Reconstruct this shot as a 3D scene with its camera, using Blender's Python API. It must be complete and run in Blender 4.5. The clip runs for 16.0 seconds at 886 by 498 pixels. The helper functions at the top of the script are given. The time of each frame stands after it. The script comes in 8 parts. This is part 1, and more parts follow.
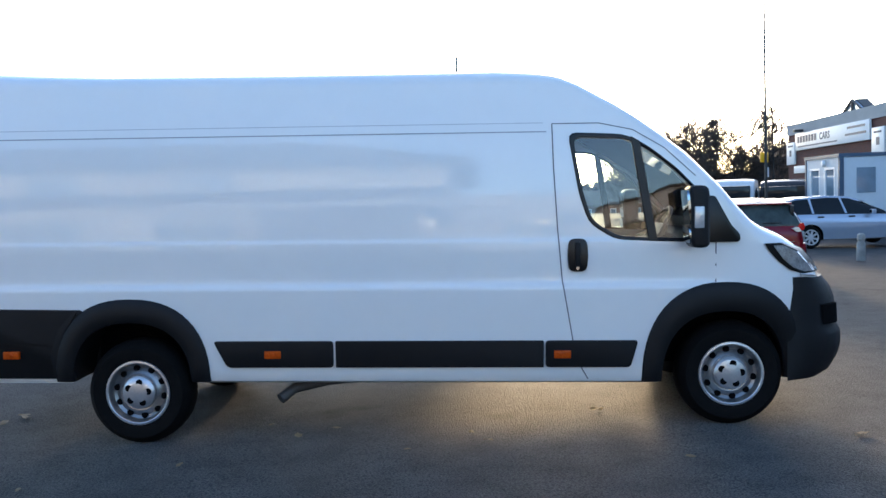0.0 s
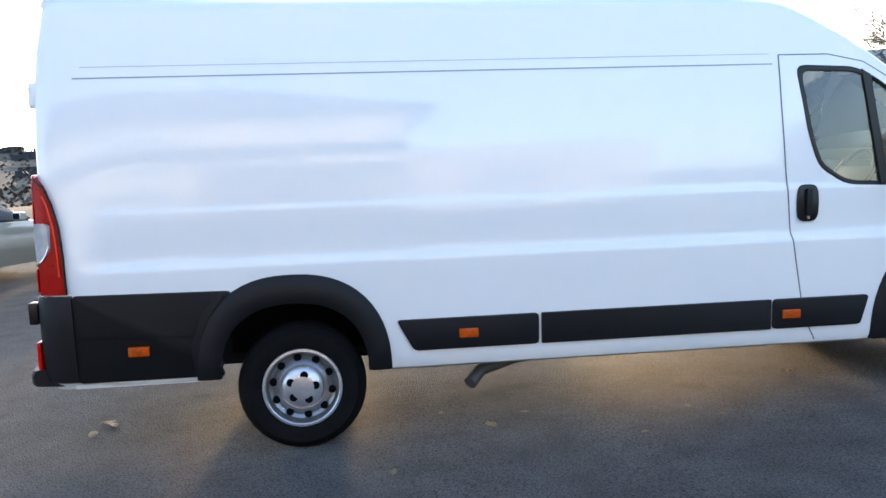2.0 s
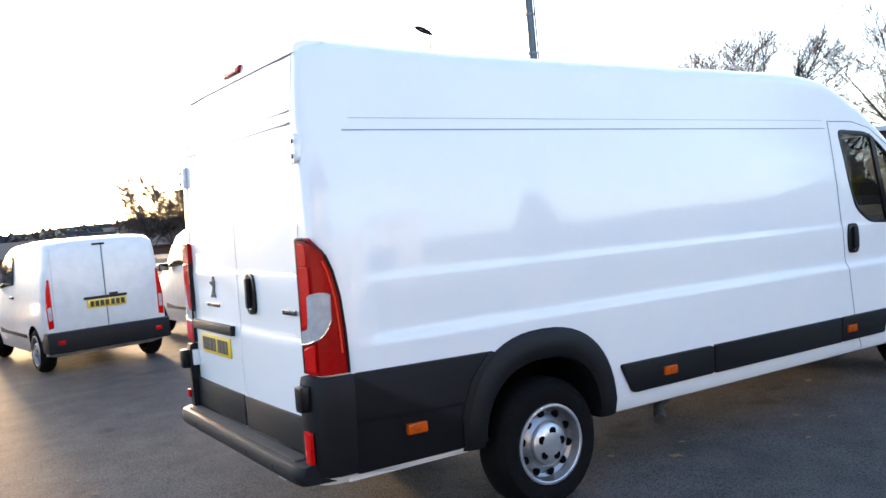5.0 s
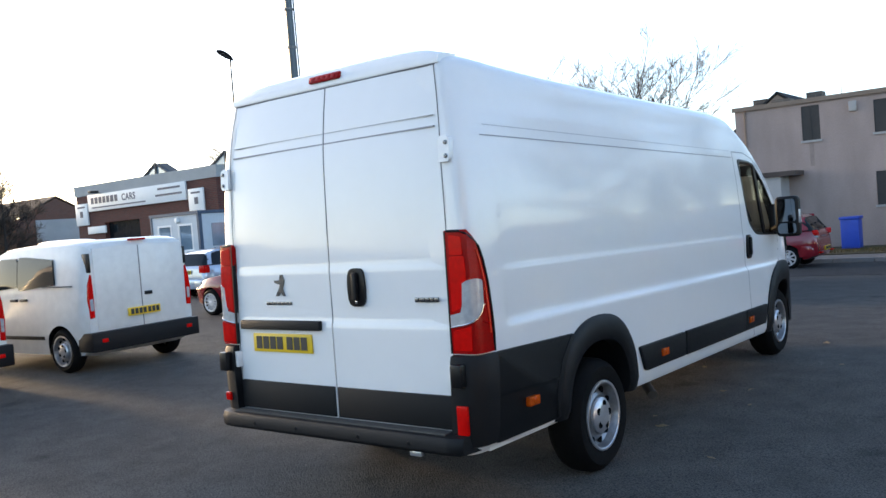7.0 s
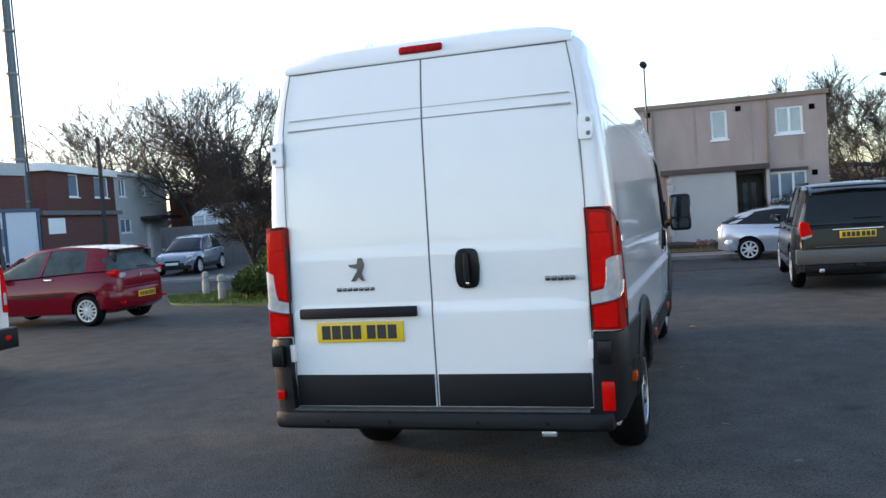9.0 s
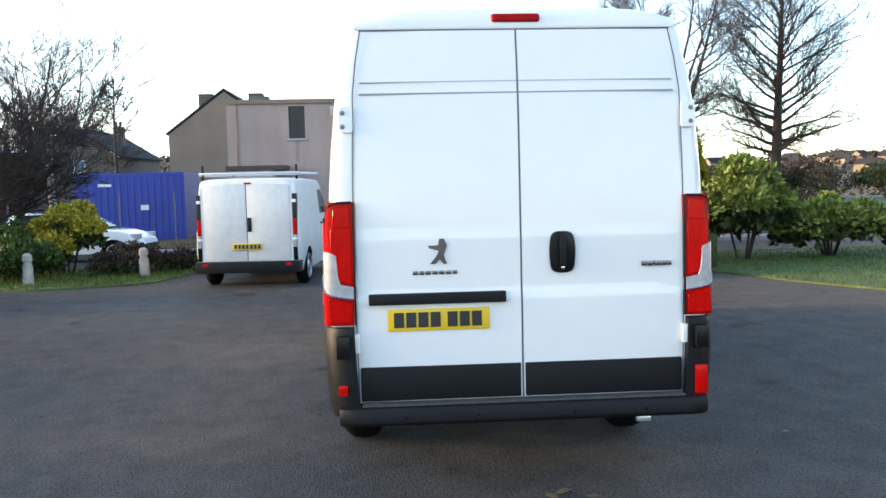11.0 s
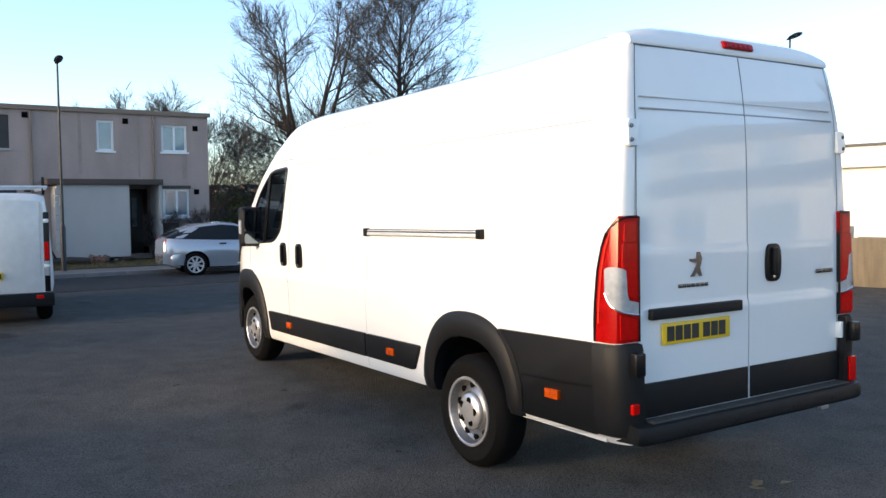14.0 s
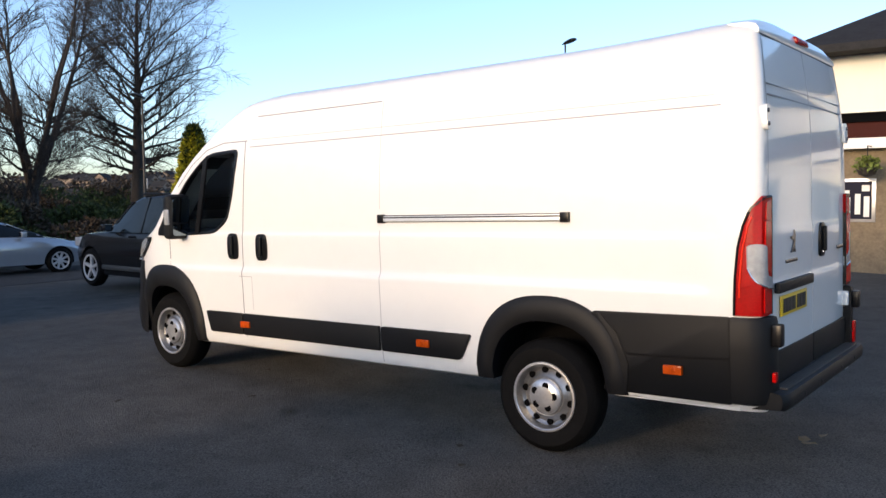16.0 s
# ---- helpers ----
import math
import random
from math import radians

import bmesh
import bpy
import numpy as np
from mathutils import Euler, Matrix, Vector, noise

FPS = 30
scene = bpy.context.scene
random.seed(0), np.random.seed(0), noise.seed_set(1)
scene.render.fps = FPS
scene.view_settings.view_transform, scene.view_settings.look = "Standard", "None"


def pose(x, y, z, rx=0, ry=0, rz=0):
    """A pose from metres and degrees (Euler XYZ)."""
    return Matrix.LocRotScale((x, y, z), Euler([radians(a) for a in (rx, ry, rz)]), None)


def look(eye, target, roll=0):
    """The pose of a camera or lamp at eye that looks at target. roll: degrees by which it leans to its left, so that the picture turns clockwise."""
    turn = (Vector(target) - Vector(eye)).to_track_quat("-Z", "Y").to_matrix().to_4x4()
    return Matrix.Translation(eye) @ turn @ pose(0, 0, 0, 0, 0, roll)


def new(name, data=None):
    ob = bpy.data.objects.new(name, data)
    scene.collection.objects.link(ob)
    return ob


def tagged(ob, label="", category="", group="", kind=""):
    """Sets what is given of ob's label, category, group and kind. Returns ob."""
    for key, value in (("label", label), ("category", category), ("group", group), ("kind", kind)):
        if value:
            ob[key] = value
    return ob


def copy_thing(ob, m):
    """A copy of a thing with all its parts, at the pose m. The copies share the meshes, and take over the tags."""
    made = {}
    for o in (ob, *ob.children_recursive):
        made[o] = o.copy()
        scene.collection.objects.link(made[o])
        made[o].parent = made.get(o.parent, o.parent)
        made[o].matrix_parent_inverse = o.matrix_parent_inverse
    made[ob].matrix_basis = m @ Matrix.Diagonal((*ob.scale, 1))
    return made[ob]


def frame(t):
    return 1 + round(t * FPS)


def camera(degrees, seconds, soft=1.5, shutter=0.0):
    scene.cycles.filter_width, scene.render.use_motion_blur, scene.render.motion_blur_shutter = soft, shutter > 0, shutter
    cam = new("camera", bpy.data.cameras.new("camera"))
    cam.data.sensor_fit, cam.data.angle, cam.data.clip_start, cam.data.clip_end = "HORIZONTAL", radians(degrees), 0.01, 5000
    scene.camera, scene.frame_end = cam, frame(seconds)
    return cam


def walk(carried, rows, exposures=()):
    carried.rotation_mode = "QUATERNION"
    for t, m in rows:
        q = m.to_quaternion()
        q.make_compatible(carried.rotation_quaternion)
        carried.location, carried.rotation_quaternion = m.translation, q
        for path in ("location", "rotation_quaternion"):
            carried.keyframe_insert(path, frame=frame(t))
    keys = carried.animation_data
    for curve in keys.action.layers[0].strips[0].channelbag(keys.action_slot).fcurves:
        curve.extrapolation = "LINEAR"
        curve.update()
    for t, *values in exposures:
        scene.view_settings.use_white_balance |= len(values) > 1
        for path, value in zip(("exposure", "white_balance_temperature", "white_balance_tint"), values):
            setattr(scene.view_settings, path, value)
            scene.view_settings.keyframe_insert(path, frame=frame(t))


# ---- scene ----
cam = camera(55.5, 16.0)
PATH = [
    (0, (2.451, -6.532, 1.567), (2.343, -4.538, 1.451), -1.9),
    (0.5, (1.98, -6.297, 1.573), (1.922, -4.3, 1.472), -0.0),
    (1, (1.461, -6.115, 1.608), (1.527, -4.12, 1.482), -1.4),
    (1.5, (0.98, -5.863, 1.59), (1.154, -3.876, 1.439), -2.3),
    (2, (0.325, -5.637, 1.58), (0.558, -3.663, 1.355), -3.1),
    (2.5, (-0.205, -5.353, 1.572), (0.133, -3.396, 1.333), -3.2),
    (3, (-0.7, -5.086, 1.613), (-0.122, -3.182, 1.412), -2.1),
    (3.5, (-1.26, -4.832, 1.644), (-0.565, -2.967, 1.449), -3.0),
    (4, (-1.713, -4.642, 1.685), (-0.855, -2.841, 1.547), -2.7),
    (4.2, (-1.952, -4.618, 1.674), (-1.043, -2.841, 1.55), -4.1),
    (6.3, (-4.127, -4.057, 1.653), (-2.735, -2.621, 1.606), -4.2),
    (6.5, (-4.323, -3.915, 1.642), (-2.878, -2.534, 1.59), -5.4),
    (7, (-4.699, -3.507, 1.638), (-3.121, -2.28, 1.569), -4.5),
    (7.5, (-4.992, -3.018, 1.633), (-3.292, -1.967, 1.582), -3.2),
    (8, (-5.3, -2.512, 1.626), (-3.526, -1.59, 1.553), -4.0),
    (8.5, (-5.456, -2.024, 1.628), (-3.601, -1.282, 1.527), -4.1),
    (9, (-5.629, -1.479, 1.628), (-3.726, -0.869, 1.532), -4.0),
    (9.5, (-5.7, -0.949, 1.622), (-3.742, -0.55, 1.533), -2.9),
    (10, (-5.71, -0.365, 1.653), (-3.72, -0.17, 1.6), -2.5),
    (10.2, (-5.717, -0.163, 1.679), (-3.724, -0.03, 1.59), -3.0),
    (12.3, (-5.168, 2.193, 1.666), (-3.247, 1.642, 1.582), -0.6),
    (12.5, (-5.107, 2.432, 1.66), (-3.205, 1.818, 1.573), -2.1),
    (13, (-4.882, 2.95, 1.629), (-3.055, 2.148, 1.503), -1.4),
    (13.5, (-4.569, 3.446, 1.657), (-2.809, 2.504, 1.533), -0.2),
    (14, (-4.295, 3.981, 1.674), (-2.618, 2.898, 1.555), -0.4),
    (14.5, (-3.913, 4.425, 1.663), (-2.297, 3.256, 1.519), -0.7),
    (15, (-3.523, 4.875, 1.677), (-2.025, 3.556, 1.551), 0.1),
    (15.5, (-3.09, 5.229, 1.652), (-1.708, 3.79, 1.516), -0.9),
    (16, (-2.623, 5.503, 1.613), (-1.409, 3.92, 1.478), -0.4),
]
walk(cam, [(t, look(eye, target, roll)) for t, eye, target, roll in PATH],
     [(0, 2.10, 6250, 10), (1, 2.14, 6350, 10), (1.6, 2.52, 6850, 12), (2.5, 2.98, 7350, 18), (3.2, 3.04, 7350, 21), (4.2, 2.94, 7400, 20), (6.3, 2.46, 7400, 13), (8, 2.15, 7350, 12), (9, 2.40, 7600, 12), (10, 2.82, 7950, 12), (12.3, 2.52, 7450, 9), (14, 1.86, 6850, 10), (16, 1.32, 6500, 13)])

# ---- world, sun, exposure ----
SUN_AZ, SUN_EL = 4.8, 10.2          # degrees east of +y, above the horizon
world = bpy.data.worlds.new("sky")
scene.world = world
world.use_nodes = True
wn, wl = world.node_tree.nodes, world.node_tree.links
sky = wn.new("ShaderNodeTexSky")
sky.sky_type, sky.sun_disc = "NISHITA", False
sky.sun_elevation, sky.sun_rotation = radians(SUN_EL), radians(SUN_AZ)
sky.altitude, sky.air_density, sky.dust_density, sky.ozone_density = 1800, 0.9, 5.0, 1.8
wl.new(sky.outputs[0], wn["Background"].inputs[0])
wn["Background"].inputs[1].default_value = 0.15
sun_data = bpy.data.lights.new("sun", "SUN")
sun_data.energy, sun_data.angle, sun_data.color = 0.75, radians(6.0), (1.0, 0.69, 0.38)
sun = new("sun", sun_data)
_d = Vector((math.sin(radians(SUN_AZ)) * math.cos(radians(SUN_EL)), math.cos(radians(SUN_AZ)) * math.cos(radians(SUN_EL)), math.sin(radians(SUN_EL))))
sun.matrix_world = look(_d * 60, (0, 0, 0))


# ---- materials ----
def mat(name, color, rough=0.6, metal=0.0, var=0.12, scale=6.0, bump=0.0, bscale=150.0, coat=0.0, spec=0.5, stretch=(1, 1, 1), rvar=0.0, random_tint=0.0):
    m = bpy.data.materials.new(name)
    m.use_nodes = True
    n, l = m.node_tree.nodes, m.node_tree.links
    b = n["Principled BSDF"]
    b.inputs["Roughness"].default_value, b.inputs["Metallic"].default_value = rough, metal
    b.inputs["Coat Weight"].default_value, b.inputs["Coat Roughness"].default_value = coat, 0.04
    b.inputs["Specular IOR Level"].default_value = spec
    tc, mp = n.new("ShaderNodeTexCoord"), n.new("ShaderNodeMapping")
    mp.inputs["Scale"].default_value = stretch
    l.new(tc.outputs["Object"], mp.inputs[0])
    big, fine = n.new("ShaderNodeTexNoise"), n.new("ShaderNodeTexNoise")
    big.inputs["Scale"].default_value, big.inputs["Detail"].default_value = scale, 5
    fine.inputs["Scale"].default_value, fine.inputs["Detail"].default_value = bscale, 3
    for t in (big, fine):
        l.new(mp.outputs[0], t.inputs["Vector"])
    add = n.new("ShaderNodeMath")
    add.operation = "ADD"
    l.new(big.outputs[0], add.inputs[0]), l.new(fine.outputs[0], add.inputs[1])
    rng = n.new("ShaderNodeMapRange")
    rng.inputs["From Min"].default_value, rng.inputs["From Max"].default_value = 0.6, 1.4
    rng.inputs["To Min"].default_value, rng.inputs["To Max"].default_value = 1 - var, 1 + var
    l.new(add.outputs[0], rng.inputs[0])
    mix = n.new("ShaderNodeMix")
    mix.data_type, mix.blend_type = "RGBA", "MULTIPLY"
    mix.inputs[0].default_value = 1.0
    mix.inputs[6].default_value = (*color, 1)
    l.new(rng.outputs[0], mix.inputs[7])
    out = mix.outputs[2]
    if random_tint:
        oi, r2 = n.new("ShaderNodeObjectInfo"), n.new("ShaderNodeMapRange")
        r2.inputs["To Min"].default_value, r2.inputs["To Max"].default_value = 1 - random_tint, 1 + random_tint
        l.new(oi.outputs["Random"], r2.inputs[0])
        m2 = n.new("ShaderNodeMix")
        m2.data_type, m2.blend_type = "RGBA", "MULTIPLY"
        m2.inputs[0].default_value = 1.0
        l.new(out, m2.inputs[6]), l.new(r2.outputs[0], m2.inputs[7])
        out = m2.outputs[2]
    l.new(out, b.inputs["Base Color"])
    if rvar:
        r3 = n.new("ShaderNodeMapRange")
        r3.inputs["To Min"].default_value, r3.inputs["To Max"].default_value = rough - rvar, rough + rvar
        l.new(big.outputs[0], r3.inputs[0]), l.new(r3.outputs[0], b.inputs["Roughness"])
    if bump:
        bp = n.new("ShaderNodeBump")
        bp.inputs["Strength"].default_value, bp.inputs["Distance"].default_value = bump, 0.01
        l.new(fine.outputs[0], bp.inputs["Height"]), l.new(bp.outputs[0], b.inputs["Normal"])
    return m


def glass(name, tint):
    """A thin clear sheet: what lies behind shows through its tint, with a clean reflection on top."""
    m = bpy.data.materials.new(name)
    m.use_nodes = True
    n, l = m.node_tree.nodes, m.node_tree.links
    n.remove(n["Principled BSDF"])
    tr, gl, fr, mx = n.new("ShaderNodeBsdfTransparent"), n.new("ShaderNodeBsdfGlossy"), n.new("ShaderNodeFresnel"), n.new("ShaderNodeMixShader")
    tr.inputs["Color"].default_value = (*tint, 1)
    gl.inputs["Roughness"].default_value = 0.01
    fr.inputs["IOR"].default_value = 1.75
    l.new(fr.outputs[0], mx.inputs[0]), l.new(tr.outputs[0], mx.inputs[1]), l.new(gl.outputs[0], mx.inputs[2])
    l.new(mx.outputs[0], n["Material Output"].inputs[0])
    return m


def leafy(name, color, var=0.35):
    m = mat(name, color, 0.6, var=var, scale=1.6, bscale=14, spec=0.18)
    n, l = m.node_tree.nodes, m.node_tree.links
    b = n["Principled BSDF"]
    geo, hs = n.new("ShaderNodeNewGeometry"), n.new("ShaderNodeHueSaturation")
    r = n.new("ShaderNodeMapRange")
    r.inputs["To Min"].default_value, r.inputs["To Max"].default_value = 0.55, 1.5
    l.new(geo.outputs["Random Per Island"], r.inputs[0]), l.new(r.outputs[0], hs.inputs["Value"])
    src = b.inputs["Base Color"].links[0].from_socket
    l.new(src, hs.inputs["Color"]), l.new(hs.outputs[0], b.inputs["Base Color"])
    return m


def brick(name, c1, c2, mortar, scale=1.0):
    m = mat(name, c1, 0.85, bump=0.2)
    n, l = m.node_tree.nodes, m.node_tree.links
    b = n["Principled BSDF"]
    tc, sx, cx = n.new("ShaderNodeTexCoord"), n.new("ShaderNodeSeparateXYZ"), n.new("ShaderNodeCombineXYZ")
    ad = n.new("ShaderNodeMath")
    l.new(tc.outputs["Object"], sx.inputs[0])
    l.new(sx.outputs[0], ad.inputs[0]), l.new(sx.outputs[1], ad.inputs[1])
    l.new(ad.outputs[0], cx.inputs[0]), l.new(sx.outputs[2], cx.inputs[1])
    t = n.new("ShaderNodeTexBrick")
    t.inputs["Scale"].default_value = scale
    t.inputs["Brick Width"].default_value, t.inputs["Row Height"].default_value, t.inputs["Mortar Size"].default_value = 0.225, 0.075, 0.008
    t.inputs["Color1"].default_value, t.inputs["Color2"].default_value, t.inputs["Mortar"].default_value = (*c1, 1), (*c2, 1), (*mortar, 1)
    l.new(cx.outputs[0], t.inputs["Vector"])
    mix = next(x for x in n if x.bl_idname == "ShaderNodeMix")
    l.new(t.outputs["Color"], mix.inputs[6])
    return m


def asphalt(name, color, patch=0.25, rough=0.62):
    m = mat(name, color, rough, var=patch, scale=0.35, bump=0.9, bscale=70, rvar=0.08, spec=0.10)
    n, l = m.node_tree.nodes, m.node_tree.links
    b = n["Principled BSDF"]
    tc = n.new("ShaderNodeTexCoord")
    v = n.new("ShaderNodeTexVoronoi")
    v.inputs["Scale"].default_value = 95
    l.new(tc.outputs["Object"], v.inputs["Vector"])
    ramp = n.new("ShaderNodeMapRange")
    ramp.inputs["From Min"].default_value, ramp.inputs["From Max"].default_value = 0.0, 0.9
    ramp.inputs["To Min"].default_value, ramp.inputs["To Max"].default_value = 1.85, 0.45
    l.new(v.outputs["Distance"], ramp.inputs[0])
    src = b.inputs["Base Color"].links[0].from_socket
    mx = n.new("ShaderNodeMix")
    mx.data_type, mx.blend_type = "RGBA", "MULTIPLY"
    mx.inputs[0].default_value = 1.0
    l.new(src, mx.inputs[6]), l.new(ramp.outputs[0], mx.inputs[7])
    mid = n.new("ShaderNodeTexNoise")
    mid.inputs["Scale"].default_value, mid.inputs["Detail"].default_value = 3.2, 9
    l.new(tc.outputs["Object"], mid.inputs["Vector"])
    r1 = n.new("ShaderNodeMapRange")
    r1.inputs["From Min"].default_value, r1.inputs["From Max"].default_value = 0.3, 0.7
    r1.inputs["To Min"].default_value, r1.inputs["To Max"].default_value = 0.80, 1.20
    l.new(mid.outputs[0], r1.inputs[0])
    m1 = n.new("ShaderNodeMix")
    m1.data_type, m1.blend_type = "RGBA", "MULTIPLY"
    m1.inputs[0].default_value = 1.0
    l.new(mx.outputs[2], m1.inputs[6]), l.new(r1.outputs[0], m1.inputs[7])
    # oil spots with a shape of their own
    sp = n.new("ShaderNodeTexNoise")
    sp.inputs["Scale"].default_value, sp.inputs["Detail"].default_value = 1.1, 6
    l.new(tc.outputs["Object"], sp.inputs["Vector"])
    r2 = n.new("ShaderNodeMapRange")
    r2.inputs["From Min"].default_value, r2.inputs["From Max"].default_value = 0.64, 0.70
    r2.inputs["To Min"].default_value, r2.inputs["To Max"].default_value = 1.0, 0.6
    l.new(sp.outputs[0], r2.inputs[0])
    m3 = n.new("ShaderNodeMix")
    m3.data_type, m3.blend_type = "RGBA", "MULTIPLY"
    m3.inputs[0].default_value = 1.0
    l.new(m1.outputs[2], m3.inputs[6]), l.new(r2.outputs[0], m3.inputs[7])
    l.new(m3.outputs[2], b.inputs["Base Color"])
    bp = next(x for x in n if x.bl_idname == "ShaderNodeBump")
    l.new(v.outputs["Distance"], bp.inputs["Height"])
    bp.inputs["Distance"].default_value = 0.010
    b.inputs["Diffuse Roughness"].default_value = 1.0
    return m


PAINT = mat("white_paint", (0.80, 0.80, 0.785), 0.42, var=0.015, scale=1.5, bscale=9, coat=1.0, spec=0.35)
PAINT.node_tree.nodes["Principled BSDF"].inputs["Coat Roughness"].default_value = 0.06
PAINT_DIRTY = mat("white_paint_dull", (0.64, 0.635, 0.61), 0.36, var=0.10, scale=1.2, bscale=8, coat=0.3)
PLASTIC = mat("black_plastic", (0.0072, 0.0076, 0.0088), 0.50, var=0.15, scale=3, bump=0.12, bscale=420, spec=0.22)
TRIM = mat("black_trim", (0.005, 0.005, 0.006), 0.30, var=0.1, spec=0.27)
GAP = mat("seam_shadow_gap", (0.13, 0.13, 0.135), 0.8)
RUBBER = mat("tyre_rubber", (0.0042, 0.0042, 0.0044), 0.75, var=0.2, scale=9, bump=0.25, bscale=90, spec=0.12)
STEEL = mat("wheel_silver", (0.56, 0.565, 0.58), 0.30, metal=0.7, var=0.12, scale=12, bscale=60)
ALLOY = mat("alloy_silver", (0.58, 0.58, 0.59), 0.35, metal=0.3, var=0.1)
STEEL_DARK = mat("wheel_disc_steel", (0.31, 0.313, 0.32), 0.32, metal=0.8, var=0.2, scale=12, bscale=60)
CHROME = mat("chrome", (0.62, 0.62, 0.63), 0.15, metal=1.0, var=0.05)
BADGE = mat("badge_chrome", (0.16, 0.16, 0.17), 0.2, metal=0.9, var=0.1)
# near-black: shade of holes, arches and recesses put into the colour; also underside parts
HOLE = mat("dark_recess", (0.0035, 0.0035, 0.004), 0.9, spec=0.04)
RED_LENS = mat("red_lens", (0.58, 0.004, 0.003), 0.18, var=0.2, scale=7, bscale=30, coat=0.06, spec=0.14)
RED_DARK = mat("deep_red_lens", (0.34, 0.003, 0.003), 0.2, var=0.25, scale=10, bscale=90, coat=0.0, spec=0.15)
RED_GLOW = mat("bright_red_guide", (0.85, 0.035, 0.012), 0.2, var=0.1, scale=9, coat=0.3)
CLEAR_LENS = mat("clear_lens", (0.46, 0.47, 0.48), 0.12, metal=0.2, var=0.22, scale=9, bscale=30, coat=0.6)
LAMP_LENS = mat("headlamp_lens", (0.55, 0.57, 0.59), 0.12, metal=0.6, var=0.5, scale=30, coat=0.5)
ORANGE = mat("amber_lens", (0.50, 0.068, 0.005), 0.2, var=0.35, scale=40, bscale=260, coat=0.1, spec=0.2)
YELLOW = mat("plate_yellow", (0.78, 0.50, 0.02), 0.35, var=0.04)
INK = mat("plate_ink", (0.02, 0.02, 0.02), 0.5)
CLOTH = mat("seat_cloth", (0.10, 0.10, 0.11), 0.9, var=0.2, bump=0.3, bscale=300)
DASH = mat("dash_plastic", (0.07, 0.07, 0.075), 0.6, bump=0.1, bscale=300)
PALE = mat("cab_lining", (0.42, 0.42, 0.40), 0.85)
GLASS = glass("car_glass", (0.86, 0.95, 0.94))
DARK_GLASS = mat("tinted_car_glass", (0.012, 0.016, 0.019), 0.06, var=0.1, coat=0.0, spec=0.20)
TINT_GLASS = mat("green_car_glass", (0.050, 0.066, 0.064), 0.06, var=0.5, scale=5, coat=0.0, spec=0.16)
MIRROR = mat("mirror_glass", (0.22, 0.27, 0.31), 0.03, metal=1.0, var=0.01)
ASPHALT = asphalt("car_park_asphalt", (0.079, 0.0755, 0.071), 0.38, 0.68)
ROAD = asphalt("road_asphalt", (0.050, 0.049, 0.049), 0.15, 0.66)
# paler than the other paving: low-sun glare is put into the colour
GLARE_PAVING = mat("sun_glare_paving", (0.36, 0.32, 0.28), 0.55, var=0.2, scale=0.8, bump=0.3, bscale=60)
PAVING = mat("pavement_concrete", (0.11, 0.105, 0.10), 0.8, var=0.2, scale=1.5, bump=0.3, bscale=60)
KERB = mat("kerb_concrete", (0.18, 0.175, 0.17), 0.8, var=0.2, scale=4, bump=0.3, bscale=60)
GRASS = mat("grass", (0.058, 0.090, 0.020), 0.8, var=0.5, scale=2.2, bump=0.6, bscale=60)
BLADES = leafy("grass_blades", (0.075, 0.125, 0.026))
VERGE = mat("rough_verge", (0.036, 0.033, 0.015), 0.85, var=0.55, scale=1.4, bump=0.7, bscale=40)
VERGE_BLADES = leafy("dry_grass_blades", (0.055, 0.052, 0.020))
FIELD = mat("far_field", (0.095, 0.075, 0.045), 0.9, var=0.5, scale=0.02, bscale=0.3)
CONCRETE = mat("bollard_concrete", (0.34, 0.33, 0.30), 0.85, var=0.35, scale=7, bump=0.4, bscale=70)
TIMBER = mat("weathered_timber", (0.20, 0.16, 0.11), 0.85, var=0.35, scale=3, bump=0.3, bscale=60, stretch=(4, 4, 0.5))
BARK = mat("bark", (0.034, 0.028, 0.025), 0.9, var=0.35, scale=4, bump=0.6, bscale=40, stretch=(3, 3, 0.8))
TWIG = mat("twigs", (0.031, 0.024, 0.021), 0.9, var=0.3)
# paler copy for the far trees: distance haze is put into the twig colour
TWIG_HAZED = mat("hazed_twigs", (0.080, 0.060, 0.048), 0.9, var=0.3)
LEAF_GREEN = leafy("green_leaves", (0.050, 0.085, 0.020))
LEAF_YELLOW = leafy("yellow_green_leaves", (0.27, 0.235, 0.028))
LEAF_LAUREL = leafy("laurel_leaves", (0.15, 0.19, 0.045), 0.6)
LEAF_CONIFER = leafy("golden_conifer", (0.33, 0.30, 0.02))
# own colour of dark shrubs, and painted shade for the cores of other plants
LEAF_DARK = leafy("dark_green_and_inner_shade", (0.035, 0.050, 0.016))
LEAF_MIXED = leafy("browning_conifer", (0.075, 0.060, 0.014), 0.7)
LEAF_BROWN = leafy("brown_hedge", (0.06, 0.045, 0.032))
RENDER = mat("pebble_dash", (0.36, 0.272, 0.24), 0.92, var=0.26, scale=0.9, bump=0.7, bscale=45, stretch=(1.6, 1.6, 0.45))
RENDER_PALE = mat("pale_render", (0.38, 0.36, 0.345), 0.9, var=0.12, scale=1.1, bump=0.3, bscale=60, stretch=(1, 1, 0.5))
RENDER_GREY = mat("grey_render", (0.38, 0.38, 0.37), 0.9, var=0.15, scale=1.0, bump=0.3, bscale=60)
RENDER_BROWN = mat("brown_gable", (0.23, 0.17, 0.13), 0.92, var=0.2, scale=0.8, bump=0.4, bscale=50)
CREAM = mat("cream_painted_wall", (0.80, 0.78, 0.72), 0.8, var=0.06, scale=0.8, bump=0.25, bscale=70)
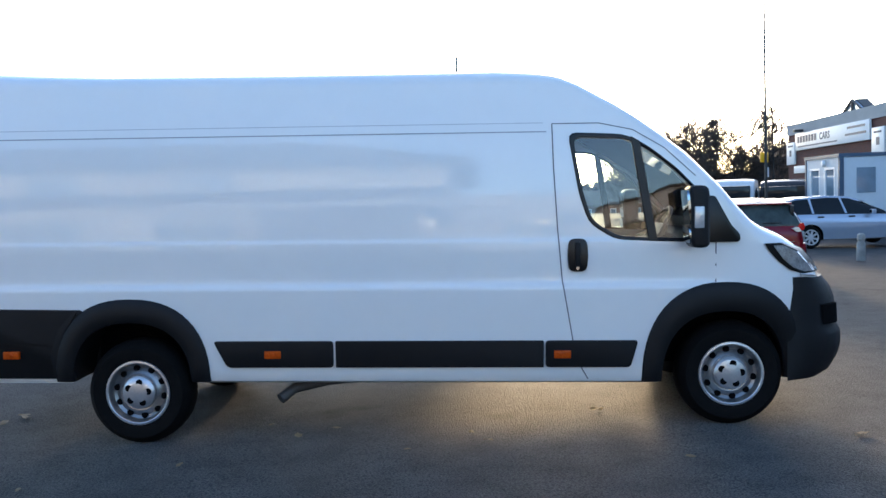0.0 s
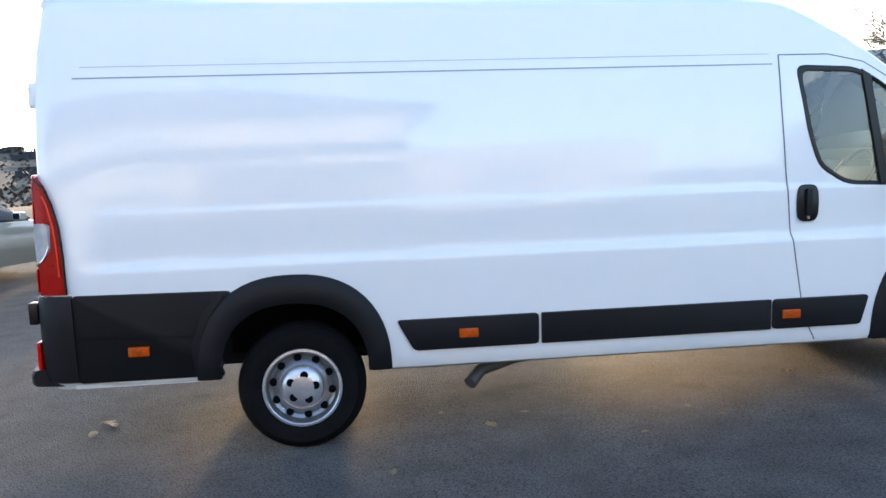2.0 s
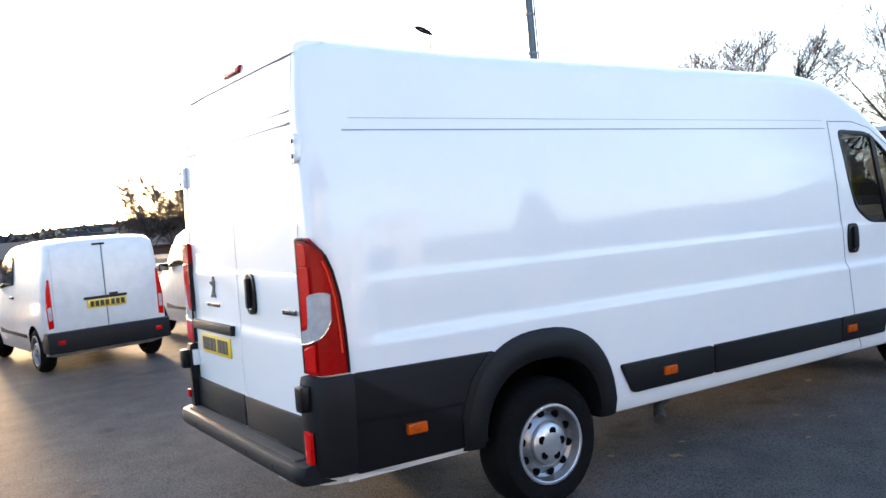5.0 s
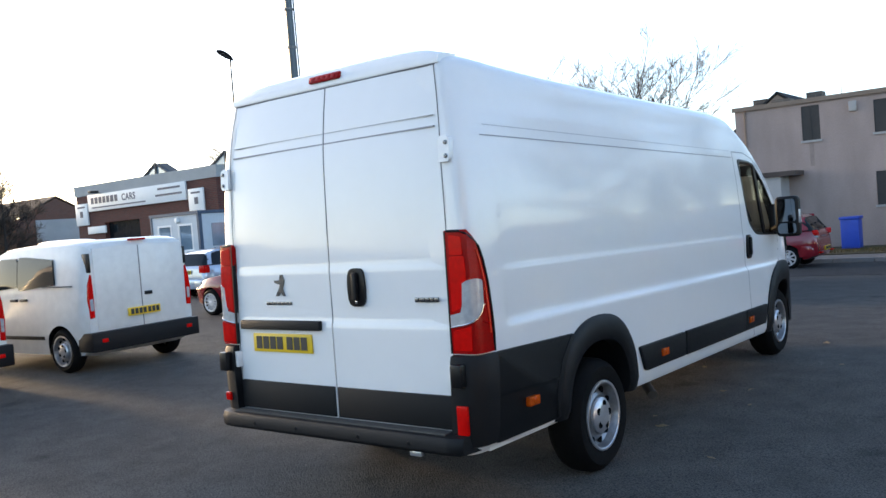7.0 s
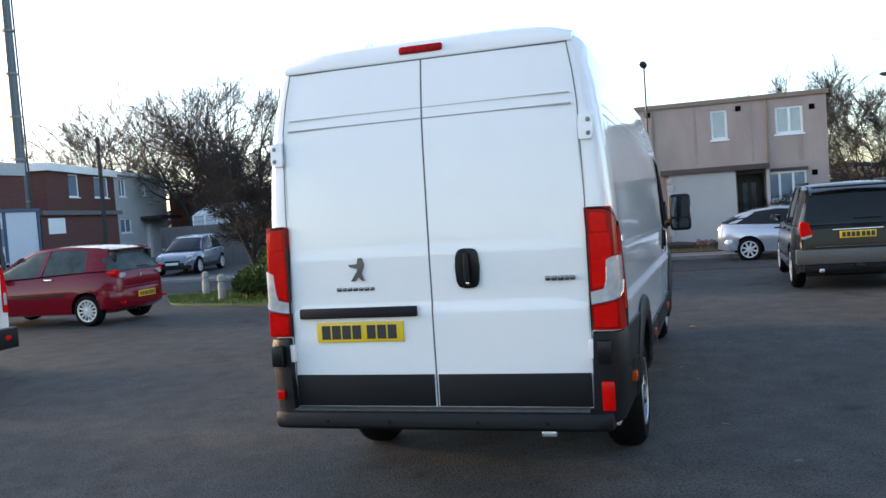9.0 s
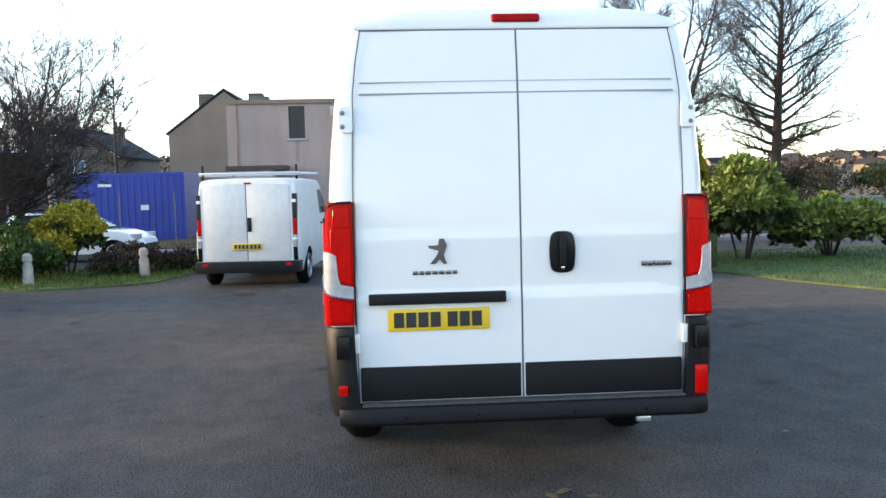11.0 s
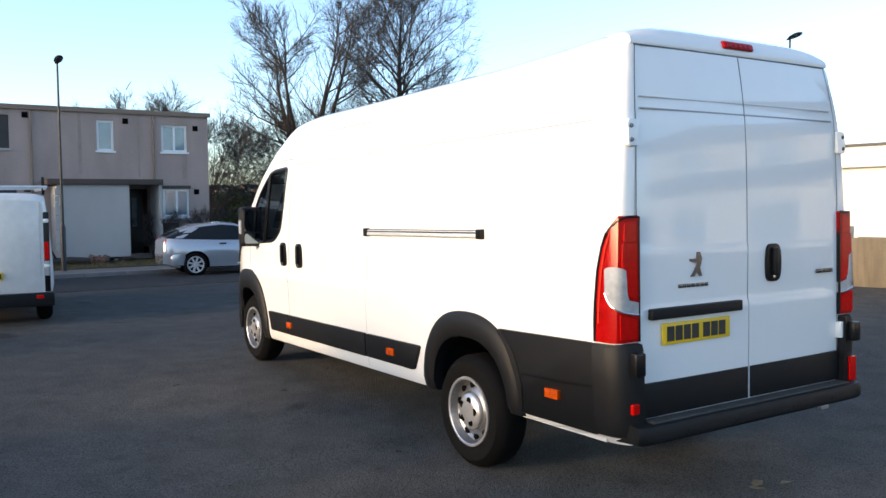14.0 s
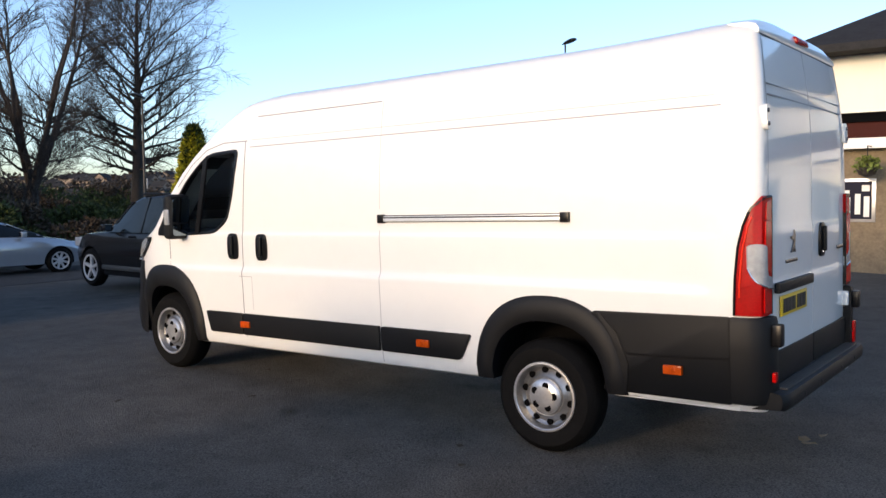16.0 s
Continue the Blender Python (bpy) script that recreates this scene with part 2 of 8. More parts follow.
BOARD = mat("window_board", (0.045, 0.040, 0.038), 0.8, var=0.25, scale=3)
UPVC = mat("white_frame", (0.78, 0.78, 0.77), 0.4, var=0.04)
PANE = mat("window_pane", (0.16, 0.23, 0.29), 0.05, var=0.3, scale=1.5, coat=1.0, spec=0.8)
CURTAIN = mat("net_curtain", (0.42, 0.46, 0.50), 0.9, var=0.2, scale=6, stretch=(6, 6, 0.4))
ROOF_TILE = mat("roof_tiles", (0.13, 0.092, 0.068), 0.85, var=0.25, scale=2.5, bump=0.5, bscale=18)
SLATE = mat("dark_slate", (0.028, 0.028, 0.030), 0.85, spec=0.15, var=0.25, scale=3, bump=0.5, bscale=14)
FELT = mat("roof_felt", (0.12, 0.11, 0.105), 0.9, var=0.2)
FASCIA = mat("white_fascia", (0.72, 0.71, 0.69), 0.5, var=0.08)
BRICK_RED = brick("red_brick", (0.115, 0.025, 0.016), (0.082, 0.019, 0.013), (0.085, 0.062, 0.052))
BRICK_BROWN = brick("brown_brick", (0.17, 0.062, 0.038), (0.125, 0.05, 0.033), (0.15, 0.12, 0.10))
STONE = brick("dark_stone", (0.11, 0.085, 0.07), (0.075, 0.06, 0.05), (0.14, 0.12, 0.10), 0.5)
CABIN = mat("cabin_panel", (0.50, 0.54, 0.57), 0.55, var=0.06)
CABIN_TRIM = mat("cabin_trim", (0.035, 0.065, 0.11), 0.5)
SIGN = mat("sign_board", (0.74, 0.74, 0.73), 0.4, var=0.05)
SIGN_INK = mat("sign_letters", (0.06, 0.06, 0.09), 0.5)
BLUE_BOX = mat("container_blue", (0.018, 0.045, 0.30), 0.5, var=0.15, scale=2)
POLE = mat("galvanised_pole", (0.09, 0.105, 0.115), 0.5, metal=0.4, var=0.2)
BLACK_POLE = mat("black_painted_pole", (0.015, 0.015, 0.016), 0.5)
YELLOW_BOX = mat("yellow_plate", (0.75, 0.42, 0.01), 0.5)
FENCE = mat("brown_fence", (0.040, 0.019, 0.015), 0.8, var=0.25, scale=3, stretch=(3, 3, 0.4))
BLUE_BIN = mat("blue_plastic", (0.01, 0.06, 0.40), 0.45)
DOOR_BLACK = mat("black_door", (0.014, 0.014, 0.015), 0.4)
LEAF_WET = leafy("wet_brown_leaf", (0.030, 0.022, 0.015))
LEAF_LITTER = leafy("fallen_leaf", (0.20, 0.15, 0.09))
SKIN = {}


def car_paint(name, color, metal=0.0, coat=0.9, spec=0.5):
    if name not in SKIN:
        SKIN[name] = mat(name, color, 0.16, metal=metal, var=0.03, scale=1.5, bscale=10, coat=coat, spec=spec)
    return SKIN[name]


# ---- mesh helpers ----
def part(name, bm, material, parent=None, label="", m=None, smooth=35):
    me = bpy.data.meshes.new(name)
    bmesh.ops.recalc_face_normals(bm, faces=bm.faces)
    if name == "body_shell" and bm.calc_volume(signed=True) < 0:
        bmesh.ops.reverse_faces(bm, faces=bm.faces)
    bm.to_mesh(me)
    bm.free()
    me.materials.append(material)
    me.polygons.foreach_set("use_smooth", [True] * len(me.polygons))
    me.set_sharp_from_angle(angle=radians(smooth))
    ob = new(name, me)
    ob.parent = parent
    if m is not None:
        ob.matrix_basis = m
    if label:
        ob["label"] = label
    return ob


def raw(name, verts, faces, material, parent=None, label="", smooth=False):
    me = bpy.data.meshes.new(name)
    me.from_pydata(verts, [], faces)
    me.materials.append(material)
    if smooth:
        me.polygons.foreach_set("use_smooth", [True] * len(me.polygons))
    me.update()
    ob = new(name, me)
    ob.parent = parent
    if label:
        ob["label"] = label
    return ob


def thing(name, label, category, x=0.0, y=0.0, z=0.0, rz=0.0, group="", kind=""):
    ob = new(name)
    ob.empty_display_size = 0.2
    ob.matrix_basis = pose(x, y, z, 0, 0, rz)
    return tagged(ob, label, category, group, kind)


def bevel(bm, faces_or_edges, w, seg=2):
    bmesh.ops.bevel(bm, geom=faces_or_edges, offset=w, segments=seg, profile=0.6, affect="EDGES", clamp_overlap=True)


def box(x0, x1, y0, y1, z0, z1, bev=0.0, bm=None, seg=2):
    own = bm is None or bev > 0
    b = bmesh.new() if own else bm
    bmesh.ops.create_cube(b, size=1, matrix=Matrix.LocRotScale(((x0 + x1) / 2, (y0 + y1) / 2, (z0 + z1) / 2), None, (abs(x1 - x0), abs(y1 - y0), abs(z1 - z0))))
    if bev:
        bevel(b, b.edges[:], bev, seg)
        if bm is not None:
            join(bm, b)
            return bm
    return b


def join(bm, other, m=None):
    base = [bm.verts.new(m @ v.co if m else v.co) for v in other.verts]
    other.verts.index_update()
    for f in other.faces:
        try:
            bm.faces.new([base[v.index] for v in f.verts])
        except ValueError:
            pass
    other.free()
    return bm


def prism(pts, a, b, axis="y", bev=0.0, seg=2):
    """A polygon pushed from a to b along an axis; pts are the other two coordinates in order."""
    bm = bmesh.new()
    put = {"y": lambda p, c: (p[0], c, p[1]), "x": lambda p, c: (c, p[0], p[1]), "z": lambda p, c: (p[0], p[1], c)}[axis]
    lo, hi = [bm.verts.new(put(p, a)) for p in pts], [bm.verts.new(put(p, b)) for p in pts]
    bm.faces.new(lo), bm.faces.new(hi[::-1])
    n = len(pts)
    for i in range(n):
        bm.faces.new((lo[i], hi[i], hi[(i + 1) % n], lo[(i + 1) % n]))
    if bev:
        bevel(bm, bm.edges[:], bev, seg)
    return bm


def rounded(pts, r, seg=4):
    """A polygon with its corners rounded."""
    out, n = [], len(pts)
    for i in range(n):
        p, a, b = Vector(pts[i]), Vector(pts[i - 1]), Vector(pts[(i + 1) % n])
        ra = min(r, (a - p).length * 0.45, (b - p).length * 0.45)
        u, v = p + (a - p).normalized() * ra, p + (b - p).normalized() * ra
        for k in range(seg + 1):
            t = k / seg
            out.append(tuple((1 - t) ** 2 * u + 2 * t * (1 - t) * p + t * t * v))
    return out


def loft(rings, caps=True, closed=True, bm=None):
    bm = bm or bmesh.new()
    rows = [[bm.verts.new(p) for p in r] for r in rings]
    n = len(rings[0])
    for r, s in zip(rows, rows[1:]):
        for j in range(n if closed else n - 1):
            k = (j + 1) % n
            bm.faces.new((r[j], r[k], s[k], s[j]))
    if caps and closed:
        bm.faces.new(rows[0][::-1]), bm.faces.new(rows[-1])
    return bm


def tube(path, radii, sides=8, bm=None, caps=True):
    pts = [Vector(p) for p in path]
    if not hasattr(radii, "__len__"):
        radii = [radii] * len(pts)
    rings = []
    for i, p in enumerate(pts):
        d = (pts[min(i + 1, len(pts) - 1)] - pts[max(i - 1, 0)]).normalized()
        u = d.orthogonal().normalized() if i == 0 else (u - d * u.dot(d)).normalized()
        v = d.cross(u)
        rings.append([p + (u * math.cos(math.tau * k / sides) + v * math.sin(math.tau * k / sides)) * radii[i] for k in range(sides)])
    return loft(rings, caps, True, bm)


def lathe(profile, sides=32, m=None, caps=True):
    """profile: (radius, place along +y)."""
    bm = loft([[Vector((r * math.cos(math.tau * k / sides), h, r * math.sin(math.tau * k / sides))) for k in range(sides)] for r, h in profile], caps=caps)
    if m:
        bm.transform(m)
    return bm


def cut(ob, cutters):
    """Takes the cutter objects' volumes out of ob's mesh, for good."""
    for c in cutters:
        md = ob.modifiers.new("cut", "BOOLEAN")
        md.operation, md.solver, md.object, md.material_mode = "DIFFERENCE", "EXACT", c, "TRANSFER"
    bpy.context.view_layer.update()
    dg = bpy.context.evaluated_depsgraph_get()
    me = bpy.data.meshes.new_from_object(ob.evaluated_get(dg))
    ob.modifiers.clear()
    ob.data = me
    for c in cutters:
        bpy.data.objects.remove(c)
    me.polygons.foreach_set("use_smooth", [True] * len(me.polygons))
    me.set_sharp_from_angle(angle=radians(32))
    return ob


def lerp_table(table, x):
    if x <= table[0][0]:
        return table[0][1]
    for (a, p), (b, q) in zip(table, table[1:]):
        if x <= b:
            return p + (q - p) * (x - a) / (b - a)
    return table[-1][1]


def smooth_step(a, b, x):
    t = min(1, max(0, (x - a) / (b - a)))
    return t * t * (3 - 2 * t)


# ---- wheels ----
def wheel(parent, x, y, r=0.36, w=0.225, rim=0.215, out=-1, style="steel", spokes=5, drop=0.0):
    """A road wheel whose outer face looks along out (-1 or 1) in y; y is the place of the outer face."""
    turn = Matrix.Translation((x, y, r + drop)) @ (Matrix.Identity(4) if out > 0 else Matrix.Rotation(math.pi, 4, "Z"))
    tyre_profile = [(rim - 0.005, -w + 0.01), (rim + 0.02, -w), (r - 0.05, -w - 0.006), (r - 0.012, -w + 0.03), (r, -w + 0.06),
                    (r + 0.001, -w / 2), (r, -0.06), (r - 0.012, -0.03), (r - 0.05, 0.006), (rim + 0.03, 0.004), (rim + 0.012, -0.004), (rim - 0.005, -0.014)]
    rim_profile = [(0.02, -0.05), (rim * 0.98, -0.06), (rim * 0.99, -0.02), (rim + 0.006, -0.006), (rim + 0.002, 0.004), (rim - 0.012, 0.002), (rim - 0.018, -0.02), (rim - 0.026, -0.045)]
    if style == "steel":
        rim_profile += [(rim - 0.045, -0.058), (rim * 0.68, -0.042), (rim * 0.60, -0.030), (rim * 0.55, -0.032), (0.02, -0.034)]
    else:
        rim_profile += [(rim - 0.05, -0.075), (0.02, -0.075)]
    body = part("wheel", lathe(rim_profile, 40), STEEL_DARK if style == "steel" else HOLE, parent, m=turn)
    if style == "steel":
        part("rim_flange", lathe([(rim - 0.012, 0.000), (rim - 0.004, 0.0065), (rim + 0.008, 0.005), (rim + 0.010, -0.004)], 40, None, False), STEEL, body, "bright rim edge")
    part("tyre", lathe(tyre_profile, 40, None, False), RUBBER, body, "black rubber tyre")
    if style == "steel":
        # raised near-black discs carry the shade of the vent holes and nut recesses
        for k in range(10):
            a = math.tau * k / 10 + 0.2
            b = lathe([(0.001, -0.062), (0.022, -0.064), (0.022, -0.044), (0.001, -0.044)], 10)
            rr = rim * 0.775
            part("vent_hole", b, HOLE, body, m=Matrix.Translation((rr * math.cos(a), 0.0005, rr * math.sin(a))))
        cap = part("centre_cap", lathe([(0.001, -0.03), (rim * 0.53, -0.03), (rim * 0.53, -0.014), (rim * 0.46, 0.000), (rim * 0.27, 0.006), (0.001, 0.009)], 30), STEEL, body, "silver wheel centre cap")
        for k in range(5):
            a = math.tau * k / 5 + 0.5
            part("nut_recess", lathe([(0.001, -0.012), (0.0235, -0.012), (0.0235, 0.001), (0.001, 0.001)], 10), HOLE, cap, m=Matrix.Translation((rim * 0.34 * math.cos(a), 0.0040, rim * 0.34 * math.sin(a))))
    else:
        part("rim_flange", lathe([(rim - 0.022, -0.012), (rim - 0.014, 0.002), (rim - 0.002, 0.0055), (rim + 0.008, 0.004), (rim + 0.010, -0.004)], 32, None, False), ALLOY, body, "silver alloy rim edge")
        for k in range(spokes):
            a = math.tau * k / spokes + 0.3
            wd = 0.5 * rim * math.pi / spokes * (0.62 if spokes > 6 else 0.36)
            b = prism(rounded([(0.02, -wd * 0.9), (rim * 0.95, -wd), (rim * 0.95, wd), (0.02, wd * 0.9)], 0.012, 2), -0.06, -0.012, "y", 0.005, 1)
            part("spoke", b, ALLOY, body, m=Matrix.Rotation(-a, 4, "Y"))
        part("centre_cap", lathe([(0.001, -0.05), (0.045, -0.05), (0.045, -0.012), (0.03, -0.004), (0.001, -0.003)], 16), ALLOY, body)
    return body


# ---- the long white panel van ----
van = thing("panel_van", "long high-roofed white panel van with black lower cladding on asphalt", "van")
RAKE = Matrix.Translation((1.0, 0, 0.57)) @ Matrix.Rotation(0.021, 4, "Y") @ Matrix.Translation((-1.0, 0, -0.57))
TOP = [(-1.30, 2.47), (-1.26, 2.492), (-1.18, 2.508), (-0.9, 2.514), (0.5, 2.50), (2.2, 2.494), (2.56, 2.487), (2.81, 2.462), (2.95, 2.423), (3.09, 2.352), (3.355, 2.195), (3.685, 1.965),
       (3.93, 1.735), (4.13, 1.50), (4.21, 1.43), (4.33, 1.385), (4.47, 1.305), (4.57, 1.215), (4.655, 1.09), (4.72, 0.95)]
WIDE = [(-1.279, 0.930), (-1.276, 0.945), (-1.268, 0.960), (-1.25, 0.975), (-1.21, 0.989), (-1.15, 0.996), (-1.05, 0.999), (-0.8, 1.0), (3.6, 1.0), (3.95, 0.993), (4.2, 0.970), (4.4, 0.925), (4.56, 0.855), (4.67, 0.76), (4.735, 0.66)]
SIDE = [(0.37, 0.950), (0.385, 0.975), (0.42, 0.992), (0.47, 0.999), (0.66, 1.008), (0.90, 1.016), (0.985, 1.0200), (1.000, 1.0205), (1.010, 1.0190), (1.022, 1.0135), (1.034, 1.0060), (1.046, 1.0005), (1.060, 0.9980),
        (1.085, 0.9978), (1.15, 1.0005), (1.25, 1.0040), (1.300, 1.0052), (1.312, 1.0042), (1.322, 1.0018), (1.332, 0.9990), (1.344, 0.9976), (1.37, 0.9974), (1.6, 0.991), (1.8, 0.979), (1.95, 0.9655), (2.02, 0.957), (2.10, 0.947), (2.20, 0.931), (2.30, 0.908)]
FLAT = [(0.37, 0.950), (0.42, 0.992), (0.66, 1.008), (0.985, 1.020), (1.37, 1.006), (1.6, 0.994), (1.8, 0.980), (2.035, 0.954), (2.20, 0.930), (2.30, 0.905)]


def van_y(x, z):
    """The half width of the van's flank."""
    k = smooth_step(-1.02, -0.94, x) * (1 - smooth_step(3.85, 4.0, x))
    return (lerp_table(SIDE, z) * k + lerp_table(FLAT, z) * (1 - k)) * lerp_table(WIDE, x)


def lean(z):
    """How far the rear end tips forward towards the roof."""
    return lerp_table([(1.55, 0.0), (1.95, 0.007), (2.10, 0.017), (2.25, 0.035), (2.41, 0.060), (2.53, 0.092)], z)


def tip(bm):
    for v in bm.verts:
        v.co.x += lean(v.co.z) * (1 - smooth_step(-1.26, -0.85, v.co.x))
    return bm


def van_ring(x):
    zt = lerp_table(TOP, x) + 0.020 - 0.034 * smooth_step(-1.15, -0.3, x) + 0.014 * smooth_step(2.0, 2.9, x)      # crowned at the rear
    r = 0.120 if zt > 2.3 else 0.10 + 0.05 * smooth_step(2.3, 1.5, zt)
    n = len(SIDE)
    half = []
    for i, (z, _) in enumerate(SIDE):
        zz = min(z, zt - r - 0.004 * (n - i))
        half.append((van_y(x, zz), zz))
    ys, zs = half[-1]
    for k in range(1, 13):
        a = math.pi / 2 * k / 12
        half.append((ys * max(0, math.cos(a)) ** 0.40, zs + (zt - zs) * math.sin(a) ** 0.62))
    half[-1] = (0.0, zt)
    half = [(min(0.62, half[0][0] * 0.94), 0.375)] + half
    return [(x, y, z) for y, z in half] + [(x, -y, z) for y, z in half[-2::-1]]


xs = [-1.279, -1.276, -1.268, -1.25, -1.23, -1.21, -1.16, -1.10, -1.02, -0.98, -0.94, -0.7, -0.2, 0.3, 0.8, 1.3, 1.8, 2.2, 2.5, 2.7, 2.85, 2.92, 3.0, 3.08, 3.15, 3.28, 3.41, 3.57, 3.73, 3.85, 3.96, 4.06, 4.16, 4.24, 4.36, 4.46, 4.56, 4.63, 4.67, 4.70, 4.72]
end = [(-1.2795, y * 0.95, z) for _, y, z in van_ring(-1.279)]
body = part("body_shell", tip(loft([end] + [van_ring(x) for x in xs])), PAINT, van, "glossy white painted bodywork", m=RAKE)


def arch_curve(cx, a, h, z0, n=24, power=2.35):
    out = []
    for k in range(n + 1):
        t = math.pi * k / n
        c, s = math.cos(t), math.sin(t)
        out.append((cx + a * math.copysign(abs(c) ** (2 / power), c), z0 + h * abs(s) ** (2 / power)))
    return out


def cutter(bm, material):
    return part("cutter", bm, material, m=RAKE.copy())


WIN = rounded([(2.970, 2.012), (3.33, 1.996), (3.47, 1.925), (3.66, 1.775), (3.84, 1.585), (3.96, 1.42), (3.94, 1.305), (3.50, 1.318), (3.265, 1.330), (3.100, 1.435), (3.038, 1.62)], 0.06, 3)
cuts = []
for cx, a, h in ((0.02, 0.445, 0.535), (3.995, 0.445, 0.585)):
    for s in (-1, 1):
        cuts.append(cutter(prism(arch_curve(cx, a, h, 0.30), s * 0.60, s * 1.3, "y"), PLASTIC))
cuts.append(cutter(prism(rounded([(2.90, 0.96), (2.90, 2.20), (3.08, 2.15), (3.66, 1.80), (4.06, 1.36), (4.06, 1.22), (3.74, 0.96)], 0.05, 2), -0.92, 0.92, "y"), PALE))
cuts.append(cutter(prism(WIN, -1.4, 1.4, "y"), TRIM))
cuts.append(cutter(prism([(3.07, 2.14), (3.94, 1.40), (4.37, 1.75), (3.47, 2.60)], -0.74, 0.74, "y"), TRIM))
cut(body, cuts)
# windscreen and cab glazing
rows = []
for k in range(9):
    t = k / 8
    x, z = 3.115 + t * (4.12 - 3.115), 2.345 + t * (1.512 - 2.345)
    z += 0.03 * math.sin(math.pi * t)
    rows.append([(x - 0.05 * (j / 5) ** 2 - 0.005, 0.78 * j / 5, z) for j in range(-5, 6)])
part("windscreen", loft(rows, False, False), GLASS, van, "clear curved windscreen", m=RAKE).visible_shadow = False
for s in (-1, 1):
    inner = [(x, z) for x, z in WIN]
    ring, pane = bmesh.new(), bmesh.new()
    cx, cz = sum(p[0] for p in WIN) / len(WIN), sum(p[1] for p in WIN) / len(WIN)
    small = [(cx + (x - cx) * 0.955, cz + (z - cz) * 0.945) for x, z in WIN]
    big = [(cx + (x - cx) * 1.025, cz + (z - cz) * 1.03) for x, z in WIN]

    def skin(p, o):
        return (p[0], s * (van_y(*p) + o), p[1])
    rim_rows = [[skin(p, -0.03) for p in small], [skin(p, 0.001) for p in small], [skin(p, 0.006) for p in inner], [skin(p, 0.003) for p in big], [skin(p, -0.006) for p in big]]
    frame_ob = part("side_window", loft(rim_rows, False), TRIM, van, "cab side window in a black rubber surround", m=RAKE)
    pane.faces.new([pane.verts.new(skin(p, -0.006)) for p in small])
    bmesh.ops.triangulate(pane, faces=pane.faces)
    part("pane", pane, GLASS, frame_ob).visible_shadow = False
    bar = prism([(3.365, 1.995), (3.425, 1.96), (3.535, 1.31), (3.475, 1.315)], 0, 0.02, "y", 0.004, 1)
    for v in bar.verts:
        v.co.y = s * (van_y(v.co.x, v.co.z) - 0.012 + v.co.y)
    part("divider_bar", bar, TRIM, frame_ob)
    # mirror on its black sail panel
    sail = prism(rounded([(3.83, 1.60), (3.90, 1.60), (4.00, 1.41), (4.06, 1.35), (4.06, 1.30), (3.80, 1.30)], 0.02, 2), 0, 0.035, "y", 0.008, 2)
    for v in sail.verts:
        v.co.y = s * (van_y(v.co.x, v.co.z) - 0.008 + v.co.y)
    housing = box(3.685, 3.805, 1.055, 1.275, 1.275, 1.665, 0.05, seg=3)
    fold = Matrix.Translation((-0.05, -0.095, 0)) if s > 0 else Matrix.Identity(4)   # the nearside mirror stands closer in
    for v in housing.verts:
        v.co.x += 0.05 * (1.275 - v.co.y) * (1 if v.co.x > 3.74 else 0) - 0.02 * (v.co.z - 1.47)
        v.co.y *= s
    door_mirror = part("door_mirror", housing, PLASTIC, van, "large black door mirror", m=RAKE @ fold)
    part("mirror_sail", sail, TRIM, door_mirror, m=fold.inverted())
    arm = tube([(3.84, s * 1.0, 1.35), (3.75, s * 1.10, 1.38)], [0.035, 0.04], 10)
    part("mirror_arm", arm, PLASTIC, door_mirror)
    for nm, za, zb in (("mirror_glass", 1.42, 1.635), ("wide_angle_glass", 1.305, 1.405)):
        gl = prism(rounded([(s * 1.08, za), (s * 1.25, za), (s * 1.25, zb), (s * 1.08, zb)], 0.03, 3), 3.674, 3.690, "x")
        for v in gl.verts:                       # aimed down at the road behind
            v.co.x -= 0.11 * (v.co.z - za) - 0.011
        part(nm, gl, MIRROR, door_mirror)
    part("indicator_lens", box(3.705, 3.765, s * 1.262, s * 1.281, 1.40, 1.535, 0.008), CLEAR_LENS, door_mirror, "clear side indicator lens")
# cab interior: right-hand drive
part("bulkhead", box(2.86, 2.905, -0.9, 0.9, 0.7, 2.3), PALE, van, "pale cab bulkhead", m=RAKE)
dash_bm = prism(rounded([(3.72, 0.97), (3.66, 1.10), (3.70, 1.26), (3.92, 1.345), (4.05, 1.36), (4.05, 1.2), (3.80, 0.97)], 0.05, 3), -0.9, 0.9, "y")
part("dashboard", dash_bm, DASH, van, "dark grey dashboard", m=RAKE)
for y0 in (-0.50, 0.32, 0.70):
    seat = part("cab_seat", box(3.02, 3.50, y0 - 0.22, y0 + 0.22, 0.95, 1.13, 0.06, seg=3), CLOTH, van, "dark cloth cab seat", m=RAKE)
    back = box(2.95, 3.10, y0 - 0.21, y0 + 0.21, 1.08, 1.66, 0.06, seg=3)
    for v in back.verts:
        v.co.x -= 0.05 * (v.co.z - 1.08)
    part("seat_back", back, CLOTH, seat)
    part("headrest", box(2.93, 3.03, y0 - 0.13, y0 + 0.13, 1.69, 1.86, 0.04, seg=3), CLOTH, seat)
sw = bmesh.new()
ringpts = [Vector((0.185 * math.cos(math.tau * k / 24), 0.185 * math.sin(math.tau * k / 24), 0)) for k in range(25)]
tube(ringpts, 0.016, 6, sw, False)
steer = part("steering_wheel", sw, DASH, van, "dark steering wheel", m=RAKE @ Matrix.Translation((3.62, -0.50, 1.36)) @ Matrix.Rotation(radians(-58), 4, "Y"))
part("steering_boss", box(-0.06, 0.06, -0.18, 0.18, -0.03, 0.01, 0.012), DASH, steer)
part("steering_column", tube([(0, 0, 0), (0, 0, -0.25)], 0.035, 8), DASH, steer)


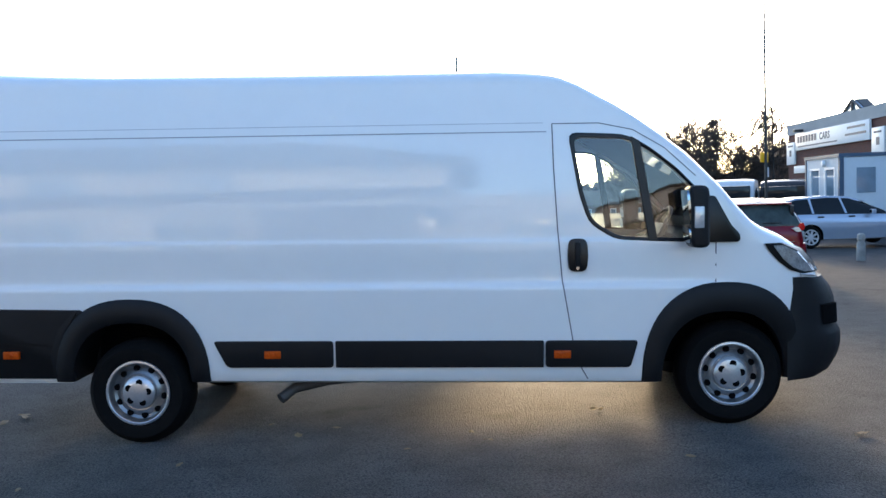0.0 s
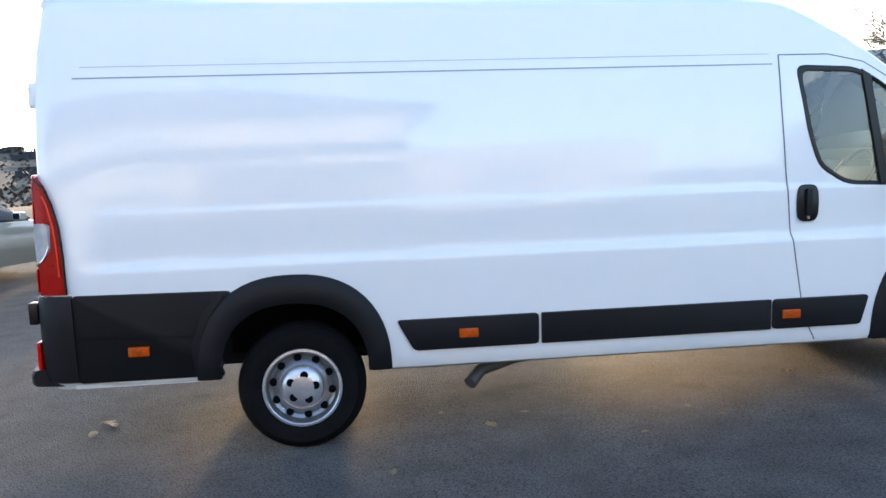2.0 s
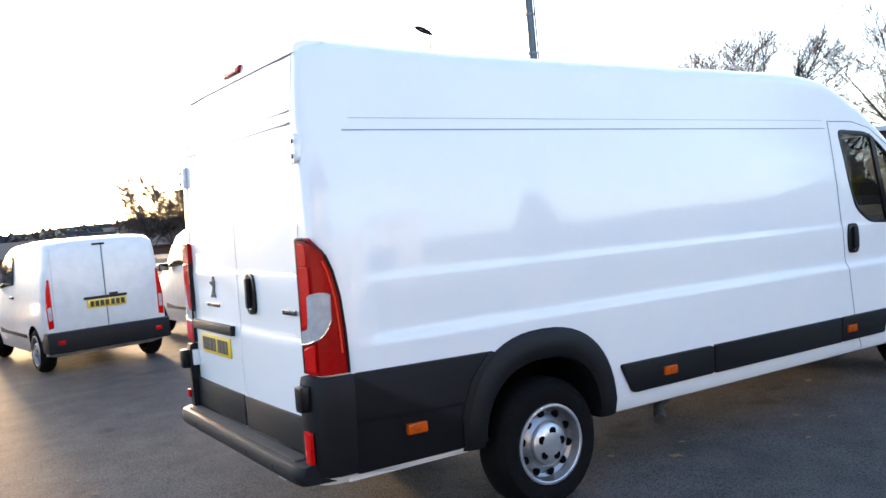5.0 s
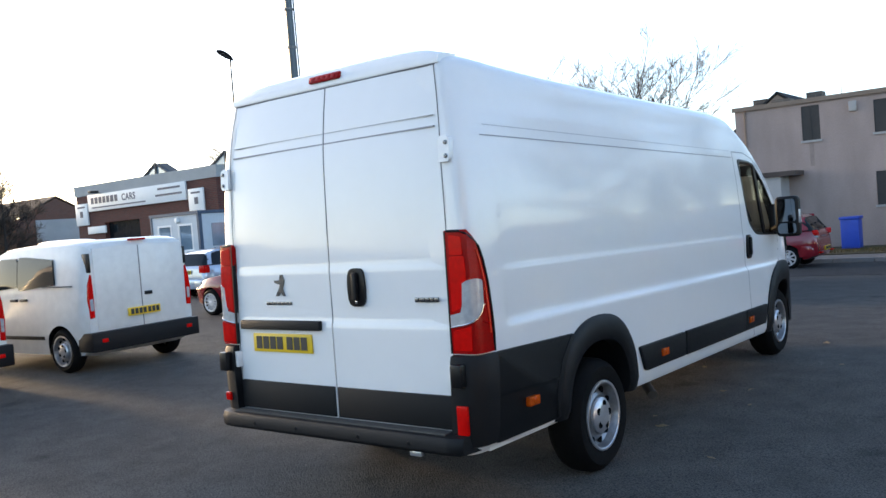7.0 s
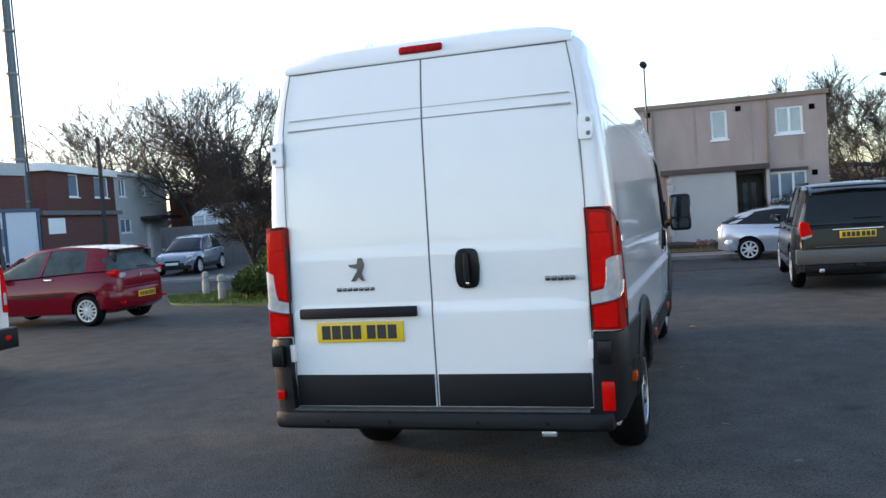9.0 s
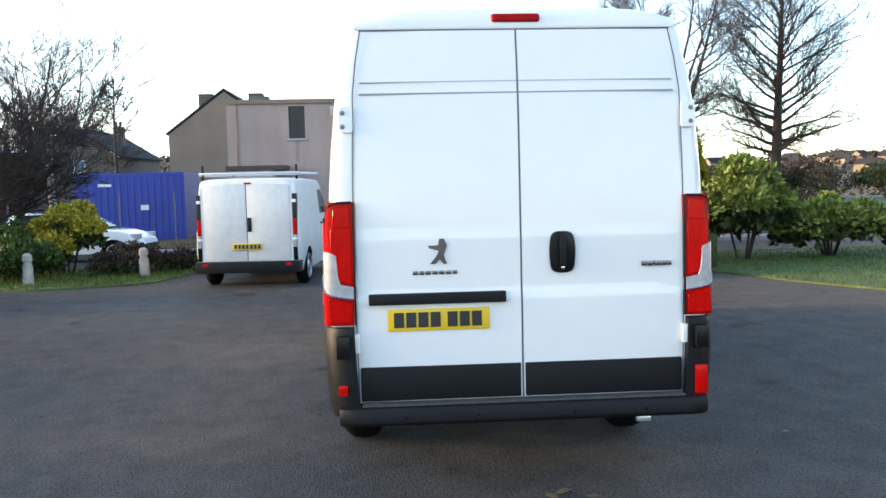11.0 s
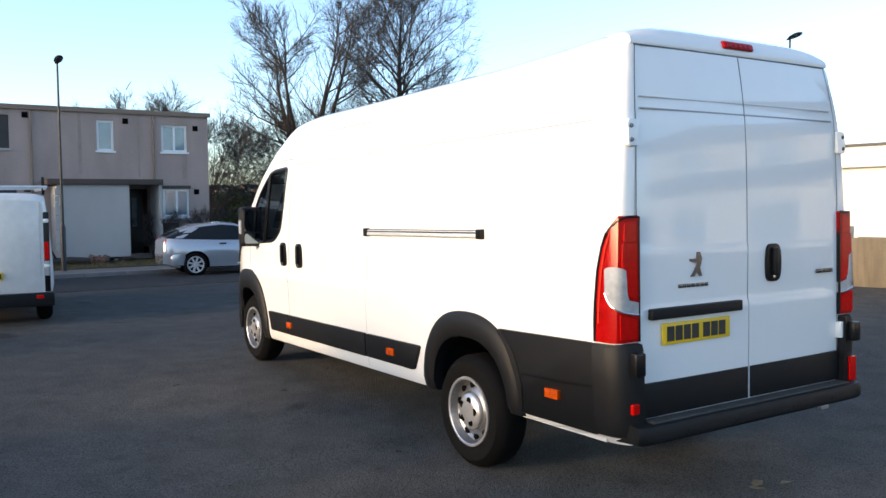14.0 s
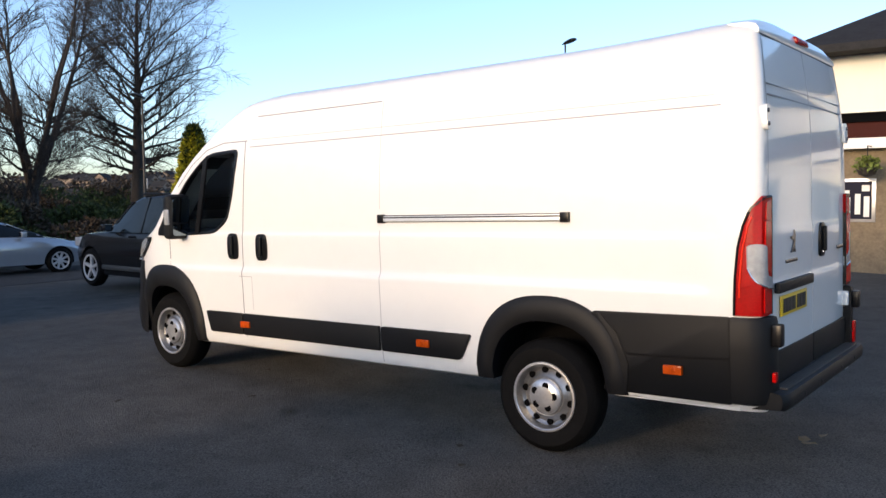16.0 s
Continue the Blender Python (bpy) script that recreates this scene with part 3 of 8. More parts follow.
# thin seams that follow the flank
def seam(pts, s, width=0.007, label="", material=None, lift=0.0012, name="panel_seam"):
    fine = []
    for (a, b), (c, d) in zip(pts, pts[1:]):
        n = max(1, int(math.hypot(c - a, d - b) / 0.014))
        fine += [(a + (c - a) * k / n, b + (d - b) * k / n) for k in range(n)]
    fine.append(pts[-1])
    rows = []
    for i, (x, z) in enumerate(fine):
        p, q = fine[max(0, i - 1)], fine[min(len(fine) - 1, i + 1)]
        L = math.hypot(q[0] - p[0], q[1] - p[1]) or 1
        nx, nz = -(q[1] - p[1]) / L * width / 2, (q[0] - p[0]) / L * width / 2
        rows.append([(x + nx, s * (van_y(x + nx, z + nz) + lift), z + nz), (x - nx, s * (van_y(x - nx, z - nz) + lift), z - nz)])
    return part(name, loft(rows, False, False), material or GAP, van, label, m=RAKE)


GROOVE = mat("groove_shadow", (0.30, 0.30, 0.31), 0.6)
LIGHT_GAP = mat("soft_panel_line", (0.42, 0.42, 0.43), 0.6)
for s in (-1, 1):
    seam([(-1.06, 2.030), (2.82, 2.030)], s, 0.007, material=GROOVE)
    seam([(-1.02, 2.088), (2.80, 2.088)], s, 0.004, material=LIGHT_GAP)
    door = [(2.885, 0.47), (2.90, 0.60), (2.90, 0.9), (2.905, 1.1), (2.885, 1.6), (2.875, 2.085)] if s > 0 else [(3.085, 0.40), (3.045, 0.47), (2.985, 0.66), (2.918, 1.05), (2.888, 1.4), (2.865, 1.8), (2.857, 2.08)]
    seam(door, s, 0.008)
    seam([(2.857, 2.082), (3.16, 2.082), (3.38, 2.035), (3.58, 1.915), (3.78, 1.73)], s, 0.006)
    seam([(3.908, 1.04), (3.908, 1.30)], s, 0.008)
seam([(1.385, 0.40), (1.385, 1.35)], 1, 0.007, material=LIGHT_GAP)
seam([(1.385, 1.5), (1.385, 2.28)], 1, 0.004, material=LIGHT_GAP)
seam([(2.94, 0.97), (2.78, 0.97), (2.78, 0.70)], 1, 0.005, "fuel flap outline", LIGHT_GAP, name="fuel_flap_line")
seam([(1.40, 2.275), (2.75, 2.275)], 1, 0.006)


def flank_panel(name, pts, s, out=0.02, material=None, label="", bev=0.008, steps=0, parent=None):
    """A proud panel whose outline is given along and up the flank."""
    bm = bmesh.new()
    outer = [bm.verts.new((x, s * (van_y(x, z) + out), z)) for x, z in pts]
    inner = [bm.verts.new((x, s * (van_y(x, z) - 0.02), z)) for x, z in pts]
    bm.faces.new(outer), bm.faces.new(inner[::-1])
    n = len(pts)
    for i in range(n):
        bm.faces.new((outer[i], inner[i], inner[(i + 1) % n], outer[(i + 1) % n]))
    edge = [e for e in bm.edges if all(v in outer for v in e.verts)]
    if bev:
        bevel(bm, edge, bev, 2)
    return part(name, bm, material or PLASTIC, parent or van, label, m=RAKE if parent is None else None)


def marker(x, z, s):
    y = van_y(x, z) + 0.024
    lamp = part("side_marker_lamp", box(x - 0.055, x + 0.055, s * (y - 0.02), s * (y + 0.009), z - 0.026, z + 0.026, 0.006), ORANGE, van, "amber side marker lamp", m=RAKE)
    part("reflector_spot", lathe([(0.001, 0), (0.016, 0), (0.012, 0.004), (0.001, 0.005)], 12, Matrix.Translation((x, s * (y + 0.008), z)) @ (Matrix.Identity(4) if s > 0 else Matrix.Rotation(math.pi, 4, "Z"))), ORANGE, lamp)


def black_handle(x, z, s, parent=van):
    y = van_y(x, z)
    plate = part("door_handle", prism(rounded([(x - 0.058, z - 0.108), (x + 0.058, z - 0.108), (x + 0.068, z), (x + 0.058, z + 0.108), (x - 0.058, z + 0.108), (x - 0.068, z)], 0.04, 4), s * (y - 0.012), s * (y + 0.014), "y", 0.006, 2), TRIM, parent, "black vertical door handle", m=RAKE)
    part("grip", box(x - 0.018, x + 0.018, s * (y + 0.012), s * (y + 0.036), z - 0.075, z + 0.085, 0.010), PLASTIC, plate)
    part("lock_barrel", lathe([(0.001, 0), (0.011, 0), (0.011, 0.004), (0.001, 0.004)], 10, Matrix.Translation((x, s * (y + 0.014), z - 0.085)) @ (Matrix.Identity(4) if s > 0 else Matrix.Rotation(math.pi, 4, "Z"))), CHROME, plate)


for s in (-1, 1):
    front, split, split2 = (3.41, 2.80, 1.405) if s < 0 else (3.39, 2.905, 1.39)
    for a, b, sa, sb in ((0.585, split2 - 0.008, 0.095, 0), (split2 + 0.008, split - 0.006, 0, 0), (split + 0.006, front, 0, -0.05)):
        flank_panel("side_skirt", rounded([(a + sa, 0.483), (b + sb, 0.483), (b, 0.662), (a, 0.662)], 0.025 if sa or sb else 0.006, 3), s, 0.02, label="black plastic rubbing strip")
    for x in (-0.805, 0.99, 2.915 if s < 0 else 2.87):
        marker(x, 0.572, s)
    # wheel arch trims
    for cx, a, h, ai, hi in ((0.02, 0.535, 0.565, 0.405, 0.405), (3.975, 0.540, 0.655, 0.412, 0.465)):
        o, i = arch_curve(cx, a, h, 0.385, 28), arch_curve(cx, ai, hi, 0.385, 28)
        rings = []
        for (xo, zo), (xi, zi) in zip(o, i):
            mx, mz = xo * 0.45 + xi * 0.55, zo * 0.45 + zi * 0.55
            yb = van_y(xo, min(zo, 0.95))
            rings.append([(xo, s * (yb - 0.01), zo), (xo, s * (yb + 0.012), zo), (xo * 0.85 + xi * 0.15, s * (yb + 0.028), zo * 0.85 + zi * 0.15), (mx, s * (yb + 0.034), mz),
                          (mx * 0.35 + xi * 0.65, s * (yb + 0.030), mz * 0.35 + zi * 0.65), (xi, s * (yb + 0.016), zi), (xi, s * (yb - 0.06), zi), (xo, s * (yb - 0.06), zo)])
        part("wheel_arch_trim", loft(rings), PLASTIC, van, "thick black plastic wheel arch trim", m=RAKE)
        # near-black sheet inside the arch: the shade in there is its colour
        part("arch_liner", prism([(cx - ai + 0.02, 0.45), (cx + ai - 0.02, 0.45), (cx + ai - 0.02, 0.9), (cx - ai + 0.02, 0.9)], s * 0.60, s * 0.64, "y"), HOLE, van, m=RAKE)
    # rear quarter cladding and bumper corner
    flank_panel("rear_quarter_cladding", rounded([(-1.13, 0.405), (-0.36, 0.405), (-0.42, 0.55), (-0.38, 0.72), (-0.29, 0.842), (-0.31, 0.878), (-1.13, 0.890)], 0.02, 2), s, 0.016, label="black plastic rear quarter cladding")
    seam([(-0.43, 0.64), (-0.78, 0.645), (-1.12, 0.66)], s, 0.012, material=TRIM, lift=0.0175, name="cladding_crease")
    flank_panel("cladding_wedge", [(-0.52, 0.415), (-0.44, 0.415), (-0.475, 0.55), (-0.44, 0.72), (-0.335, 0.862), (-0.36, 0.872), (-0.47, 0.75), (-0.535, 0.58)], s, 0.022, label="raised edge of the cladding beside the arch", bev=0.004)
    part("sill_flange", box(-1.16, -0.42, s * 0.94, s * 0.965, 0.372, 0.398), PAINT_DIRTY, van, m=RAKE)
    corner = []
    for z, o in ((0.395, -0.03), (0.42, 0.0), (0.50, 0.012), (0.70, 0.014), (0.86, 0.012), (0.888, 0.0), (0.892, -0.03)):
        row = []
        for x, y in ((-1.13, 1.022), (-1.20, 1.018), (-1.26, 1.000), (-1.305, 0.965), (-1.325, 0.925), (-1.325, 0.868), (-1.24, 0.868), (-1.13, 0.90)):
            k = lerp_table(FLAT, z) / 1.012
            row.append((x + (-o if x < -1.2 else 0) * 0.6, s * (y * k + (o if y > 0.95 else 0)), z))
        corner.append(row)
    bc = part("bumper_corner", loft(corner), PLASTIC, van, "black plastic rear bumper corner", m=RAKE)
    part("door_stop", box(-1.375, -1.325, s * 0.895, s * 0.965, 0.735, 0.855, 0.012), TRIM, bc, "black rubber door stop")
    zz, hh, ww = (0.565, 0.075, 0.033) if s < 0 else (0.570, 0.026, 0.024)
    part("rear_reflector", box(-1.345, -1.325, s * (0.935 - ww), s * (0.935 + ww), zz - hh, zz + hh, 0.006), RED_LENS, bc, "red rear reflector")
    # tail lamp
    lamp_pts = [(-1.300, 0.900), (-1.150, 0.900), (-1.155, 1.10), (-1.168, 1.26), (-1.195, 1.38), (-1.235, 1.475), (-1.285, 1.535), (-1.300, 1.53)]
    lb = bmesh.new()
    ring_rows = []
    for yk, dx in ((0.866, 0.0), (0.872, -0.006), (0.97, -0.002), (1.004, 0.014), (1.019, 0.045), (1.024, 0.075)):
        row = []
        for x, z in lamp_pts:
            kk = lerp_table(FLAT, z) / 1.012
            xx = max(x, -1.300 + dx) if x < -1.2 else x
            z = min(z, lerp_table([(-1.300, 1.54), (-1.285, 1.535), (-1.235, 1.475), (-1.195, 1.38), (-1.168, 1.26), (-1.155, 1.10), (-1.150, 0.90)], xx))
            row.append((xx, s * (yk * kk + 0.002), z))
        ring_rows.append(row)
    tail = part("tail_lamp", loft(ring_rows, bm=lb), RED_DARK, van, "tall red tail lamp with a clear lens insert", m=RAKE)
    wrap = []
    for x, y, za, zb in ((-1.3035, 0.872, 1.035, 1.098), (-1.3035, 0.938, 1.045, 1.112), (-1.3035, 0.950, 1.047, 1.150), (-1.3035, 0.957, 1.049, 1.262), (-1.3030, 0.985, 1.055, 1.275), (-1.2890, 1.0075, 1.065, 1.280), (-1.270, 1.0165, 1.078, 1.282), (-1.256, 1.0225, 1.090, 1.281), (-1.238, 1.0265, 1.115, 1.278), (-1.222, 1.0285, 1.150, 1.268)):
        wrap.append([(x, s * y, za), (x, s * y, za * 0.5 + zb * 0.5), (x, s * y, zb), (x + 0.02, s * (y - 0.02), zb), (x + 0.02, s * (y - 0.02), za)])
    clear = part("clear_insert", loft(wrap), CLEAR_LENS, tail, "clear reversing lens wrapped round the corner")
    part("chrome_rim", tube([(w[0][0] - 0.001, w[0][1] * 1.001, w[0][2]) for w in wrap], 0.0045, 6), CHROME, clear)
    part("inner_edge", box(-1.3018, -1.275, s * 0.859, s * 0.8675, 0.90, 1.528), TRIM, tail)
    part("lens_edge", prism(rounded([(s * 0.885, 1.405), (s * 0.972, 1.405), (s * 0.965, 1.50), (s * 0.885, 1.512)], 0.012, 2), -1.3025, -1.296, "x", 0.002, 1), RED_LENS, tail)
    part("dark_segment", prism(rounded([(s * 0.880, 1.110), (s * 0.945, 1.135), (s * 0.958, 1.26), (s * 0.985, 1.275), (s * 0.980, 1.40), (s * 0.880, 1.40)], 0.01, 2), -1.3025, -1.296, "x", 0.002, 1), RED_LENS, tail)
    part("lower_segment", prism(rounded([(s * 0.880, 0.915), (s * 0.998, 0.915), (s * 1.0, 1.045), (s * 0.880, 1.012)], 0.008, 2), -1.3025, -1.296, "x", 0.002, 1), RED_LENS, tail)
    def lamp_line(pts, y, lift):
        return [(x, s * (y * lerp_table(FLAT, z) / 1.012 + lift), z) for x, z in pts]
    edge = [(-1.150, 0.900), (-1.1525, 1.0), (-1.155, 1.10), (-1.161, 1.18), (-1.168, 1.26), (-1.181, 1.32), (-1.195, 1.38), (-1.215, 1.43), (-1.225, 1.452)]
    part("top_gasket", tube([(-1.295, s * 0.872, 1.530), (-1.296, s * 0.95, 1.528), (-1.285, s * 0.985, 1.515), (-1.262, s * 1.000, 1.492), (-1.235, s * 1.004, 1.470), (-1.218, s * 1.0105, 1.440)], 0.008, 6), TRIM, tail)
    part("lamp_gasket", tube(lamp_line(edge, 1.024, 0.001), 0.0075, 6), TRIM, tail)
    part("light_guide", tube(lamp_line([(x - 0.026, z - 0.004) for x, z in edge[1:8]], 1.0245, 0.000), 0.0055, 6), RED_GLOW, tail, "bright red light guide")
    part("lens_step", tube(lamp_line([(-1.182, 1.292), (-1.20, 1.287), (-1.238, 1.282)], 1.0245, 0.001), 0.003, 6), RED_DARK, tail)
    part("lens_step", tube(lamp_line([(-1.164, 1.044), (-1.20, 1.052), (-1.238, 1.062)], 1.0245, 0.001), 0.003, 6), RED_DARK, tail)
black_handle(3.018, 1.222, -1)
black_handle(3.018, 1.216, 1)
black_handle(2.66, 1.212, 1)
# sliding door rail
RAIL_STEEL = mat("rail_steel", (0.66, 0.68, 0.70), 0.38, metal=0.35, var=0.12, scale=5)
rail = part("sliding_door_rail", box(-0.145, 1.38, 0.985, 1.0105, 1.408, 1.458, 0.004), TRIM, van, "dark sliding door rail with bright lip", m=RAKE)
part("bright_lip", box(-0.115, 1.35, 1.006, 1.019, 1.412, 1.436, 0.004), RAIL_STEEL, rail)
part("upper_lip", box(-0.115, 1.35, 1.006, 1.016, 1.444, 1.452, 0.002), RAIL_STEEL, rail)
for x in (-0.125, 1.36):
    part("rail_end_cap", box(x - 0.03, x + 0.03, 0.99, 1.022, 1.402, 1.464, 0.006), TRIM, rail)


# rear doors
def door_edge(z):
    return lerp_table([(0.49, 0.852), (1.0, 0.858), (1.6, 0.858), (2.08, 0.846), (2.25, 0.828), (2.41, 0.800)], z)


def door_x(y, z):
    d = lerp_table([(0.49, -1.288), (0.66, -1.290), (1.00, -1.2945), (1.025, -1.2940), (1.045, -1.2905), (1.062, -1.2870), (1.085, -1.2860), (1.14, -1.2870), (1.32, -1.2905), (1.345, -1.2905), (1.36, -1.2885), (1.375, -1.2868), (1.40, -1.2862), (1.9, -1.2860), (2.072, -1.2855), (2.080, -1.2842), (2.140, -1.2838), (2.148, -1.2850), (2.41, -1.2830)], z)
    return d + 0.012 * (abs(y) / 0.85) ** 4


zs = [0.492, 0.55, 0.62, 0.676, 0.80, 0.95, 1.00, 1.025, 1.045, 1.062, 1.085, 1.14, 1.22, 1.32, 1.345, 1.36, 1.375, 1.40, 1.6, 1.75, 1.9, 2.0, 2.072, 2.080, 2.140, 2.148, 2.20, 2.26, 2.33, 2.405]
for s in (-1, 1):
    rows = []
    for z in zs:
        e = door_edge(z)
        cols = [0.005, 0.10, 0.30, 0.50, 0.70, e - 0.03, e - 0.008, e]
        rows.append([(door_x(y, z) + (0.006 if y == e else 0), s * y, z) for y in cols])
    front = rows
    back = [[(-1.260, p[1], p[2]) for p in r] for r in rows]
    bm = bmesh.new()
    F = [[bm.verts.new(p) for p in r] for r in front]
    B = [[bm.verts.new(p) for p in r] for r in back]
    nr, nc = len(F), len(F[0])
    for i in range(nr - 1):
        for j in range(nc - 1):
            bm.faces.new((F[i][j], F[i][j + 1], F[i + 1][j + 1], F[i + 1][j]))
        bm.faces.new((F[i][0], F[i + 1][0], B[i + 1][0], B[i][0]))
        bm.faces.new((F[i][-1], F[i + 1][-1], B[i + 1][-1], B[i][-1]))
    for j in range(nc - 1):
        bm.faces.new((F[0][j], F[0][j + 1], B[0][j + 1], B[0][j]))
        bm.faces.new((F[-1][j], F[-1][j + 1], B[-1][j + 1], B[-1][j]))
    rd = part("rear_door", tip(bm), PAINT, van, "white rear cargo door with a black lower band", m=RAKE)
    part("lower_band", box(-1.2985, -1.270, s * 0.012, s * 0.846, 0.500, 0.676, 0.004), PLASTIC, rd, "black lower door band")
    for z0, w0 in ((2.080, 0.008), (2.140, 0.005)):
        part("door_groove", tip(box(door_x(0, z0) - 0.0015, -1.27, s * 0.006, s * (door_edge(z0) - 0.03), z0 - w0 / 2, z0 + w0 / 2)), GROOVE if w0 > 0.006 else LIGHT_GAP, rd)
    hinge = part("upper_hinge", tip(prism(rounded([(s * 0.852, 1.885), (s * 0.915, 1.885), (s * 0.925, 1.905), (s * 0.925, 2.005), (s * 0.905, 2.02), (s * 0.852, 2.02)], 0.012, 2), -1.302, -1.24, "x", 0.005, 1)), PAINT, rd, "white painted door hinge")
    for z in (1.915, 1.985):
        part("hinge_bolt", lathe([(0.001, 0), (0.013, 0), (0.010, 0.007), (0.001, 0.008)], 8, Matrix.Translation((-1.302 + lean(z), s * 0.902, z)) @ Matrix.Rotation(math.pi / 2, 4, "Z")), BADGE, hinge)
    part("lower_hinge", box(-1.318, -1.27, s * 0.845, s * 0.885, 0.755, 0.855, 0.006), PAINT, rd, "white lower door hinge")
    if s < 0:
        hp = [(-0.215 - 0.058, 1.142), (-0.215 + 0.058, 1.142), (-0.215 + 0.070, 1.25), (-0.215 + 0.058, 1.358), (-0.215 - 0.058, 1.358), (-0.215 - 0.070, 1.25)]
        plate = part("door_handle", prism(rounded(hp, 0.04, 4), -1.303, -1.28, "x", 0.006, 2), TRIM, rd, "black vertical door handle")
        part("grip", box(-1.326, -1.30, -0.215 - 0.018, -0.215 + 0.018, 1.175, 1.335, 0.010), PLASTIC, plate)
        part("lock_barrel", box(-1.308, -1.300, -0.225, -0.205, 1.158, 1.178, 0.004), CHROME, plate)
        x = -0.635
        for k, w in enumerate((0.026, 0.030, 0.028, 0.024, 0.026)):
            part("badge_bar", box(-1.297, -1.286, x - w, x, 1.165, 1.190, 0.002), BADGE, rd, "chrome badge bar")
            x -= w + 0.006
    else:
        # badge, drawn as a plain upright shape, and a wordmark as plain bars
        emblem = [(0.475, 1.205), (0.455, 1.225), (0.435, 1.255), (0.425, 1.275), (0.475, 1.285), (0.485, 1.300), (0.430, 1.300), (0.425, 1.335), (0.400, 1.335), (0.385, 1.300), (0.395, 1.270), (0.405, 1.250), (0.395, 1.220), (0.385, 1.205), (0.405, 1.205), (0.425, 1.232), (0.445, 1.205)]
        part("emblem", prism(emblem, -1.2955, -1.284, "x", 0.002, 1), BADGE, rd, "dark chrome emblem")
        y = 0.565
        for w in (0.028, 0.024, 0.028, 0.028, 0.028, 0.028, 0.024):
            part("badge_bar", box(-1.292, -1.283, y - w, y, 1.150, 1.170, 0.002), BADGE, rd, "chrome badge bar")
            y -= w + 0.007
        part("plate_bar", box(-1.322, -1.29, 0.085, 0.795, 1.000, 1.058, 0.008), PLASTIC, rd, "black number plate light bar")
        plate = part("number_plate", box(-1.3025, -1.292, 0.172, 0.700, 0.862, 0.976, 0.004), YELLOW, rd, "yellow number plate")
        y = 0.668
        for k in range(7):
            w = 0.052
            part("plate_bar_mark", box(-1.3055, -1.302, y - w, y, 0.880, 0.958), INK, plate)
            y -= w + (0.011 if k != 3 else 0.036)
part("door_gap", tip(loft([[(-1.283, -0.005, z), (-1.283, 0.005, z), (-1.262, 0.005, z), (-1.262, -0.005, z)] for z in zs])), GAP, van, m=RAKE)
for s in (-1, 1):
    bm = loft([[(-1.2815, s * door_edge(z), z), (-1.2815, s * (door_edge(z) + 0.006), z)] for z in zs], False, False)
    part("door_gap", tip(bm), GAP, van, m=RAKE)
part("door_gap", tip(box(-1.2815, -1.262, -0.81, 0.81, 2.405, 2.413)), GAP, van, m=RAKE)
# roof end above the doors with the high brake lamp
rows = []
for k in range(17):
    y = -0.835 + 1.67 * k / 16
    c = 1 - (abs(y) / 0.850) ** 6
    rows.append([(-1.25, y, 2.413), (-1.284, y, 2.413), (-1.289 - 0.002 * c, y, 2.424), (-1.288 - 0.004 * c, y, 2.442 + 0.030 * c), (-1.276 - 0.006 * c, y, 2.456 + 0.054 * c), (-1.24 - 0.01 * c, y, 2.466 + 0.062 * c), (-1.10, y, 2.470 + 0.064 * c)])
part("roof_end_cap", tip(loft(rows)), PAINT, van, "white roof end above the rear doors", m=RAKE)
brake = part("high_brake_lamp", tip(box(-1.312, -1.26, -0.128, 0.124, 2.446, 2.490, 0.016, seg=3)), RED_DARK, van, "dark red high-level brake lamp", m=RAKE)
for k in range(5):
    part("lamp_cell", tip(box(-1.315, -1.305, -0.10 + 0.042 * k, -0.07 + 0.042 * k, 2.458, 2.478, 0.003)), RED_DARK, brake)
# rear step bumper
sb = [(-1.25, 0.385), (-1.39, 0.392), (-1.405, 0.41), (-1.408, 0.455), (-1.395, 0.482), (-1.36, 0.490), (-1.25, 0.490)]
rows = []
for y in (-0.955, -0.93, -0.86, -0.5, 0, 0.5, 0.86, 0.93, 0.955):
    k = 0.03 if abs(y) < 0.9 else (0.0 if abs(y) > 0.94 else 0.02)
    rows.append([(x - (k if x < -1.3 else 0) + 0.03, y, z + (0.004 if abs(y) > 0.94 and z < 0.4 else 0)) for x, z in sb])
bumper = part("rear_step_bumper", loft(rows), PLASTIC, van, "black rear step bumper", m=RAKE)
# paler than the bumper plastic: grazing sun glint is put into the colour
TREAD = mat("step_tread", (0.085, 0.085, 0.083), 0.45, metal=0.3, var=0.3, scale=20, spec=0.3)
part("step_tread", box(-1.372, -1.300, -0.84, 0.84, 0.488, 0.494), TREAD, bumper, "ribbed aluminium step tread, sun glint in its paler tone")
for k in range(5):
    part("tread_rib", box(-1.370 + 0.015 * k, -1.363 + 0.015 * k, -0.835, 0.835, 0.494, 0.498), TREAD, bumper)
for y in (-0.62, -0.25, 0.25, 0.62):
    part("parking_sensor", lathe([(0.001, 0), (0.011, 0), (0.009, 0.004), (0.001, 0.004)], 10, Matrix.Translation((-1.407, y, 0.435)) @ Matrix.Rotation(math.pi / 2, 4, "Z")), TRIM, bumper)
part("towing_eye", box(-1.36, -1.33, -0.66, -0.58, 0.355, 0.385, 0.008), STEEL, van, m=RAKE)
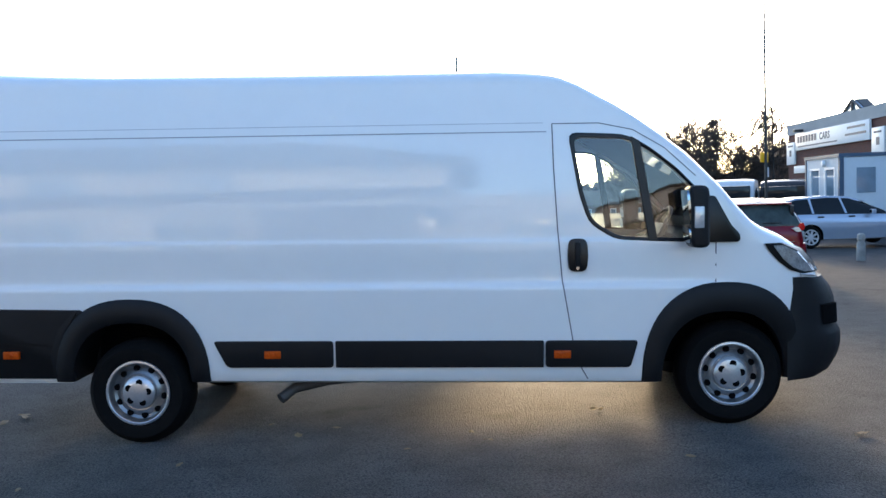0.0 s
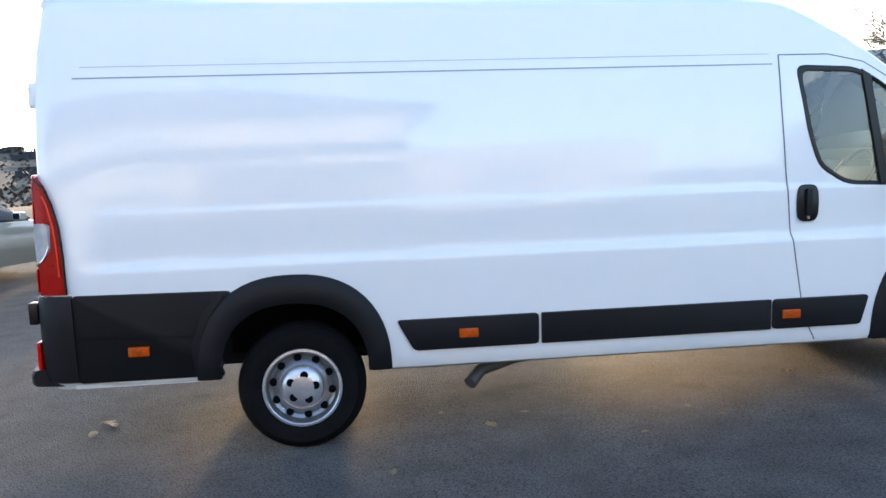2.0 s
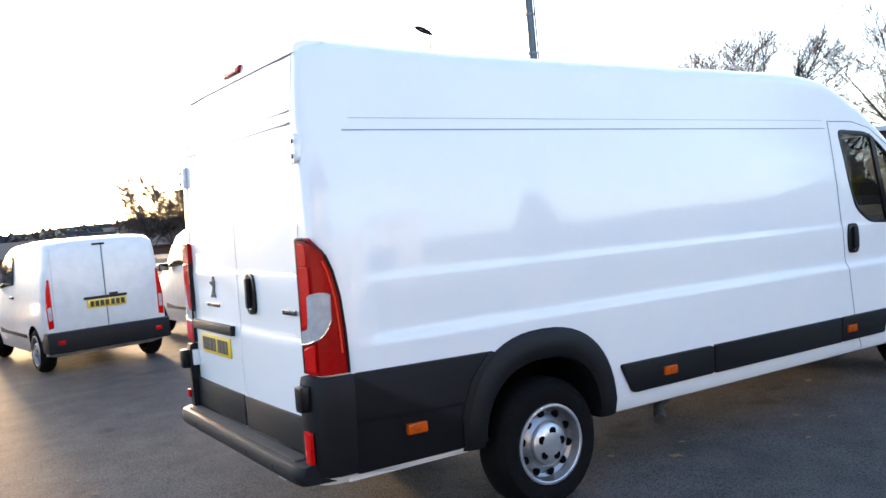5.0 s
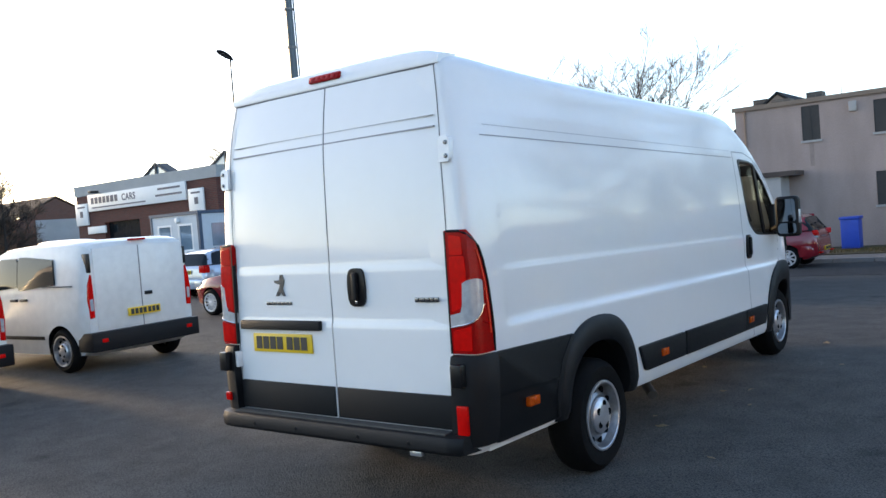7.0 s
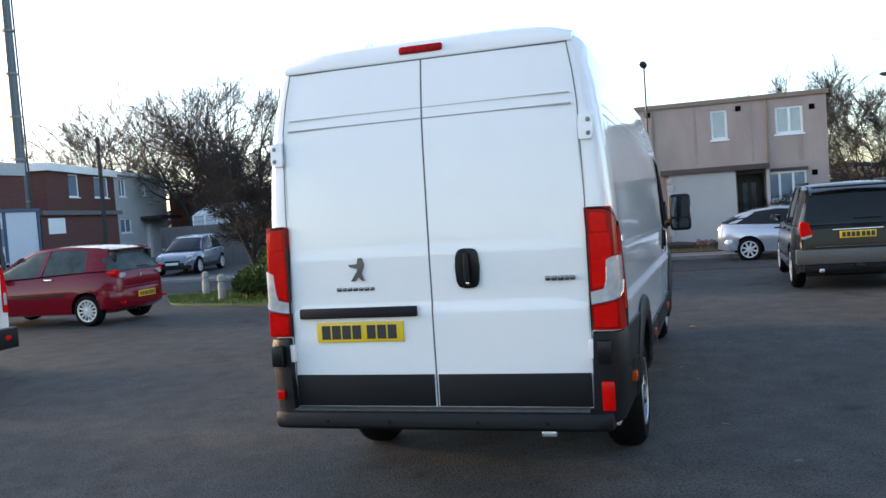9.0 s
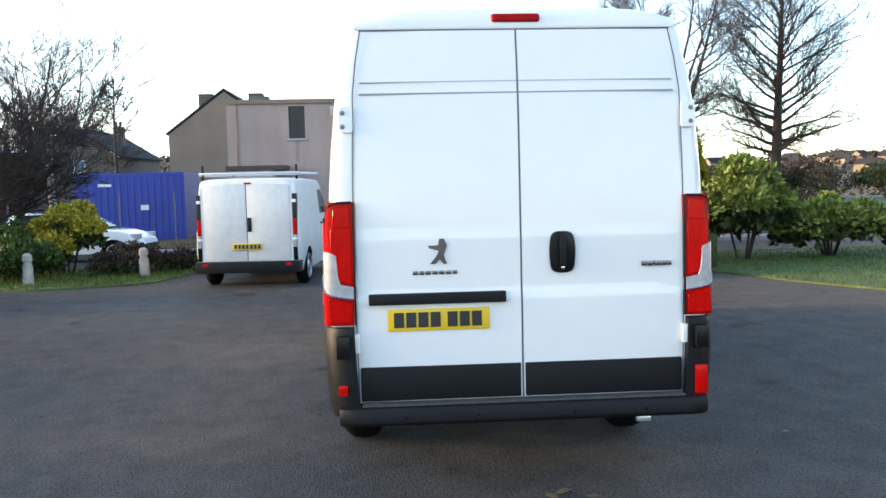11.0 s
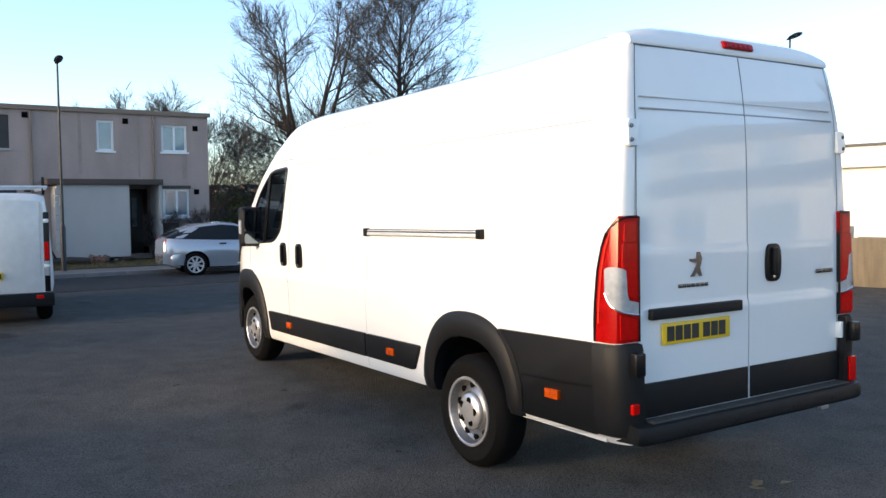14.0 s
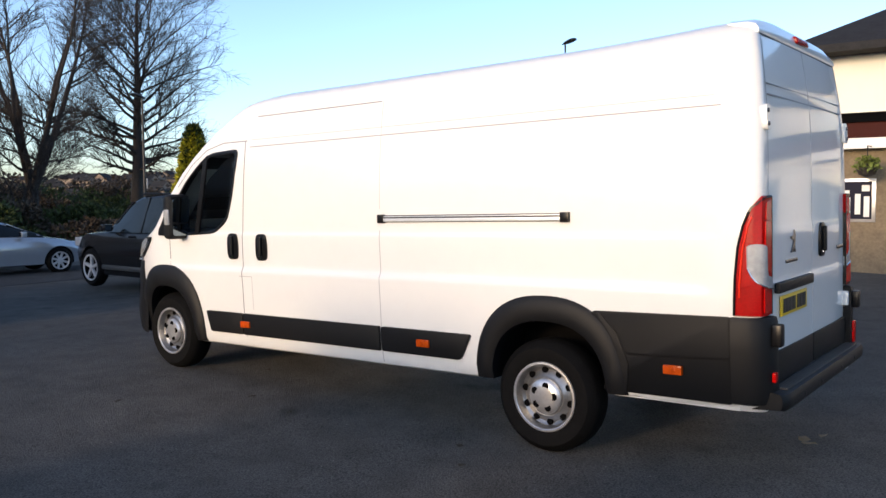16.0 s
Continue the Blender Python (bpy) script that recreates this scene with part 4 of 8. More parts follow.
# front end
plan = [(0, 4.92), (0.35, 4.903), (0.6, 4.850), (0.74, 4.762), (0.82, 4.677), (0.872, 4.60), (0.900, 4.525), (0.917, 4.475)]
prof = [(-0.24, 0.375), (-0.12, 0.385), (-0.05, 0.42), (-0.005, 0.50), (0.014, 0.575), (0.014, 0.655), (0.002, 0.685), (-0.020, 0.712), (-0.022, 0.80), (-0.036, 0.905), (-0.070, 0.985), (-0.120, 1.045), (-0.26, 1.060)]
rows = []
for y, x in [(-a, b) for a, b in plan[::-1]] + plan[1:]:
    k = smooth_step(0.6, 1.0, abs(y))
    rows.append([(x + dx * (1 - 0.75 * k), y * (1.022 if z < 0.75 else 1.012), z + 0.012 * k * (z > 1.0)) for dx, z in prof])
part("front_bumper", loft(rows), PLASTIC, van, "black plastic front bumper", m=RAKE)
for s in (-1, 1):
    head = bmesh.new()
    side = [(4.222, 1.285), (4.33, 1.288), (4.45, 1.238), (4.535, 1.155), (4.582, 1.088), (4.50, 1.080), (4.40, 1.108), (4.32, 1.165), (4.25, 1.240)]
    rows = []
    for k, (dy, dx) in enumerate(((0.006, 0.0), (-0.034, 0.03), (-0.094, 0.062), (-0.16, 0.09))):
        rows.append([(x + dx, s * (van_y(x, min(z, 1.05)) * 0.985 + 0.012 + dy), z) for x, z in side])
    lamp_ob = part("headlamp", loft(rows, bm=head), TRIM, van, "swept-back headlamp with a black bezel", m=RAKE)
    inner_lens = []
    for dy, dx in ((0.011, 0.006), (-0.028, 0.036), (-0.088, 0.068), (-0.14, 0.092)):
        inner_lens.append([(x + dx, s * (van_y(x, 1.05) * 0.985 + 0.014 + dy), z) for x, z in ((4.275, 1.270), (4.34, 1.272), (4.445, 1.225), (4.525, 1.145), (4.560, 1.098), (4.50, 1.096), (4.415, 1.125), (4.345, 1.18))])
    part("clear_lens", loft(inner_lens), LAMP_LENS, lamp_ob, "clear lens over the lamp bowl")
    part("lamp_bowl", box(4.46, 4.505, s * 0.80, s * 0.90, 1.14, 1.19, 0.01), TRIM, lamp_ob)
    rows = []
    for y in (0.69, 0.74, 0.79, 0.84):
        x = lerp_table([(0.6, 4.865), (0.74, 4.78), (0.82, 4.69), (0.872, 4.60)], y) - 0.008
        rows.append([(x - 0.03, s * y * 1.012, 0.728), (x + 0.004, s * y * 1.014, 0.735), (x - 0.004, s * y * 1.014, 0.865), (x - 0.03, s * y * 1.012, 0.87)])
    part("fog_recess", loft(rows, True, False), HOLE, van, "dark fog lamp recess", m=RAKE)
    part("lamp_trim", tube([(4.47, s * 0.938, 1.078), (4.56, s * 0.888, 1.072), (4.61, s * 0.815, 1.062)], 0.007, 6), STEEL, van, "silver strip below the headlamp", m=RAKE)
part("grille", box(4.66, 4.73, -0.5, 0.5, 0.98, 1.10, 0.02), TRIM, van, "dark front grille", m=RAKE)
part("wiper", tube([(4.10, -0.6, 1.50), (4.08, 0.1, 1.52)], 0.012, 6), TRIM, van, m=RAKE)
# underside
part("underbody", box(0.6, 3.4, -0.60, 0.60, 0.30, 0.40, 0.03), HOLE, van, "dark underbody", m=RAKE)
part("exhaust_pipe", tube([(1.75, -0.55, 0.33), (1.30, -0.72, 0.33), (1.08, -0.82, 0.30), (1.00, -0.90, 0.245)], [0.035, 0.035, 0.036, 0.038], 12), mat("exhaust_steel", (0.10, 0.09, 0.08), 0.6, metal=0.5), van, "dull exhaust pipe")
part("rear_axle", tube([(0.0, -0.8, 0.36), (0.0, 0.8, 0.36)], 0.06, 8), HOLE, van)
part("front_axle", tube([(4.035, -0.8, 0.36), (4.035, 0.8, 0.36)], 0.05, 8), HOLE, van)
for x, yy in ((0.045, 0.998), (4.025, 0.985)):
    for s in (-1, 1):
        front = x > 2
        wheel(van, x, s * (yy - (0.045 if front else 0)), 0.347 if front else 0.358, 0.225, 0.204 if front else 0.212, s, drop=0.013 if front else -0.03)


# ---- ground ----
def ground_z(x, y):
    """Nearly flat round the vans, with a slight crown, falling to a valley behind the car park, with hills beyond."""
    r = math.hypot(x - 2, y - 2)
    fall = -0.060 * max(0.0, y - 13.0) * (1 - smooth_step(3.0, 11.0, x)) * smooth_step(12, 20, y)
    fall = max(fall, -3.2) - 0.024 * min(max(0.0, x - 8.0), 16.0)
    a = math.atan2(y, x)
    ring = -9.0 * smooth_step(70, 190, r) + (17 + 3 * math.sin(3 * a + 1) + 4 * math.sin(7 * a)) * smooth_step(200, 560, r) + 5 * smooth_step(500, 1500, r)
    return fall * (1 - smooth_step(60, 110, r)) + ring - 0.03 + 0.044 * max(0.0, min(x / 4, (8 - x) / 4))


lines = [0]
step = 2.0
while lines[-1] < 3500:
    lines.append(lines[-1] + step)
    if lines[-1] > 40:
        step *= 1.18
axis = [-v for v in lines[:0:-1]] + lines
verts = [(x + 2, y + 2, ground_z(x + 2, y + 2)) for y in axis for x in axis]
n = len(axis)
faces = [(j * n + i, j * n + i + 1, (j + 1) * n + i + 1, (j + 1) * n + i) for j in range(n - 1) for i in range(n - 1)]
ground = raw("ground", verts, faces, ASPHALT, None, smooth=True)
ground.data.materials.append(FIELD)
for p in ground.data.polygons:
    c = p.center
    if math.hypot(c.x - 2, c.y - 2) > 75:
        p.material_index = 1
tagged(ground, "dark grey worn asphalt car park running out to fields", "ground", kind="structure")


def terrain_slab(name, x0, x1, y0, y1, rise, material, label, category, nx=8, ny=30):
    """A sheet that follows the ground, a little above it, with a skirt down its edge."""
    bm = bmesh.new()
    grid = [[bm.verts.new((x0 + (x1 - x0) * i / nx, y0 + (y1 - y0) * j / ny, ground_z(x0 + (x1 - x0) * i / nx, y0 + (y1 - y0) * j / ny) + rise)) for i in range(nx + 1)] for j in range(ny + 1)]
    for j in range(ny):
        for i in range(nx):
            bm.faces.new((grid[j][i], grid[j][i + 1], grid[j + 1][i + 1], grid[j + 1][i]))
    edge = bmesh.ops.extrude_edge_only(bm, edges=[e for e in bm.edges if e.is_boundary])
    for v in edge["geom"]:
        if isinstance(v, bmesh.types.BMVert):
            v.co.z -= 0.3
    return tagged(part(name, bm, material), label, category, kind="structure")


def patch(name, pts, rise, material, label, category):
    """A closed outline laid on the ground as a thin raised bed."""
    c = (sum(p[0] for p in pts) / len(pts), sum(p[1] for p in pts) / len(pts))
    bm = bmesh.new()
    rings = [[bm.verts.new((c[0] + (x - c[0]) * k, c[1] + (y - c[1]) * k, ground_z(c[0] + (x - c[0]) * k, c[1] + (y - c[1]) * k) + h)) for x, y in pts] for k, h in ((1.0, -0.2), (1.0, rise * 0.6), (0.97, rise), (0.75, rise), (0.5, rise), (0.25, rise))]
    m = len(pts)
    for r, q in zip(rings, rings[1:]):
        for i in range(m):
            bm.faces.new((r[i], r[(i + 1) % m], q[(i + 1) % m], q[i]))
    bm.faces.new(rings[-1])
    return tagged(part(name, bm, material), label, category, kind="structure")


terrain_slab("road", 14.3, 18.95, -70, 70, 0.008, ROAD, "smooth grey asphalt road past the car park", "road", 6, 60)
pavement = terrain_slab("pavement", 19.1, 21.2, -70, 70, 0.10, PAVING, "grey pavement along the far side of the road", "pavement", 3, 60)
terrain_slab("verge", 21.2, 48, -70, 14, 0.13, VERGE, "rough grass verge in front of the houses", "grass", 14, 50)
ISLAND = rounded([(9.1, 6.6), (10.0, 5.0), (12.4, 4.7), (13.6, 5.6), (13.4, 10.9), (12.1, 11.5), (10.0, 9.8)], 0.5, 3)
LAWN = rounded([(4.6, -6.9), (7.2, -5.6), (9.2, -5.0), (13.9, -5.1), (13.9, -14.0), (8.0, -13.0), (4.2, -9.6)], 0.4, 3)
patch("island_lawn", ISLAND, 0.05, GRASS, "small grass island with bushes and bollards", "grass")
PARK = rounded([(22.5, -13.0), (30.0, -11.0), (48.0, -15.0), (60.0, -30.0), (52.0, -50.0), (30.0, -44.0), (24.0, -28.0)], 2.0, 3)
patch("park_lawn", PARK, 0.16, GRASS, "open green park grass beyond the road", "grass")
patch("pub_lawn", LAWN, 0.05, GRASS, "mown green lawn beside the car park", "grass")
far_pavement = terrain_slab("sunlit_pavement", -14, 4, 11.5, 17.0, 0.04, GLARE_PAVING, "pavement behind the car park, sun glare in its pale colour", "pavement", 12, 4)
for y0 in range(-30, 40):
    part("kerb_stone", box(18.95, 19.10, y0 + 0.006, y0 + 0.994, ground_z(19, y0) - 0.15, ground_z(19, y0) + 0.115, 0.012), KERB, pavement)
for x0 in range(-13, 4):
    part("kerb_stone", box(x0 + 0.006, x0 + 0.994, 13.95, 14.08, ground_z(x0, 14) - 0.2, ground_z(x0, 14) + 0.11, 0.012), KERB, far_pavement)


# ---- parked vehicles ----
def vring(x, zb, zt, wb, wm, wt, r, zm=0.6, n=7):
    half = [(wb * 0.8, zb), (wb, zb + 0.03)]
    zs_ = zt - r
    for k in range(n):
        t = k / (n - 1)
        z = zb + 0.08 + (zs_ - zb - 0.08) * t
        w = wb + (wm - wb) * smooth_step(zb, zm, z) if z < zm else wm + (wt - wm) * ((z - zm) / max(0.05, zs_ - zm)) ** 1.6
        half.append((w, z))
    ys = half[-1][0]
    for k in range(1, 7):
        a = math.pi / 2 * k / 6
        half.append((ys * max(0, math.cos(a)) ** 0.5, zs_ + r * math.sin(a) ** 0.6))
    half[-1] = (0.0, zt)
    return [(x, y, z) for y, z in half] + [(x, -y, z) for y, z in half[-2::-1]]


def vehicle(name, label, category, x, y, heading, paint, spec):
    """A parked vehicle; its origin is the rear axle on the ground, its nose along +x. spec: the shape in numbers."""
    sc = spec.get("scale", 1.0)
    v = thing(name, label, category, x, y, ground_z(x, y), heading, "parked vehicles")
    v.scale = (sc, sc, sc)
    W, wb, r = spec["width"] / 2, spec["wheelbase"], spec["wheel"]
    top, width = spec["top"], spec["plan"]
    xs_ = [p[0] for p in top]
    xs_ = sorted({round(a + (b - a) * t, 3) for a, b in zip(xs_, xs_[1:]) for t in (0, 0.5, 1)})
    rings = [vring(q, 0.22 + 0.10 * (smooth_step(wb + 0.4, xs_[-1], q) + 1 - smooth_step(xs_[0], -0.4, q)), lerp_table(top, q), W * 0.94 * lerp_table(width, q), W * lerp_table(width, q), W * lerp_table(width, q) * spec.get("tumble", 0.95), spec.get("round", 0.07), 0.62) for q in xs_]
    shell = part("body_shell", loft(rings), paint, v, spec.get("paint_label", ""))
    cuts_ = []
    for ax in (0, wb):
        for s in (-1, 1):
            c = part("cutter", prism(arch_curve(ax, r + 0.055, r * 1.0 + 0.06, r * 0.95, 14, 2.0) + [(ax - r - 0.055, 0.0), (ax + r + 0.055, 0.0)], s * (W - 0.30), s * (W + 0.4), "y"), HOLE, v)
            cuts_.append(c)
    cut(shell, cuts_)
    for ax in (0, wb):
        for s in (-1, 1):
            wheel(v, ax, s * (W - 0.015), r, 0.20, r * 0.66, s, spec.get("wheels", "alloy"), spec.get("spokes", 9))

    def sk(q, z):
        zt_ = lerp_table(top, q)
        rr = vring(q, 0.25, zt_, W * 0.94 * lerp_table(width, q), W * lerp_table(width, q), W * lerp_table(width, q) * spec.get("tumble", 0.95), spec.get("round", 0.07), 0.62)
        half = rr[1:9]
        return lerp_table([(p[2], p[1]) for p in half], z)
    for pts in spec.get("side_glass", ()):
        for s in (-1, 1):
            P = rounded(pts, 0.05, 3)
            za, zb = min(p[1] for p in P) + 0.002, max(p[1] for p in P) - 0.002
            rows_ = []
            for k in range(9):
                z = za + (zb - za) * k / 8
                hits = [p[0] + (q[0] - p[0]) * (z - p[1]) / (q[1] - p[1]) for p, q in zip(P, P[1:] + P[:1]) if (p[1] > z) != (q[1] > z)]
                x0_, x1_ = min(hits), max(hits)
                rows_.append([(x0_ + (x1_ - x0_) * j / 4, s * (sk(x0_ + (x1_ - x0_) * j / 4, z) + 0.005), z) for j in range(5)])
            bm = loft(rows_, False, False)
            bm.normal_update()
            bmesh.ops.solidify(bm, geom=bm.faces[:], thickness=0.02)
            part("side_window", bm, DARK_GLASS, v)
    if "cabin" in spec:
        cab = spec["cabin"]                       # (x, z of the glass line, z of the roof, half width at belt, half width at roof)
        rings = []
        for q, zb_, zt_, w0, w1 in cab:
            half = [(w0 * 0.9, zb_ - 0.03), (w0, zb_ - 0.01), (w0 + (w1 - w0) * 0.5, zb_ + (zt_ - zb_) * 0.5), (w1, zt_ - min(0.05, (zt_ - zb_) * 0.4)), (w1 * 0.9, zt_ - 0.012), (w1 * 0.5, zt_), (0.0, zt_ + 0.006)]
            rings.append([(q, y_, z_) for y_, z_ in half] + [(q, -y_, z_) for y_, z_ in half[-2::-1]])
        part("cabin_glazing", loft(rings), spec.get("glass", DARK_GLASS), v, "tinted glazing")
        roof_rows = []
        for q, zb_, zt_, w0, w1 in cab[spec.get("roof_from", 1):spec.get("roof_to", -1)]:
            roof_rows.append([(q, y_, z_) for y_, z_ in ((w1 * 1.012, zt_ - 0.055), (w1 * 0.93, zt_ - 0.004), (w1 * 0.5, zt_ + 0.010), (0, zt_ + 0.016), (-w1 * 0.5, zt_ + 0.010), (-w1 * 0.93, zt_ - 0.004), (-w1 * 1.012, zt_ - 0.055))])
        part("roof", loft(roof_rows, False, False), paint, v)
        for (qa, za), (qb, zb2), wd in spec.get("pillars", ()):
            for s in (-1, 1):
                def at(q, z):
                    i = max(0, min(len(cab) - 2, next((k for k in range(len(cab) - 1) if cab[k + 1][0] >= q), len(cab) - 2)))
                    a, b = cab[i], cab[i + 1]
                    t = min(1, max(0, (q - a[0]) / (b[0] - a[0])))
                    zb_, zt_, w0, w1 = (a[j] + (b[j] - a[j]) * t for j in (1, 2, 3, 4))
                    return w0 + (w1 - w0) * min(1, max(0, (z - zb_) / max(0.05, zt_ - zb_ - 0.05)))
                rows_ = []
                for k in range(6):
                    t = k / 5
                    q, z = qa + (qb - qa) * t, za + (zb2 - za) * t
                    qs = [q + wd * f for f in (-0.5, -0.25, 0.0, 0.25, 0.5)]
                    rows_.append([(c, s * (at(c, z) + 0.014), z) for c in qs] + [(c, s * (at(c, z) - 0.03), z) for c in qs[::-1]])
                part("pillar", loft(rows_), paint, v)
    if "soft_bumper" in spec:                     # x of its rearmost point, foot and top
        xe, z0, z1 = spec["soft_bumper"]
        rows_ = []
        for k in range(-10, 11):
            a = math.pi / 2 * k / 10
            yb, xb = W * 0.985 * math.copysign(abs(math.sin(a)) ** 0.75, a), xe + 0.36 * (1 - math.cos(a) ** 0.75)
            rows_.append([(xb + dx, yb * (1 - 0.25 * dx), z) for dx, z in ((0.16, z0), (0.04, z0 + 0.02), (0.0, z0 + 0.10), (0.0, z1 - 0.07), (0.025, z1 - 0.01), (0.07, z1), (0.16, z1))])
        part("rear_bumper", loft(rows_), paint, v, "painted rear bumper")
    xr = xs_[0]
    # lamps, plate, bumper, mirrors, handles
    for kind, (x0, x1, y0, y1, z0, z1), material, lab in spec.get("boxes", ()):
        both = (-1, 1) if y0 > 0 else (1,)
        for s in both:
            part(kind, box(x0, x1, s * y0, s * y1, z0, z1, min(0.02, abs(x1 - x0) * 0.3, abs(y1 - y0) * 0.3, abs(z1 - z0) * 0.3)), material, v, lab)
    for kind, (x0, x1), outline, material, lab in spec.get("shapes", ()):
        for s in (-1, 1):
            part(kind, prism([(s * a, b) for a, b in outline], x0, x1, "x", 0.006, 1), material, v, lab)
    px, pz = spec.get("plate", (xr - 0.012, 0.75))
    pl = part("number_plate", box(px - 0.012, px + 0.01, -0.26, 0.26, pz - 0.055, pz + 0.055, 0.003), YELLOW, v, "yellow number plate")
    for k in range(7):
        yb = 0.225 - 0.067 * k - (0.01 if k > 3 else 0)
        part("plate_bar_mark", box(px - 0.016, px - 0.011, yb - 0.05, yb, pz - 0.038, pz + 0.038), INK, pl)
    for s in (-1, 1):
        mx, mz = spec["mirror"]
        mr = part("door_mirror", box(mx - 0.07, mx + 0.06, s * (W - 0.02), s * (W + 0.155), mz - 0.065, mz + 0.065, 0.035, seg=3), spec.get("mirror_paint", paint), v)
        part("mirror_glass", box(mx - 0.078, mx - 0.068, s * (W + 0.02), s * (W + 0.135), mz - 0.045, mz + 0.045), MIRROR, mr)
        for hx, hz in spec.get("handles", ()):
            part("door_handle", box(hx - 0.09, hx + 0.09, s * (sk(hx, hz) - 0.01), s * (sk(hx, hz) + 0.03), hz - 0.02, hz + 0.02, 0.012), spec.get("handle_paint", TRIM), v)
        if "strip" in spec:
            a, b, z0, z1 = spec["strip"]
            part("rubbing_strip", box(a, b, s * (sk((a + b) / 2, z0) - 0.02), s * (sk((a + b) / 2, z0) + 0.012), z0, z1, 0.01), PLASTIC, v)
    return v


BUMP = "black plastic bumper"
HATCH_TOP = [(-0.72, 0.62), (-0.70, 0.90), (-0.60, 1.00), (-0.3, 1.0), (0.6, 0.98), (1.7, 0.95), (2.15, 0.93), (2.7, 0.86), (3.05, 0.74), (3.25, 0.58), (3.30, 0.45)]
HATCH_PLAN = [(-0.72, 0.84), (-0.60, 0.92), (-0.3, 0.98), (0.3, 1.0), (2.4, 1.0), (2.9, 0.92), (3.15, 0.80), (3.30, 0.62)]


def hatch_spec(H, **kw):
    s = dict(width=1.71, wheelbase=2.50, wheel=0.30, top=HATCH_TOP, plan=HATCH_PLAN, tumble=0.93, round=0.05, spokes=8,
             cabin=[(-0.62, 0.99, 1.02, 0.74, 0.70), (-0.42, 1.0, H - 0.12, 0.77, 0.60), (-0.10, 0.99, H - 0.02, 0.79, 0.60), (0.6, 0.98, H, 0.80, 0.62), (1.1, 0.97, H - 0.03, 0.80, 0.60), (1.45, 0.96, H - 0.12, 0.80, 0.60), (2.15, 0.94, 0.97, 0.76, 0.70)],
             roof_from=1, roof_to=6, pillars=[((-0.40, 1.0), (-0.22, H - 0.06), 0.26), ((0.95, 0.97), (0.75, H - 0.05), 0.07), ((2.05, 0.96), (1.42, H - 0.12), 0.06)],
             mirror=(1.75, 1.0), handles=[(0.72, 0.86)], soft_bumper=(-0.775, 0.30, 0.60),
             shapes=[("tail_lamp", (-0.735, -0.60), [(0.50, 0.865), (0.56, 0.845), (0.68, 0.850), (0.730, 0.875), (0.725, 0.965), (0.690, 0.995), (0.60, 0.955)], RED_LENS, "red wedge-shaped tail lamp"), ("reversing_lens", (-0.738, -0.62), [(0.535, 0.815), (0.62, 0.790), (0.715, 0.80), (0.725, 0.845), (0.66, 0.842), (0.56, 0.838)], CLEAR_LENS, "clear lens"), ("bumper_reflector", (-0.795, -0.70), [(0.50, 0.39), (0.64, 0.39), (0.64, 0.43), (0.50, 0.43)], RED_LENS, "red reflector")],
             boxes=[("tailgate_line", (-0.732, -0.70, -0.60, 0.60, 0.745, 0.752), GAP, ""), ("tailgate_handle", (-0.735, -0.70, -0.22, 0.22, 0.80, 0.83), GAP, ""), 
                    ("headlamp", (2.92, 3.16, 0.46, 0.72, 0.62, 0.78), CLEAR_LENS, "clear headlamp"), ("grille", (3.20, 3.31, -0.5, 0.5, 0.32, 0.50), TRIM, "dark grille"), ("rear_wiper", (-0.66, -0.63, -0.3, 0.05, 1.045, 1.06), TRIM, "")],
             plate=(-0.785, 0.50))
    s.update(kw)
    return s


def fill(spec, paint):
    spec["boxes"] = [(a, b, c or paint, d) for a, b, c, d in spec["boxes"]]
    return spec


RED = car_paint("dark_red_paint", (0.16, 0.002, 0.010), 0.0, 0.28, 0.25)
WHITE2 = car_paint("white_car_paint", (0.78, 0.78, 0.77))
SILVER = car_paint("silver_paint", (0.40, 0.43, 0.475), 0.40)
BLUESILVER = car_paint("pale_blue_silver_paint", (0.42, 0.47, 0.55), 0.35)
CHARCOAL = car_paint("charcoal_paint", (0.013, 0.0128, 0.0135), 0.0, 0.10, 0.18)
CHAMPAGNE = car_paint("champagne_paint", (0.56, 0.50, 0.38), 0.3)
SCARLET = car_paint("bright_red_paint", (0.22, 0.008, 0.016))
GREY_TRIM = mat("grey_trim", (0.10, 0.098, 0.094), 0.42, metal=0.4)
DUSK = car_paint("grey_blue_paint", (0.16, 0.19, 0.235), 0.35, 0.6)
NAVY = car_paint("blue_paint", (0.03, 0.09, 0.24), 0.3)


def heading_of(dx, dy):
    return math.degrees(math.atan2(dy, dx))


